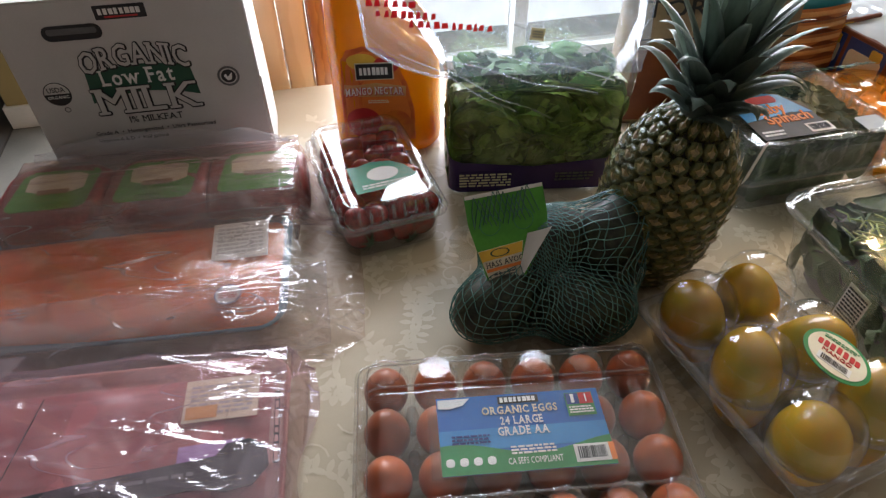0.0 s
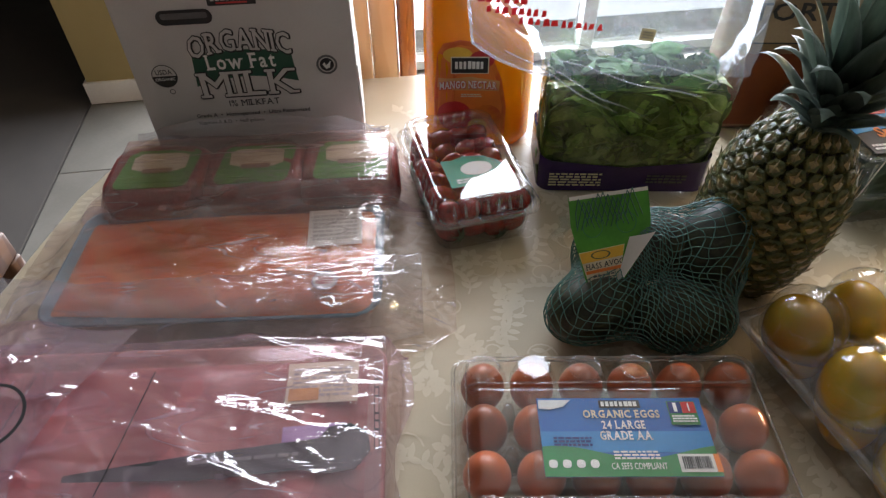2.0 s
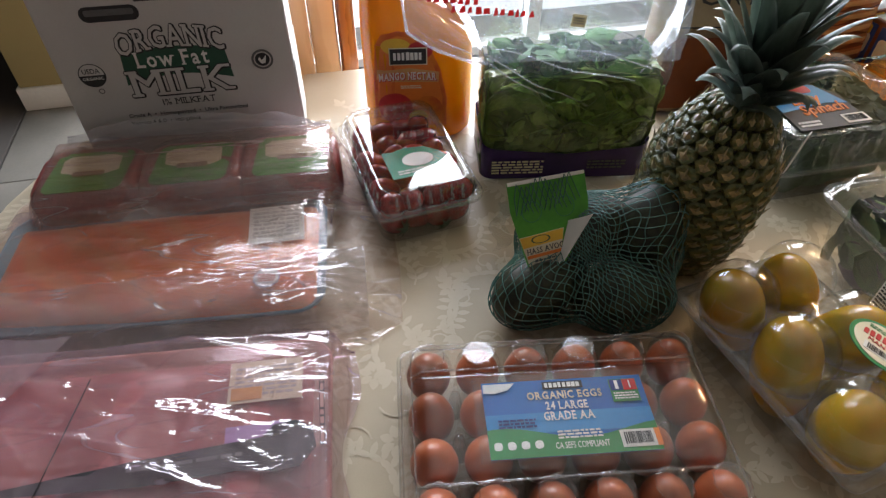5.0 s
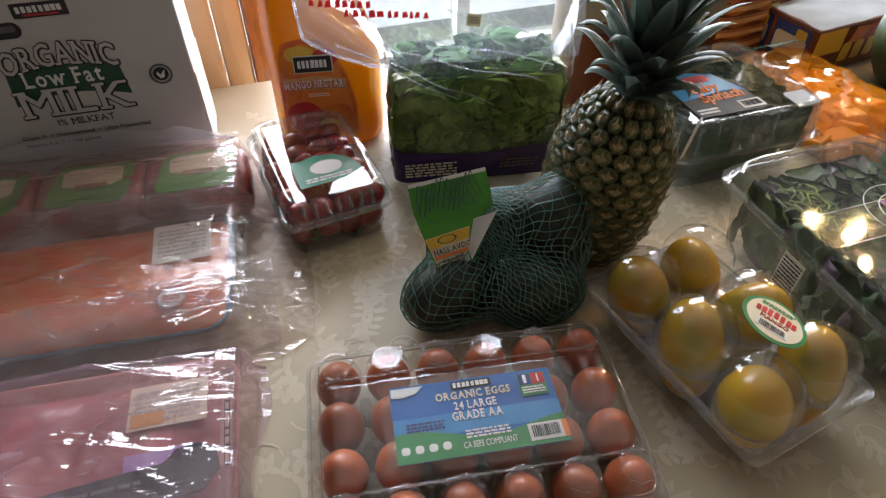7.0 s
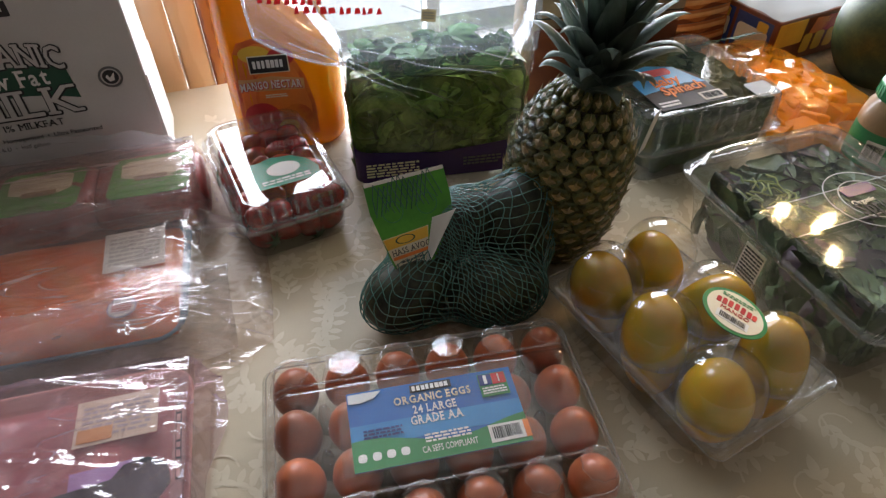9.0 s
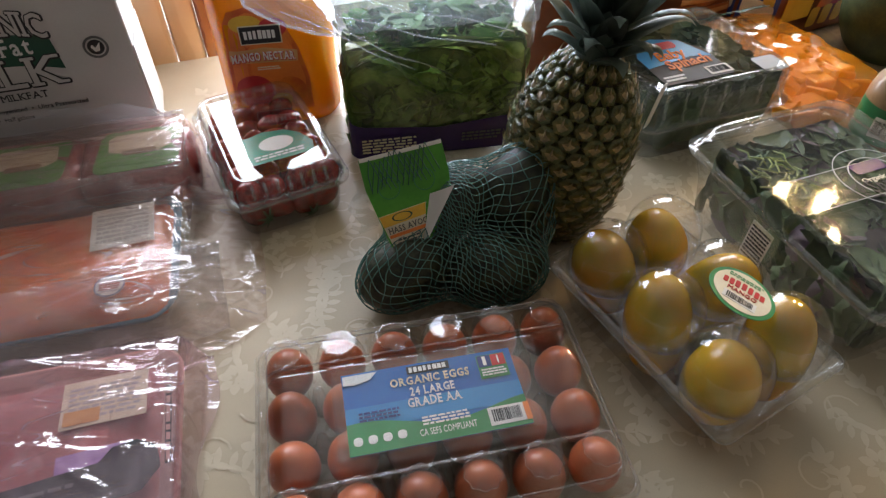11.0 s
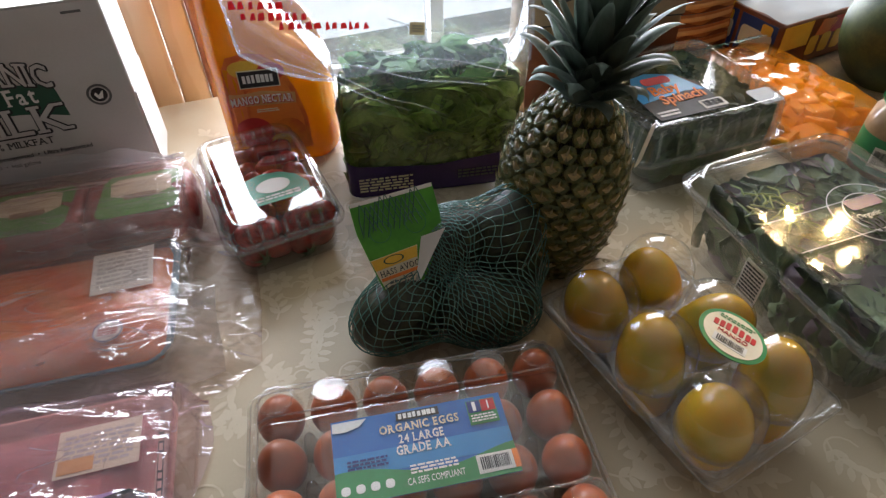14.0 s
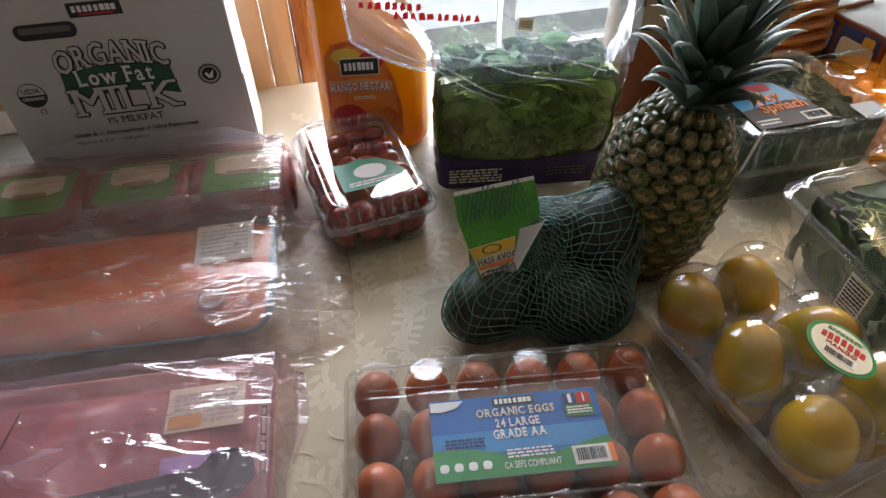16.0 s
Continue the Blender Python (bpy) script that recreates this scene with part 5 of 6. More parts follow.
# ---- eggs ----
def egg_carton():
    m = Matrix.Translation((0.0925, 0.3855, T)) @ Matrix.Rotation(radians(6.5), 4, "Z")
    ob = thing("egg_carton", m, "clear plastic carton holding two dozen eggs", "egg carton")
    W, D = 0.304, 0.202
    part("tray", loft([(0.0006, W - 0.03, D - 0.03, 0.012), (0.004, W - 0.02, D - 0.02, 0.014), (0.026, W - 0.008, D - 0.008, 0.014), (0.028, W + 0.004, D + 0.004, 0.014), (0.031, W + 0.004, D + 0.004, 0.014)], 5, True, False), CLEAR, ob)
    for j in range(3):
        for i in range(5):
            part("pillar", lathe([(0.010, 0.001), (0.007, 0.02), (0.0045, 0.034), (0.003, 0.036)], 8), CLEAR_RIB, ob, m=pose(0.0495 * (i - 2), 0.047 * (j - 1), 0))
    part("lid_rim", loft([(0.031, W + 0.004, D + 0.004, 0.014), (0.034, W, D, 0.014), (0.048, W - 0.012, D - 0.010, 0.016), (0.054, W - 0.022, D - 0.018, 0.018)], 6, False, False), CLEAR, ob, "clear plastic lid rim")
    for z, g in ((0.0305, 0.006), (0.0345, 0.0)):
        part("rolled_edge", tube([(x, y, z) for x, y in rounded(W + g, D + g, 0.014, 5)], 0.0009, 6, True), CLEAR_RIB, ob)
    part("rolled_edge", tube([(x, y, 0.054) for x, y in rounded(W - 0.022, D - 0.018, 0.018, 5)], 0.0008, 6, True), CLEAR_RIB, ob)
    # a flat raised panel runs across the middle rows; domes cover the outer rows
    def panel(u, v):
        x, y = (u - 0.5) * (W - 0.02), (v - 0.5) * 0.112
        e = max(abs(u - 0.5) * 2, 0)
        k = min(1, (1 - abs(v - 0.5) * 2) / 0.05)
        z = 0.0620 - 0.010 * (1 - k) - 0.012 * max(0, e - 0.94) / 0.06 + 0.0006 * math.sin(x * 140)
        return Vector((x, y, z))
    lid = part("lid_panel", sheet(48, 24, panel), CLEAR, ob, "clear plastic lid panel")
    for y in (-0.0565, 0.0565):
        part("lid_ridge", tube([(-W / 2 + 0.012, y, 0.055), (-W / 2 + 0.02, y, 0.061), (0, y, 0.0625), (W / 2 - 0.02, y, 0.061), (W / 2 - 0.012, y, 0.055)], 0.0012, 6), CLEAR_RIB, lid)
    part("lid_ribs", sheet(2, 150, lambda u, v: Vector(((u - 0.5) * 0.170, (v - 0.5) * 0.086, 0.0664 + 0.00013 * math.sin(v * 2 * math.pi * 13)))), LID_FLAT, lid, "fine ribs pressed into the lid")
    dome = None
    for y in (-1.5, 1.5):
        for i in range(6):
            if dome is None:
                bm = bmesh.new()
                rows = []
                n = 40
                for r, z, s in ((0.0235, 0.046, 0), (0.0205, 0.055, 0), (0.0165, 0.0615, 0.02), (0.0155, 0.0650, 0.06), (0.0148, 0.0658, 0.06), (0.0135, 0.0655, 0.03)):
                    rows.append([bm.verts.new((r * (1 + s * math.sin(10 * 2 * math.pi * k / n)) * math.cos(2 * math.pi * k / n), r * (1 + s * math.sin(10 * 2 * math.pi * k / n)) * math.sin(2 * math.pi * k / n), z)) for k in range(n)])
                for a, b in zip(rows, rows[1:]):
                    for k in range(n):
                        bm.faces.new((a[k], a[(k + 1) % n], b[(k + 1) % n], b[k]))
                bm.faces.new(rows[-1])
                d = part("lid_dome", bm, CLEAR, ob)
                dome = d.data
            else:
                d = part("lid_dome", dome, None, ob)
            rim = [(0.0156 * (1 + 0.06 * math.sin(10 * 2 * math.pi * k / 40)) * math.cos(2 * math.pi * k / 40), 0.0156 * (1 + 0.06 * math.sin(10 * 2 * math.pi * k / 40)) * math.sin(2 * math.pi * k / 40), 0.0652) for k in range(40)]
            part("scalloped_rim", tube(rim, 0.0005, 4, True), CLEAR_RIB, d)
            lean = (-3, -9, -4, -8, 2, -2)[i] if y > 0 else 3
            d.matrix_basis = pose(0.0495 * (i - 2.5), 0.047 * y, 0.05, lean, 0, 0) @ pose(0, 0, -0.05)
    # label
    lab = bar("label", 0.152, 0.0768, BLUE_INK, ob, pose(0.0, -0.001, 0.0640), 0.0005)
    tagged(lab, "blue and green printed paper label")
    up = 0.0006
    bar("blue_sky_band", 0.152, 0.020, LIGHT_BLUE, lab, pose(0, -0.006, up), 0.0003)
    hill = [(-0.076, -0.0384), (0.076, -0.0384)] + [(0.076 - 0.152 * i / 20, -0.016 + 0.006 * math.cos(i * 0.32 + 0.4)) for i in range(21)]
    part("green_field", outline(hill, 0.0003), GRASS_INK, lab, smooth=False, m=pose(0, 0, up + 0.0004))
    up = 0.0014
    logo = bar("brand_plate", 0.038, 0.0078, BLACK, lab, pose(0.0, 0.0315, up))
    brand_blocks(logo, 8, 0.034, 0.005, WHITE_INK, pose(0, 0, 0.0005), 3)
    serif_words("lettering", "ORGANIC EGGS", 0.070, 0.0078, CREAM_INK, lab, pose(0.0, 0.0215, up), 0.0003, 0, 0.02)
    serif_words("lettering", "24 LARGE", 0.039, 0.0080, WHITE_INK, lab, pose(0.0, 0.0105, up), 0.0003, 0, 0.02)
    serif_words("lettering", "GRADE AA", 0.046, 0.0085, WHITE_INK, lab, pose(0.0, 0.0, up), 0.0003, 0, 0.02)
    words("lettering", "CA SEFS COMPLIANT", 0.0085, WHITE_INK, lab, pose(0.006, -0.0295, up), 0.048)
    small_print(lab, 0.04, 0.009, 3, WHITE_INK, pose(0.006, -0.019, up), 12)
    small_print(lab, 0.034, 0.010, 3, NAVY_INK, pose(-0.048, -0.006, up), 13)
    part("leaf_swoosh", outline([(-0.075, 0.036), (-0.045, 0.036), (-0.052, 0.029), (-0.065, 0.026), (-0.075, 0.027)][::-1], 0.0003), WHITE_INK, lab, smooth=False, m=pose(0, 0, up))
    for x in (-0.068, -0.056, -0.044, -0.032):
        bar("certificate_mark", 0.0075, 0.0075, WHITE_INK, lab, pose(x, -0.027, up), r=0.003)
    box_ = bar("safety_panel", 0.026, 0.024, GRASS_INK, lab, pose(0.057, 0.022, up))
    bar("red_square", 0.0125, 0.0115, RED_INK, box_, pose(0.006, 0.0055, 0.0005))
    bar("blue_square", 0.0115, 0.0115, NAVY_INK, box_, pose(-0.0065, 0.0055, 0.0005))
    bar("white_mark", 0.003, 0.009, WHITE_INK, box_, pose(-0.0065, 0.0055, 0.0010))
    bar("white_mark", 0.0012, 0.008, WHITE_INK, box_, pose(0.006, 0.0055, 0.0010))
    small_print(box_, 0.022, 0.008, 3, WHITE_INK, pose(0, -0.006, 0.0006), 14)
    barcode(lab, 0.031, 0.0165, pose(0.0565, -0.0265, up))
    bar("orange_patch", 0.005, 0.0165, ORANGE_INK, lab, pose(0.0742, -0.0265, up))
    # the eggs
    first = None
    rnd = random.Random(6)
    for j in range(4):
        for i in range(6):
            s = rnd.uniform(0.97, 1.03)
            p = m @ pose(0.0495 * (i - 2.5), 0.047 * (1.5 - j), 0.033, rnd.uniform(-5, 5), rnd.uniform(-5, 5), rnd.uniform(0, 360))
            if first is None:
                first = thing("egg", p, "brown hen's egg standing in the clear carton", "egg", "eggs in the carton")
                part("shell", ball(0.0222, 0.0222, 0.0290, u=22, v=14, shape=lambda c: 1.0 - 0.13 * max(0, c.z) ** 1.2 + 0.02 * min(0, c.z)), EGG_SHELL, first)
            else:
                copy_thing(first, p)
    return ob


egg_carton()


# ---- mangoes ----
def mango_box():
    m = Matrix.Translation((0.3485, 0.4700, T)) @ Matrix.Rotation(radians(25), 4, "Z")
    ob = thing("mango_box", m, "clear domed plastic box of six yellow mangoes", "clamshell")
    W, D, zf = 0.166, 0.246, 0.054
    part("base_shell", loft([(0.0006, W - 0.05, D - 0.05, 0.03), (0.005, W - 0.034, D - 0.034, 0.03), (zf - 0.002, W - 0.014, D - 0.014, 0.016)], 6, True, False), CLEAR, ob, "clear plastic tray")
    part("flange", loft([(zf - 0.002, W - 0.016, D - 0.016, 0.014), (zf - 0.0005, W, D, 0.012), (zf + 0.0008, W, D, 0.012), (zf + 0.0015, W - 0.02, D - 0.02, 0.014)], 5, False, False), CLEAR_RIB, ob)
    part("rolled_edge", tube([(x, y, zf) for x, y in rounded(W + 0.001, D + 0.001, 0.012, 5)], 0.0011, 6, True), CLEAR_RIB, ob)
    part("lid_web", sheet(16, 24, lambda u, v: Vector(((u - 0.5) * (W - 0.02), (v - 0.5) * (D - 0.02), zf + 0.004 + 0.012 * (1 - (abs(2 * u - 1)) ** 4) * (1 - abs(2 * v - 1) ** 6)))), CLEAR, ob)
    fruit = dome = None
    rnd = random.Random(9)
    for j in range(3):
        for i in range(2):
            x, y = (i - 0.5) * 0.075, (j - 1) * 0.077
            if dome is None:
                d = part("lid_dome", lathe([(0.0395, zf + 0.003), (0.0393, zf + 0.02), (0.0372, zf + 0.036), (0.0305, zf + 0.049), (0.021, zf + 0.0565), (0.010, zf + 0.0585), (0.002, zf + 0.059)], 30), CLEAR, ob)
                dome = d.data
            else:
                d = part("lid_dome", dome, None, ob)
            d.matrix_basis = pose(x, y, 0)
            part("vent", ring(0.0022, 0.0034, 0.0008, 16), CLEAR_RIB, d, m=pose(0.012, 0.014, zf + 0.056, -12, 14, 0))
            p = m @ pose(x, y, 0.0525, rnd.uniform(-26, 26), rnd.uniform(-26, 26), rnd.uniform(0, 360))
            if fruit is None:
                fruit = thing("mango", p, "ripe yellow-green mango under a clear dome", "mango", "mangoes in the box")
                part("skin", ball(0.0365, 0.0320, 0.0530, u=28, v=18, shape=lambda c: 1.0 + 0.06 * c.z - 0.14 * c.x * c.z - 0.06 * max(0, c.x) * abs(c.y)), MANGO_SKIN, fruit)
            else:
                copy_thing(fruit, p)
    sp = m.inverted() @ Vector((0.366, 0.432, 0.866))
    stick = part("round_label", outline(disc(0.0305, 48), 0.0008), GRASS_INK, ob, "round green-rimmed paper label", smooth=False, m=Matrix.Translation((sp.x, sp.y, sp.z + 0.004)) @ pose(0, 0, 0, 0, 0, -25) @ pose(0, 0, 0, 0, 14, 0) @ pose(0, 0, 0, 0, 0, -40))
    part("label_field", outline(disc(0.0265, 48), 0.0004), CREAM_INK, stick, smooth=False, m=pose(0, 0, 0.0009))
    rnd = random.Random(3)
    bm = bmesh.new()
    for x, h in ((-0.017, 0.008), (-0.0115, 0.009), (-0.006, 0.0095), (0.0, 0.0095), (0.006, 0.0095), (0.012, 0.009), (0.017, 0.008)):
        join(bm, outline(rounded(0.0042, h, 0.001, 2), 0.0004), Matrix.Translation((x, 0.0075 - abs(x) * 0.12, 0)))
    part("red_brand_shape", bm, RED_INK, stick, smooth=False, m=pose(0, 0, 0.0014))
    words("lettering", "MANGO", 0.0072, RED_INK, stick, pose(0.0, -0.003, 0.0016), 0.027)
    barcode(stick, 0.030, 0.011, pose(0, -0.0135, 0.0012))
    small_print(stick, 0.032, 0.006, 2, GRASS_INK, pose(0, 0.0175, 0.0014), 4)
    return ob


mango_box()


# ---- salad boxes ----
def spring_mix():
    m = Matrix.Translation((0.558, 0.566, T)) @ Matrix.Rotation(radians(15), 4, "Z")
    ob = thing("spring_mix_box", m, "clear plastic box of organic spring mix leaves", "clamshell")
    lid = clamshell(ob, 0.230, 0.298, 0.098, 0.122, 0.182, 0.250, 0.026, 0, flat=HAZY_LID, wave=0.0004)

    def place(rnd):
        side = rnd.random()
        x, y, z = rnd.uniform(-0.078, 0.078), rnd.uniform(-0.115, 0.115), rnd.uniform(0.085, 0.108)
        if side < 0.25:
            x, z = -0.078, rnd.uniform(0.015, 0.09)
            return pose(x, y, z, rnd.uniform(-30, 30), -80 + rnd.uniform(-15, 15), rnd.uniform(0, 360))
        if side < 0.5:
            y, z = -0.112, rnd.uniform(0.015, 0.09)
            return pose(x, y, z, 80 + rnd.uniform(-15, 15), rnd.uniform(-90, 90), rnd.uniform(-20, 20))
        return pose(x, y, z, rnd.uniform(-20, 20), rnd.uniform(-20, 20), rnd.uniform(0, 360)) @ pose(0, -0.025, 0)

    part("leaves", heap(230, place, (0.03, 0.055), 21, 0.25, 7, (0.077, 0.114, 0.006, 0.105)), DARK_LEAF, ob, "dark green salad leaves", kind="stuff")
    part("purple_leaves", heap(45, place, (0.03, 0.055), 22, 0.25, 7, (0.076, 0.112, 0.006, 0.106)), PURPLE_LEAF, ob, "purple salad leaves", kind="stuff")
    rnd = random.Random(5)
    bm = bmesh.new()
    for _ in range(42):
        a, x, y = rnd.uniform(0, 6.28), -0.062 + rnd.uniform(-0.018, 0.03), 0.055 + rnd.uniform(-0.03, 0.03)
        z = 0.104 + rnd.uniform(-0.003, 0.004)
        join(bm, tube([(x, y, z), (x + 0.010 * math.cos(a), y + 0.010 * math.sin(a), z + 0.003), (x + 0.022 * math.cos(a + 0.3), y + 0.022 * math.sin(a + 0.3), z)], 0.0011, 4))
    part("frisee", bm, PALE_LEAF, ob, "pale yellow-green frisee", kind="stuff")
    # added solid block, so gaps in the salad leaves come out dark
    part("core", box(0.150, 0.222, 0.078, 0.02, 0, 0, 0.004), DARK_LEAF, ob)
    # printed clear band with a round badge
    band = film("printed_band_film", (0.80, 0.84, 0.74), 0.10, (0.5, 0.52, 0.42), 0.08, 0.05, 20)
    def wrap(u, v):
        y = -0.022 + 0.046 * v
        path = [(-0.104, 0.03), (-0.1165, 0.098), (-0.106, 0.1225), (0.106, 0.1225), (0.1165, 0.098), (0.104, 0.03)]
        k = u * 5
        i = min(int(k), 4)
        t = k - i
        return Vector((path[i][0] + (path[i + 1][0] - path[i][0]) * t, y, path[i][1] + (path[i + 1][1] - path[i][1]) * t + 0.0012))
    b = part("label_band", sheet(20, 2, wrap), band, ob, "clear printed label band", smooth=False)
    for y in (-0.0225, 0.0245):
        bar("band_line", 0.19, 0.0007, FAINT_INK, b, pose(0, y, 0.1240))
    badge = part("badge_ring", ring(0.0455, 0.0463, 0.0005, 48), FAINT_INK, b, smooth=False, m=pose(0.02, 0.0, 0.1242))
    part("badge_inner_ring", ring(0.030, 0.031, 0.0005, 40), FAINT_INK, badge, smooth=False)
    bar("badge_picture", 0.042, 0.016, PURPLE, badge, pose(0, 0.016, 0.0004), r=0.004)
    words("lettering", "Organic", 0.010, CREAM_INK, badge, pose(-0.010, -0.002, 0.001), 0.03)
    serif_words("lettering", "Spring", 0.052, 0.019, BLACK, badge, pose(0.0, -0.011, 0.001), 0.0003, 0, 0.02)
    serif_words("lettering", "Mix", 0.030, 0.015, BLACK, badge, pose(0.008, -0.027, 0.001), 0.0003, 0, 0.02)
    panel = bar("nutrition_panel", 0.030, 0.048, PAPER, b, pose(-0.1125, 0.001, 0.066, 90, 0, -90) @ pose(0, 0, 0.0006))
    small_print(panel, 0.026, 0.042, 9, BLACK, pose(0, 0, 0.0006), 15)
    return ob


spring_mix()


def spinach():
    m = Matrix.Translation((0.487, 0.886, T)) @ Matrix.Rotation(radians(15), 4, "Z")
    ob = thing("spinach_box", m, "clear plastic box of baby spinach with a dark label", "clamshell")
    lid = clamshell(ob, 0.242, 0.222, 0.058, 0.110, 0.21, 0.19, 0.022, 12, material=HAZY_LID, flat=HAZY_LID, wave=0.0012)

    def place(rnd):
        if rnd.random() < 0.35:
            return pose(rnd.uniform(-0.09, 0.09), -0.088, rnd.uniform(0.01, 0.09), 80 + rnd.uniform(-15, 15), rnd.uniform(-60, 60), 0)
        return pose(rnd.uniform(-0.09, 0.09), rnd.uniform(-0.08, 0.08), rnd.uniform(0.078, 0.094), rnd.uniform(-15, 15), rnd.uniform(-15, 15), rnd.uniform(0, 360))

    part("leaves", heap(140, place, (0.03, 0.05), 31, 0.2, 5, (0.098, 0.088, 0.005, 0.097)), DARK_LEAF, ob, "dark green spinach leaves", kind="stuff")
    # added block under the spinach, dark where it shows between leaves
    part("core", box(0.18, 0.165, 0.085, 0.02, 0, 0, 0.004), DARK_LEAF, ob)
    lab = part("label", outline([(-0.05, -0.043), (0.05, -0.043), (0.05, 0.005), (0.03, 0.03), (-0.005, 0.04), (-0.03, 0.036), (-0.05, 0.01)], 0.0005), BLACK, lid, "black and blue paper label", smooth=False, m=pose(-0.030, -0.022, 0.1080) @ Matrix.Diagonal((1.05, 1.4, 1, 1)))
    part("blue_field", outline([(-0.049, -0.012), (0.02, -0.004), (0.049, -0.008), (0.03, 0.028), (-0.005, 0.038), (-0.03, 0.034), (-0.049, 0.009)], 0.0004), LIGHT_BLUE, lab, smooth=False, m=pose(0, 0, 0.0006))
    part("red_brand_shape", outline(rounded(0.042, 0.013, 0.005, 3), 0.0004), PINK_INK, lab, smooth=False, m=pose(-0.002, 0.022, 0.0011))
    words("lettering", "Baby", 0.022, ORANGE_INK, lab, pose(-0.005, 0.004, 0.0014, 0, 0, 2), 0.045, 0.0003, 0, 1, 0.15, 0.0006)
    words("lettering", "Spinach", 0.021, ORANGE_INK, lab, pose(0.008, -0.013, 0.0014, 0, 0, 2), 0.066, 0.0003, 0, 1, 0.15, 0.0006)
    small_print(lab, 0.03, 0.010, 2, WHITE_INK, pose(-0.03, -0.034, 0.001), 16)
    barcode(lab, 0.034, 0.014, pose(0.036, -0.033, 0.001))
    # pale patch paints the bright reflection at the lid's near right corner
    white = bar("reflection_patch", 0.038, 0.036, LID_REFLECTION, lid, pose(0.084, -0.078, 0.1085), r=0.005)
    for k in range(5):
        part("vent_hole", ring(0.0028, 0.0045, 0.0006, 14), CLEAR_RIB, lid, smooth=False, m=pose(0.086, -0.04 + 0.03 * k, 0.1078))
    # pressed studs along the near edge of the lid
    for k in range(14):
        part("lid_stud", ball(0.0042, 0.0035, 0.003, u=8, v=6), CLEAR_RIB, lid, m=pose(-0.095 + 0.0146 * k, -0.094, 0.1085))
    return ob


spinach()


# ---- meat and fish in bags ----
def net_of(xs, ys, zs):
    """A bmesh through a grid of points given as three arrays."""
    rows, cols = xs.shape
    bm = bmesh.new()
    v = [bm.verts.new(p) for p in zip(xs.ravel().tolist(), ys.ravel().tolist(), zs.ravel().tolist())]
    for j in range(rows - 1):
        for i in range(cols - 1):
            k = j * cols + i
            bm.faces.new((v[k], v[k + 1], v[k + cols + 1], v[k + cols]))
    return bm


def add_folds(xs, ys, zs, rng, count, box_, lean, spread, length, width, height):
    """Raises sharp-crested folds, straight or slightly bowed, at random places inside box_."""
    for _ in range(count):
        cx, cy = rng.uniform(box_[0], box_[1]), rng.uniform(box_[2], box_[3])
        a, half, w = radians(rng.gauss(lean, spread)), rng.uniform(*length) / 2, rng.uniform(*width)
        tall = rng.uniform(*height) * (1 if rng.random() < 0.75 else -0.6)
        bow = rng.uniform(-1.2, 1.2)
        u = (xs - cx) * math.cos(a) + (ys - cy) * math.sin(a)
        v = -(xs - cx) * math.sin(a) + (ys - cy) * math.cos(a) + bow * u * u
        skew = np.where(v > 0, w * rng.uniform(0.5, 1.0), w * rng.uniform(1.0, 2.6))
        zs += tall * np.exp(-np.abs(v) / skew) * np.clip(1 - (u / half) ** 2, 0, 1) ** 0.8


def drape(w, d, h, skirts, seed, folds, foot=0.0015, step=0.0024, inner=0.95, slump=1.9):
    """A thin bag lying over a tray of w x d x h with its loose skirts (left, right, front, back) settling on the table in folds."""
    rng = random.Random(seed)
    left, right, front, back = skirts
    nx, ny = int((w + left + right) / step), int((d + front + back) / step)
    xs, ys = np.meshgrid(np.linspace(-w / 2 - left, w / 2 + right, nx), np.linspace(-d / 2 - front, d / 2 + back, ny))
    dx = np.maximum(0, xs - w / 2 * inner) / right + np.maximum(0, -xs - w / 2 * inner) / left
    dy = np.maximum(0, ys - d / 2 * inner) / back + np.maximum(0, -ys - d / 2 * inner) / front
    far = np.hypot(dx, dy)
    zs = foot + (h + 0.003) * np.exp(-(far * slump) ** 2)
    loose = np.clip(far, 0, 1)
    soft = np.zeros_like(zs)
    for _ in range(14):
        kx, ky, p = rng.uniform(-30, 30), rng.uniform(-55, 55), rng.uniform(0, 6.28)
        soft += 0.0009 * np.sin(kx * xs + ky * ys + p)
    crest = np.zeros_like(zs)
    for f in folds:
        add_folds(xs, ys, crest, rng, *f)
    zs = np.maximum(zs + np.maximum(soft, -0.002) * (0.6 + loose) + crest * (0.7 + 0.6 * loose), foot * 0.6)
    # a ragged, gathered rim
    rim = np.clip(far - 0.55, 0, 1)
    for _ in range(6):
        k, p = rng.uniform(15, 60), rng.uniform(0, 6.28)
        xs = xs - np.sign(xs) * rim * 0.006 * np.sin(k * ys + p) * (dx > 0)
        ys = ys - np.sign(ys) * rim * 0.006 * np.sin(k * xs + p) * (dy > 0)
    # rounded corners
    over = np.maximum(0, np.minimum(dx, dy) - 0.15)
    xs, ys = xs - np.sign(xs) * over * 0.035, ys - np.sign(ys) * over * 0.035
    return net_of(xs, ys, zs)


def tray(ob, w, d, h, material):
    part("tray", loft([(0.001, w - 0.04, d - 0.04, 0.02), (0.006, w - 0.03, d - 0.03, 0.025), (h - 0.004, w - 0.006, d - 0.006, 0.03), (h, w, d, 0.032), (h + 0.001, w - 0.006, d - 0.006, 0.03), (h - 0.008, w - 0.022, d - 0.022, 0.026)], 6), material, ob, "foam tray with a rolled rim")


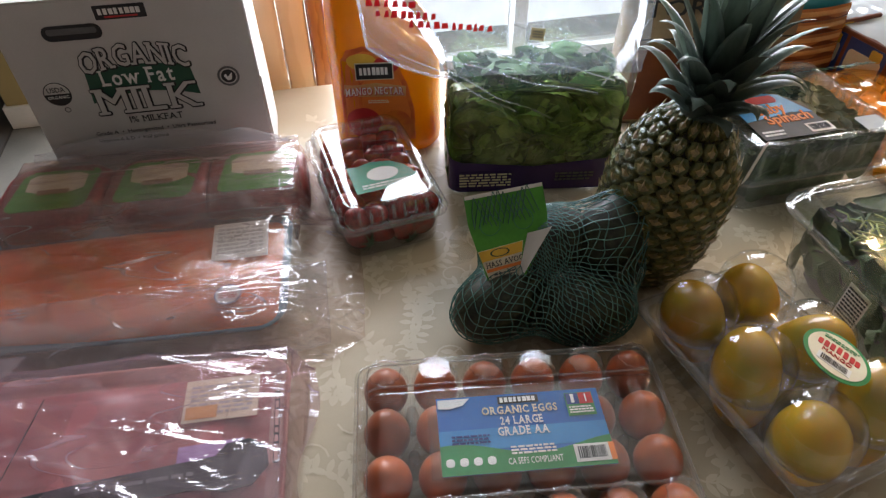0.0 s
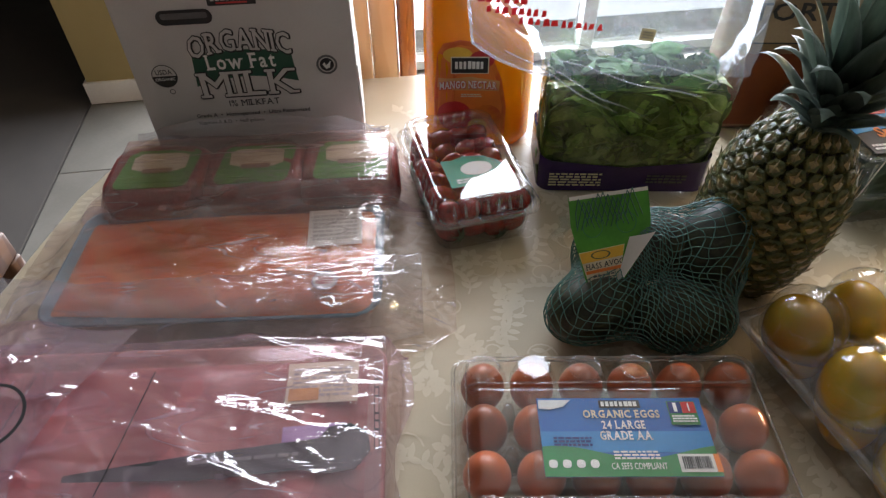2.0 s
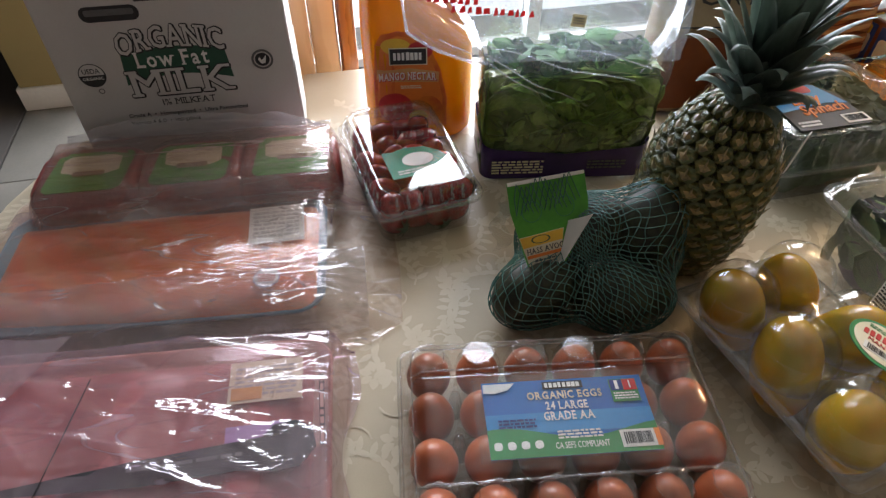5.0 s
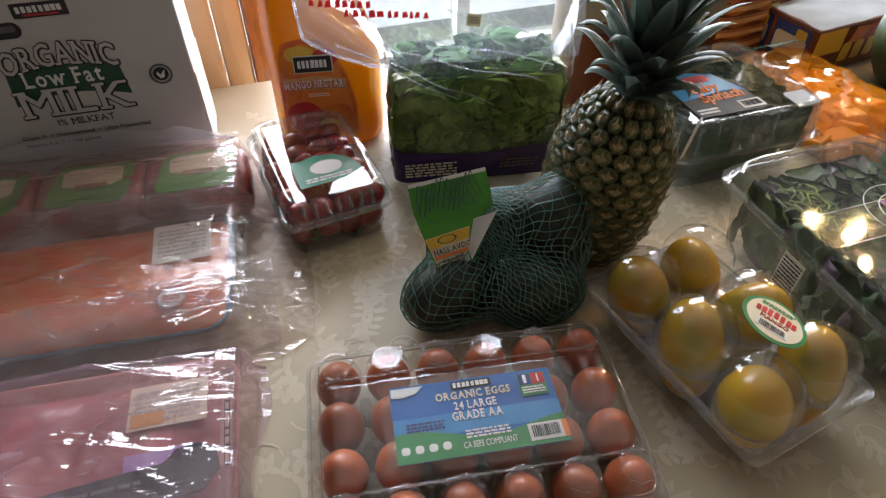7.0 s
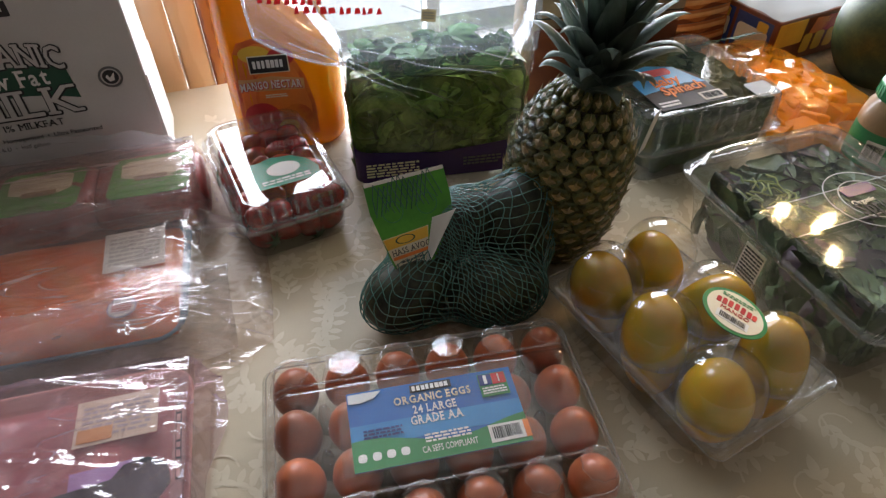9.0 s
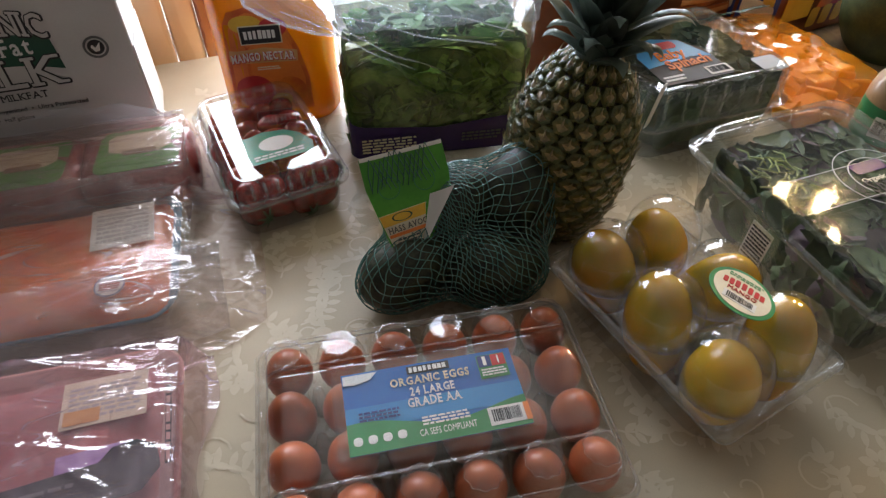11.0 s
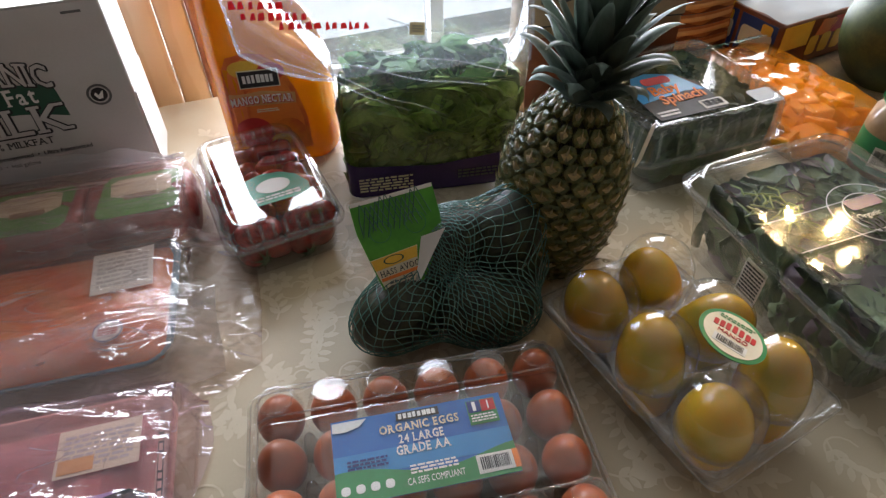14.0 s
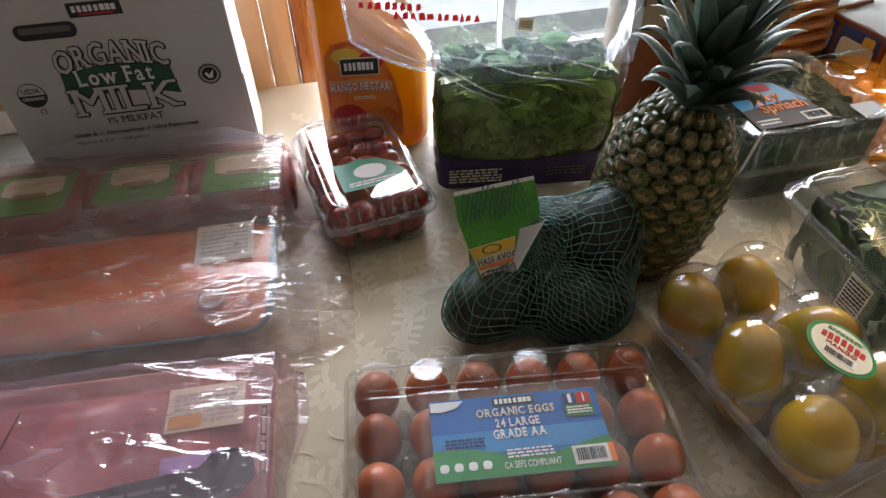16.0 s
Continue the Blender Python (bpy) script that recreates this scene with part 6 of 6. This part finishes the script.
def salmon_pack():
    m = Matrix.Translation((-0.370, 0.596, T)) @ Matrix.Rotation(radians(9), 4, "Z")
    ob = thing("salmon_pack", m, "orange salmon fillet on a blue tray in a plastic bag", "fish pack")
    tray(ob, 0.395, 0.20, 0.026, BLUE_TRAY)
    def flesh(u, v):
        x, y = (u - 0.5) * 0.372, (v - 0.5) * 0.178
        e = (1 - abs(2 * u - 1) ** 8) * (1 - abs(2 * v - 1) ** 5)
        taper = 1 - 0.12 * max(0, -(2 * u - 1))
        return Vector((x, y * taper, 0.019 + 0.011 * e ** 0.6 + 0.0012 * noise.noise(Vector((x * 30, y * 30, 1)))))
    part("fillet", sheet(40, 20, flesh), SALMON, ob, "raw orange salmon flesh")
    part("wrap", sheet(40, 20, lambda u, v: Vector(((u - 0.5) * 0.385, (v - 0.5) * 0.19, 0.0285 + 0.0038 * (1 - abs(2 * u - 1) ** 6) * (1 - abs(2 * v - 1) ** 4)))), WRAP, ob, "tight clear wrap")
    lab = bar("price_label", 0.068, 0.066, PAPER, ob, pose(0.135, 0.043, 0.0335, 1, 0, 3))
    small_print(lab, 0.056, 0.05, 7, FAINT_INK, pose(0, 0, 0.0006), 17)
    seal = part("round_seal", outline(disc(0.0155, 32), 0.0005), PAPER, ob, "round white sticker with a dark rim", smooth=False, m=pose(0.130, -0.050, 0.0338))
    part("seal_rim", ring(0.0142, 0.0152, 0.0004, 32), NAVY_INK, seal, smooth=False, m=pose(0, 0, 0.0005))
    small_print(seal, 0.02, 0.013, 4, RED_INK, pose(0, 0, 0.0006), 18)
    part("bag", drape(0.395, 0.20, 0.034, (0.06, 0.085, 0.055, 0.035), 3, (
        (26, (-0.22, 0.21, -0.11, 0.11), 6, 14, (0.06, 0.22), (0.0025, 0.006), (0.002, 0.006)),
        (16, (-0.22, 0.22, -0.11, -0.03), 9, 9, (0.12, 0.34), (0.003, 0.008), (0.003, 0.008)),
        (22, (0.12, 0.27, -0.11, 0.11), -35, 45, (0.03, 0.10), (0.002, 0.005), (0.002, 0.006)),
        (90, (-0.2, 0.24, -0.10, 0.10), 20, 50, (0.012, 0.04), (0.0015, 0.003), (0.0012, 0.0035)))), BAG_FILM, ob, "thin crumpled clear produce bag")
    def fold_f(u, v):
        # a loose fold of the bag lying along the front edge and settling on the table
        x = -0.255 + 0.50 * u
        top = -0.030 - 0.022 * math.sin(3.0 * u + 0.6) + 0.010 * noise.noise(Vector((x * 9, 1, 2)))
        y = top - (0.105 + 0.018 * math.sin(4 * u)) * v
        drop = 0.044 * (1 - max(0, v - 0.35) / 0.65) ** 1.4 if v > 0.35 else 0.044
        ripple = 0.007 * noise.noise(Vector((x * 11 + v * 3, v * 5, 5))) + 0.006 * max(0, 1 - abs(noise.noise(Vector((x * 8 - v * 4, v * 3 + x * 10, 8)))) * 3)
        return Vector((x, y, max(0.003, drop + ripple + 0.006 * math.sin(math.pi * v))))
    part("bag_fold", sheet(90, 16, fold_f), FOLD_FILM, ob, "loose fold of the bag")
    us, vs = np.meshgrid(np.linspace(0, 1, 120), np.linspace(0, 1, 22))
    xs, ys = -0.10 + 0.29 * us, 0.080 + 0.030 * vs + 0.004 * np.sin(20 * us)
    zs = 0.036 + 0.024 * vs * np.sin(np.pi * np.clip(us * 0.96 + 0.02, 0, 1)) ** 0.5 + 0.003 * np.sin(31 * us + 2)
    add_folds(xs, ys, zs, random.Random(6), 30, (-0.10, 0.19, 0.08, 0.11), 60, 40, (0.02, 0.06), (0.002, 0.004), (0.001, 0.004))
    part("bag_back", net_of(xs, ys, zs), FOLD_FILM, ob, "loose back of the bag standing up")
    return ob


salmon_pack()


def pork_pack():
    m = Matrix.Translation((-0.345, 0.352, T)) @ Matrix.Rotation(radians(9), 4, "Z")
    ob = thing("pork_pack", m, "pink meat on a foam tray in a pink printed bag", "meat pack")
    tray(ob, 0.44, 0.215, 0.026, PINK_TRAY)
    def flesh(u, v):
        x, y = (u - 0.5) * 0.40, (v - 0.5) * 0.18
        e = (1 - abs(2 * u - 1) ** 10) * (1 - abs(2 * v - 1) ** 6)
        lump = 0.004 * math.sin(x * 50 + 0.6) + 0.002 * noise.noise(Vector((x * 20, y * 30, 1)))
        return Vector((x, y, 0.018 + (0.013 + lump) * e ** 0.5))
    part("meat", sheet(60, 24, flesh), PORK, ob, "raw pink meat")
    part("wrap", sheet(40, 20, lambda u, v: Vector(((u - 0.5) * 0.43, (v - 0.5) * 0.205, 0.0285 + 0.006 * (1 - abs(2 * u - 1) ** 6) * (1 - abs(2 * v - 1) ** 4)))), WRAP, ob, "tight clear wrap")
    lab = bar("price_label", 0.072, 0.048, CREAM_INK, ob, pose(0.155, 0.052, 0.0362, 0, 0, 1))
    small_print(lab, 0.06, 0.036, 7, FAINT_INK, pose(0, 0, 0.0006), 19)
    bar("orange_patch", 0.03, 0.014, PANCAKE_EDGE, lab, pose(-0.018, -0.014, 0.0006))
    lilac = paint("lilac_strip", (0.42, 0.28, 0.52), (0.36, 0.22, 0.46), 0.4, 20, 200, 0.0)
    bar("lilac_strip", 0.06, 0.016, lilac, ob, pose(0.152, -0.004, 0.0362, 0, 0, 3))
    # broad black printed stripe with a round end
    pts = [(-0.09, -0.012), (0.03, -0.022), (0.12, -0.021), (0.15, -0.027), (0.172, -0.025), (0.187, -0.008), (0.184, 0.012), (0.168, 0.022), (0.148, 0.020), (0.138, 0.009), (0.02, 0.003), (-0.09, -0.006)]
    stripe = part("black_print", outline(pts, 0.0006), BLACK, ob, "black printed stripe on the bag", smooth=False, m=pose(0.02, -0.028, 0.0385, 0, 0, 3))
    small_print(stripe, 0.10, 0.006, 1, GREY_INK, pose(0.07, -0.005, 0.0008), 20)
    for x, a in ((-0.035, 82), (-0.155, 60)):
        part("print_line", tube([(x, -0.06, 0.040), (x + 0.01, 0.0, 0.042), (x + 0.018, 0.07, 0.040)], 0.0006, 4), BLACK, ob)
    arc = part("printed_arc", ring(0.030, 0.033, 0.0006, 40), BLACK, ob, smooth=False, m=pose(-0.135, 0.000, 0.080, 6, 4, 0))
    bm = bmesh.new()
    for i, h in enumerate((0.011, 0.012, 0.011, 0.012)):
        join(bm, outline(rounded(0.0055, h, 0.0012, 2), 0.0005), Matrix.Translation((0.0085 * (i - 1.5), 0, 0)))
    part("print_bars", bm, BLACK, arc, smooth=False, m=pose(0, 0, 0.0004, 0, 0, -80))
    rim = bar("rim_print", 0.09, 0.005, BLACK, ob, pose(0.211, 0.02, 0.0375, 0, 0, 92))
    small_print(rim, 0.085, 0.006, 1, PINK_TRAY, pose(0, 0, 0.0006), 22)
    part("bag", drape(0.44, 0.215, 0.036, (0.03, 0.022, 0.03, 0.026), 8, (
        (30, (-0.22, 0.2, -0.10, 0.10), -10, 12, (0.08, 0.26), (0.0025, 0.006), (0.002, 0.006)),
        (90, (-0.05, 0.2, -0.02, 0.10), 25, 50, (0.012, 0.05), (0.0015, 0.003), (0.0008, 0.0025)),
        (40, (-0.22, 0.2, -0.10, 0.02), 5, 30, (0.03, 0.09), (0.002, 0.004), (0.001, 0.0035))), inner=0.98), PINK_FILM, ob, "thin crumpled pink-tinted bag")
    us, vs = np.meshgrid(np.linspace(0, 1, 76), np.linspace(0, 1, 92))
    xs = -0.245 + 0.185 * us * (1 - 0.25 * np.sin(3 * vs + 0.4))
    ys = -0.115 + 0.235 * vs + 0.006 * np.sin(9 * us + 4 * vs)
    zs = 0.046 + 0.016 * np.sin(np.pi * us)
    rng = random.Random(14)
    add_folds(xs, ys, zs, rng, 12, (-0.24, -0.07, -0.10, 0.11), 62, 16, (0.10, 0.24), (0.006, 0.012), (0.006, 0.015))
    add_folds(xs, ys, zs, rng, 40, (-0.24, -0.06, -0.10, 0.11), 40, 40, (0.02, 0.08), (0.002, 0.004), (0.002, 0.005))
    part("bag_mouth", net_of(xs, ys, np.maximum(zs, 0.043)), PINK_FOLD, ob, "gathered loose mouth of the bag")
    return ob


pork_pack()


def beef_pack():
    m = Matrix.Translation((-0.378, 0.752, T)) @ Matrix.Rotation(radians(11), 4, "Z")
    ob = thing("ground_beef_pack", m, "three vacuum packs of ground beef in a clear bag", "meat pack")
    for i in range(3):
        rings = []
        for z, k in ((0.001, 0.80), (0.010, 0.96), (0.026, 1.0), (0.040, 0.97), (0.050, 0.88), (0.056, 0.74), (0.057, 0.6)):
            rings.append((z, 0.139 * (0.5 + 0.5 * k), 0.130 * k, 0.034))
        pack = part("beef_brick", loft(rings, 6, wobble=0.004, seed=i * 3.0), BEEF, ob, "dark red ground beef brick", m=pose((i - 1) * 0.132, 0, 0))
        lab = part("label", outline([(x + 0.10 * y, y) for x, y in rounded(0.098, 0.084, 0.012, 4)], 0.0006), LIME_CARD, pack, "green and cream picture label", smooth=False, m=pose(0.004, -0.004, 0.0576))
        part("cream_field", outline([(-0.036, 0.0), (-0.02, -0.006), (0.0, -0.002), (0.022, -0.008), (0.037, 0.0), (0.037, 0.028), (0.025, 0.034), (-0.028, 0.034), (-0.037, 0.026)], 0.0004), CREAM_INK, lab, smooth=False, m=pose(0, 0, 0.0007))
        part("lime_field", outline([(-0.038, -0.03), (0.034, -0.032), (0.038, -0.016), (0.0, -0.014), (-0.038, -0.018)], 0.0004), LIME_CARD, lab, smooth=False, m=pose(0, 0, 0.0007))
        bar("brown_print", 0.04, 0.010, KRAFT, lab, pose(0, -0.006, 0.0012), r=0.003)
        part("pack_skin", loft([(0.002, 0.128, 0.124, 0.034), (0.036, 0.131, 0.125, 0.034), (0.052, 0.124, 0.118, 0.034), (0.0600, 0.108, 0.102, 0.03)], 6, False, True, 0.002, i), WRAP, pack, "clear vacuum skin")
    part("bag", drape(0.405, 0.130, 0.058, (0.03, 0.034, 0.026, 0.03), 5, (
        (46, (-0.1, 0.22, -0.07, 0.07), 12, 7, (0.10, 0.26), (0.0015, 0.003), (0.0006, 0.0016)),
        (26, (0.08, 0.22, -0.07, 0.06), 28, 14, (0.06, 0.16), (0.0015, 0.003), (0.001, 0.0026))), step=0.0021, inner=0.90, slump=1.6), BEEF_FILM, ob, "thin stretched clear produce bag")
    def back_fold(u, v):
        x = -0.17 + 0.36 * u
        return Vector((x, 0.055 + 0.012 * v + 0.010 * noise.noise(Vector((x * 12, v, 1))), 0.062 + 0.028 * v * math.sin(math.pi * min(1, u * 1.05 + 0.02)) ** 0.6 + 0.006 * noise.noise(Vector((x * 30, v * 4, 7)))))
    part("bag_fold", sheet(60, 10, back_fold), FOLD_FILM, ob, "bag standing up behind the packs")
    return ob


beef_pack()


# ---- the far right of the table ----
def squash_bag():
    m = Matrix.Translation((0.715, 0.965, T)) @ Matrix.Rotation(radians(17), 4, "Z")
    ob = thing("squash_bag", m, "clear bag of orange cubed butternut squash", "bag of squash")
    rnd = random.Random(12)
    cube = None
    for _ in range(70):
        x, y = rnd.uniform(-0.078, 0.078), rnd.uniform(-0.13, 0.11)
        top = 0.062 * (1 - (x / 0.1) ** 4) * (1 - (abs(y + 0.015) / 0.16) ** 3)
        k = rnd.uniform(0.8, 1.0)
        p = pose(x, y, 0.003 + max(0.0, (top - 0.043)) * rnd.random() ** 0.4, rnd.uniform(-25, 25), rnd.uniform(-25, 25), rnd.uniform(0, 90)) @ Matrix.Diagonal((k, k * rnd.uniform(0.8, 1.2), k * 0.9, 1))
        o = part("squash_cube", box(0.036, 0.038, 0.032, 0.005) if cube is None else cube, SQUASH, ob, smooth=False, m=p)
        cube = o.data
    skin = film("squash_bag_film", (1.0, 0.92, 0.80), 0.40, (0.84, 0.36, 0.012), 0.06, 0.25, 14, 0.06, 0.003)
    def top_f(u, v):
        x, y = (u - 0.5) * 0.195, -0.155 + 0.33 * v
        k = (1 - abs(2 * u - 1) ** 4) * (1 - abs(2 * v - 1) ** 5)
        return Vector((x * (1 - 0.1 * max(0, v - 0.85) / 0.15), y, 0.002 + 0.068 * k ** 0.7 * (1 - 0.25 * v) + 0.006 * noise.noise(Vector((x * 30, y * 30, 2)))))
    bag = part("bag_film", sheet(44, 66, top_f), skin, ob)
    words("lettering", "Organic", 0.034, GREEN_INK, bag, pose(-0.01, 0.122, 0.064, -22, 0, 0), 0.115, 0.0003, 0, 1, 0, 0.0005)
    return ob


squash_bag()


def canned_meat_case(name, m, w, d, h, front):
    ob = thing(name, m, "shrink-wrapped case of canned meat, blue and yellow", "case of cans")
    part("case_tray", box(w, d, h * 0.96, 0.004, w / 2, d / 2, 0), SYRUP, ob, smooth=False)
    part("yellow_panel", box(w * 0.30, 0.001, h * 0.5, 0.0005, w * 0.15, -0.0008, h * 0.42), YELLOW_INK, ob, smooth=False)
    part("brown_panel", box(w * 0.62, 0.001, h * 0.55, 0.0005, w * 0.64, -0.0008, 0.003), SYRUP, ob, smooth=False)
    for x, c in ((0.5, RED_INK), (0.36, ORANGE_INK)):
        part("print_patch", outline([(0, 0), (w * 0.16, 0), (w * 0.22, h * 0.3), (w * 0.04, h * 0.34)], 0.0006), c, ob, smooth=False, m=upright(w * x, -0.0012, h * 0.55))
    if front:
        bm = bmesh.new()
        for i in range(4):
            join(bm, outline(rounded(w * 0.10, h * 0.40, 0.006, 3), 0.0006), Matrix.Translation((w * 0.135 * i, 0, 0)))
        part("yellow_brand_shape", bm, YELLOW_INK, ob, smooth=False, m=upright(w * 0.36, -0.0022, h * 0.38))
    for k in range(2):
        lab = bar("side_label", d * 0.42, h * 0.8, NAVY_INK, ob, pose(-0.0008, d * (0.27 + 0.46 * k), h * 0.48, 90, 0, -90))
        bar("dish_print", d * 0.36, h * 0.42, CREAM_INK, lab, pose(0, -h * 0.02, 0.0005), r=0.008)
        bar("yellow_print", d * 0.12, h * 0.2, YELLOW_INK, lab, pose(d * 0.1, h * 0.26, 0.0005), r=0.004)
    pale = film("shrink_top_film", (0.9, 0.95, 1.0), 0.85, (0.66, 0.74, 0.78), 0.12, 0.6, 20)
    part("shrink_wrap", sheet(20, 20, lambda u, v: Vector((w * u, d * v, h + 0.003 * noise.noise(Vector((u * 6, v * 6, 2)))))), pale, ob, "pale glossy shrink wrap")
    return ob


canned_meat_case("canned_meat_case", Matrix.Translation((0.752, 1.080, T)) @ Matrix.Rotation(radians(22), 4, "Z"), 0.235, 0.19, 0.088, True)
canned_meat_case("canned_meat_case", Matrix.Translation((0.70, 1.185, T)) @ Matrix.Rotation(radians(22), 4, "Z"), 0.10, 0.11, 0.098, False)


def pancake_bag():
    m = Matrix.Translation((0.615, 1.205, T)) @ Matrix.Rotation(radians(10), 4, "Z")
    ob = thing("pancake_mix_bag", m, "teal bag of pancake mix with a pancake stack picture", "bag")
    body = part("bag_body", loft([(0.0, 0.165, 0.07, 0.02), (0.01, 0.18, 0.08, 0.025), (0.10, 0.186, 0.084, 0.03), (0.20, 0.186, 0.07, 0.025), (0.27, 0.186, 0.03, 0.012), (0.30, 0.186, 0.008, 0.003)], 6, wobble=0.003), TEAL_BAG, ob)
    for i in range(5):
        z = 0.008 + 0.024 * i
        def cake(u, v, z=z, i=i):
            x = (u - 0.5) * (0.168 - 0.004 * i)
            return Vector((x, -0.0435 - 0.004 * (1 - (2 * u - 1) ** 2) - 0.003 * math.sin(math.pi * v), z + 0.023 * v - 0.006 * (2 * u - 1) ** 2 * -1))
        c = part("pancake_print", sheet(18, 5, cake), PANCAKE if i % 2 else PANCAKE, body)
        part("pancake_edge_print", sheet(18, 2, lambda u, v, z=z, i=i: Vector(((u - 0.5) * (0.160 - 0.004 * i), -0.0475 - 0.0035 * (1 - (2 * u - 1) ** 2) - 0.0015 * math.sin(math.pi * v), z + 0.010 + 0.009 * v + 0.006 * (2 * u - 1) ** 2))), PANCAKE_EDGE, c)
        part("syrup_print", sheet(18, 2, lambda u, v, z=z, i=i: Vector(((u - 0.5) * (0.164 - 0.004 * i), -0.0485 - 0.0038 * (1 - (2 * u - 1) ** 2), z + 0.002 + (0.005 + 0.004 * math.sin(u * 15 + i)) * v + 0.006 * (2 * u - 1) ** 2))), SYRUP, c)
    return ob


pancake_bag()


def tortilla_bag():
    m = Matrix.Translation((0.405, 1.035, T)) @ Matrix.Rotation(radians(5), 4, "Z")
    ob = thing("tortilla_chip_bag", m, "brown paper bag of tortilla chips behind the pineapple", "bag")
    part("bag_body", loft([(0.0, 0.235, 0.06, 0.02), (0.01, 0.255, 0.075, 0.025), (0.12, 0.265, 0.08, 0.03), (0.22, 0.27, 0.05, 0.02), (0.29, 0.27, 0.012, 0.005)], 6, wobble=0.004), KRAFT, ob)
    bar("tan_panel", 0.235, 0.060, TAN_PRINT, ob, pose(0.0, -0.0435, 0.185, 80, 0, 0), r=0.003)
    words("lettering", "TORTILLA", 0.034, BLACK, ob, pose(-0.015, -0.0465, 0.198, 80, 0, 0), 0.205, 0.0004, 0, 1, 0, 0.0004)
    strip_ = bar("dark_strip", 0.235, 0.016, BLACK, ob, pose(0.0, -0.0452, 0.160, 84, 0, 0))
    small_print(strip_, 0.15, 0.006, 1, CREAM_INK, pose(0, 0, 0.0006), 25)
    bar("brown_panel", 0.235, 0.12, SYRUP, ob, pose(0, -0.0425, 0.075, 90, 0, 0), r=0.006)
    return ob


tortilla_bag()


def jar():
    ob = thing("spread_jar", Matrix.Translation((0.776, 0.792, T)), "plastic jar of tan spread with a green lid", "jar")
    part("jar_body", lathe([(0.036, 0.0005), (0.042, 0.005), (0.0435, 0.03), (0.0435, 0.075), (0.041, 0.092), (0.034, 0.104), (0.032, 0.108)], 32), JAR_FILL, ob)
    lid = part("screw_lid", lathe([(0.0365, 0.106), (0.0372, 0.108), (0.0372, 0.126), (0.035, 0.1285), (0.0, 0.129)], 48, False), GREEN_LID, ob, "ribbed green screw lid")
    for k in range(36):
        a = 2 * math.pi * k / 36
        part("lid_rib", tube([(0.0374 * math.cos(a), 0.0374 * math.sin(a), 0.108), (0.0374 * math.cos(a), 0.0374 * math.sin(a), 0.125)], 0.0007, 4), GREEN_LID, lid)
    lab = part("label", sheet(20, 2, lambda u, v: Vector((0.0442 * math.cos(radians(150 + 170 * u)), 0.0442 * math.sin(radians(150 + 170 * u)), 0.014 + 0.052 * v))), GREEN_LID, ob, "green wrap label")
    c = radians(222)
    barcode(lab, 0.026, 0.030, pose(0.0452 * math.cos(c), 0.0452 * math.sin(c), 0.040, 90, 0, 222 + 90))
    return ob


jar()
melon = thing("papaya", Matrix.Translation((0.935, 1.035, T + 0.095)) @ pose(0, 0, 0, 8, 0, 0), "large dark green papaya", "papaya")
part("fruit", ball(0.098, 0.095, 0.115, u=28, v=20, shape=lambda c: 1 - 0.12 * max(0, c.z) ** 1.5), MELON, melon)
part("stem_end", lathe([(0.006, 0.11), (0.008, 0.118), (0.004, 0.121)], 10), STEM, melon)
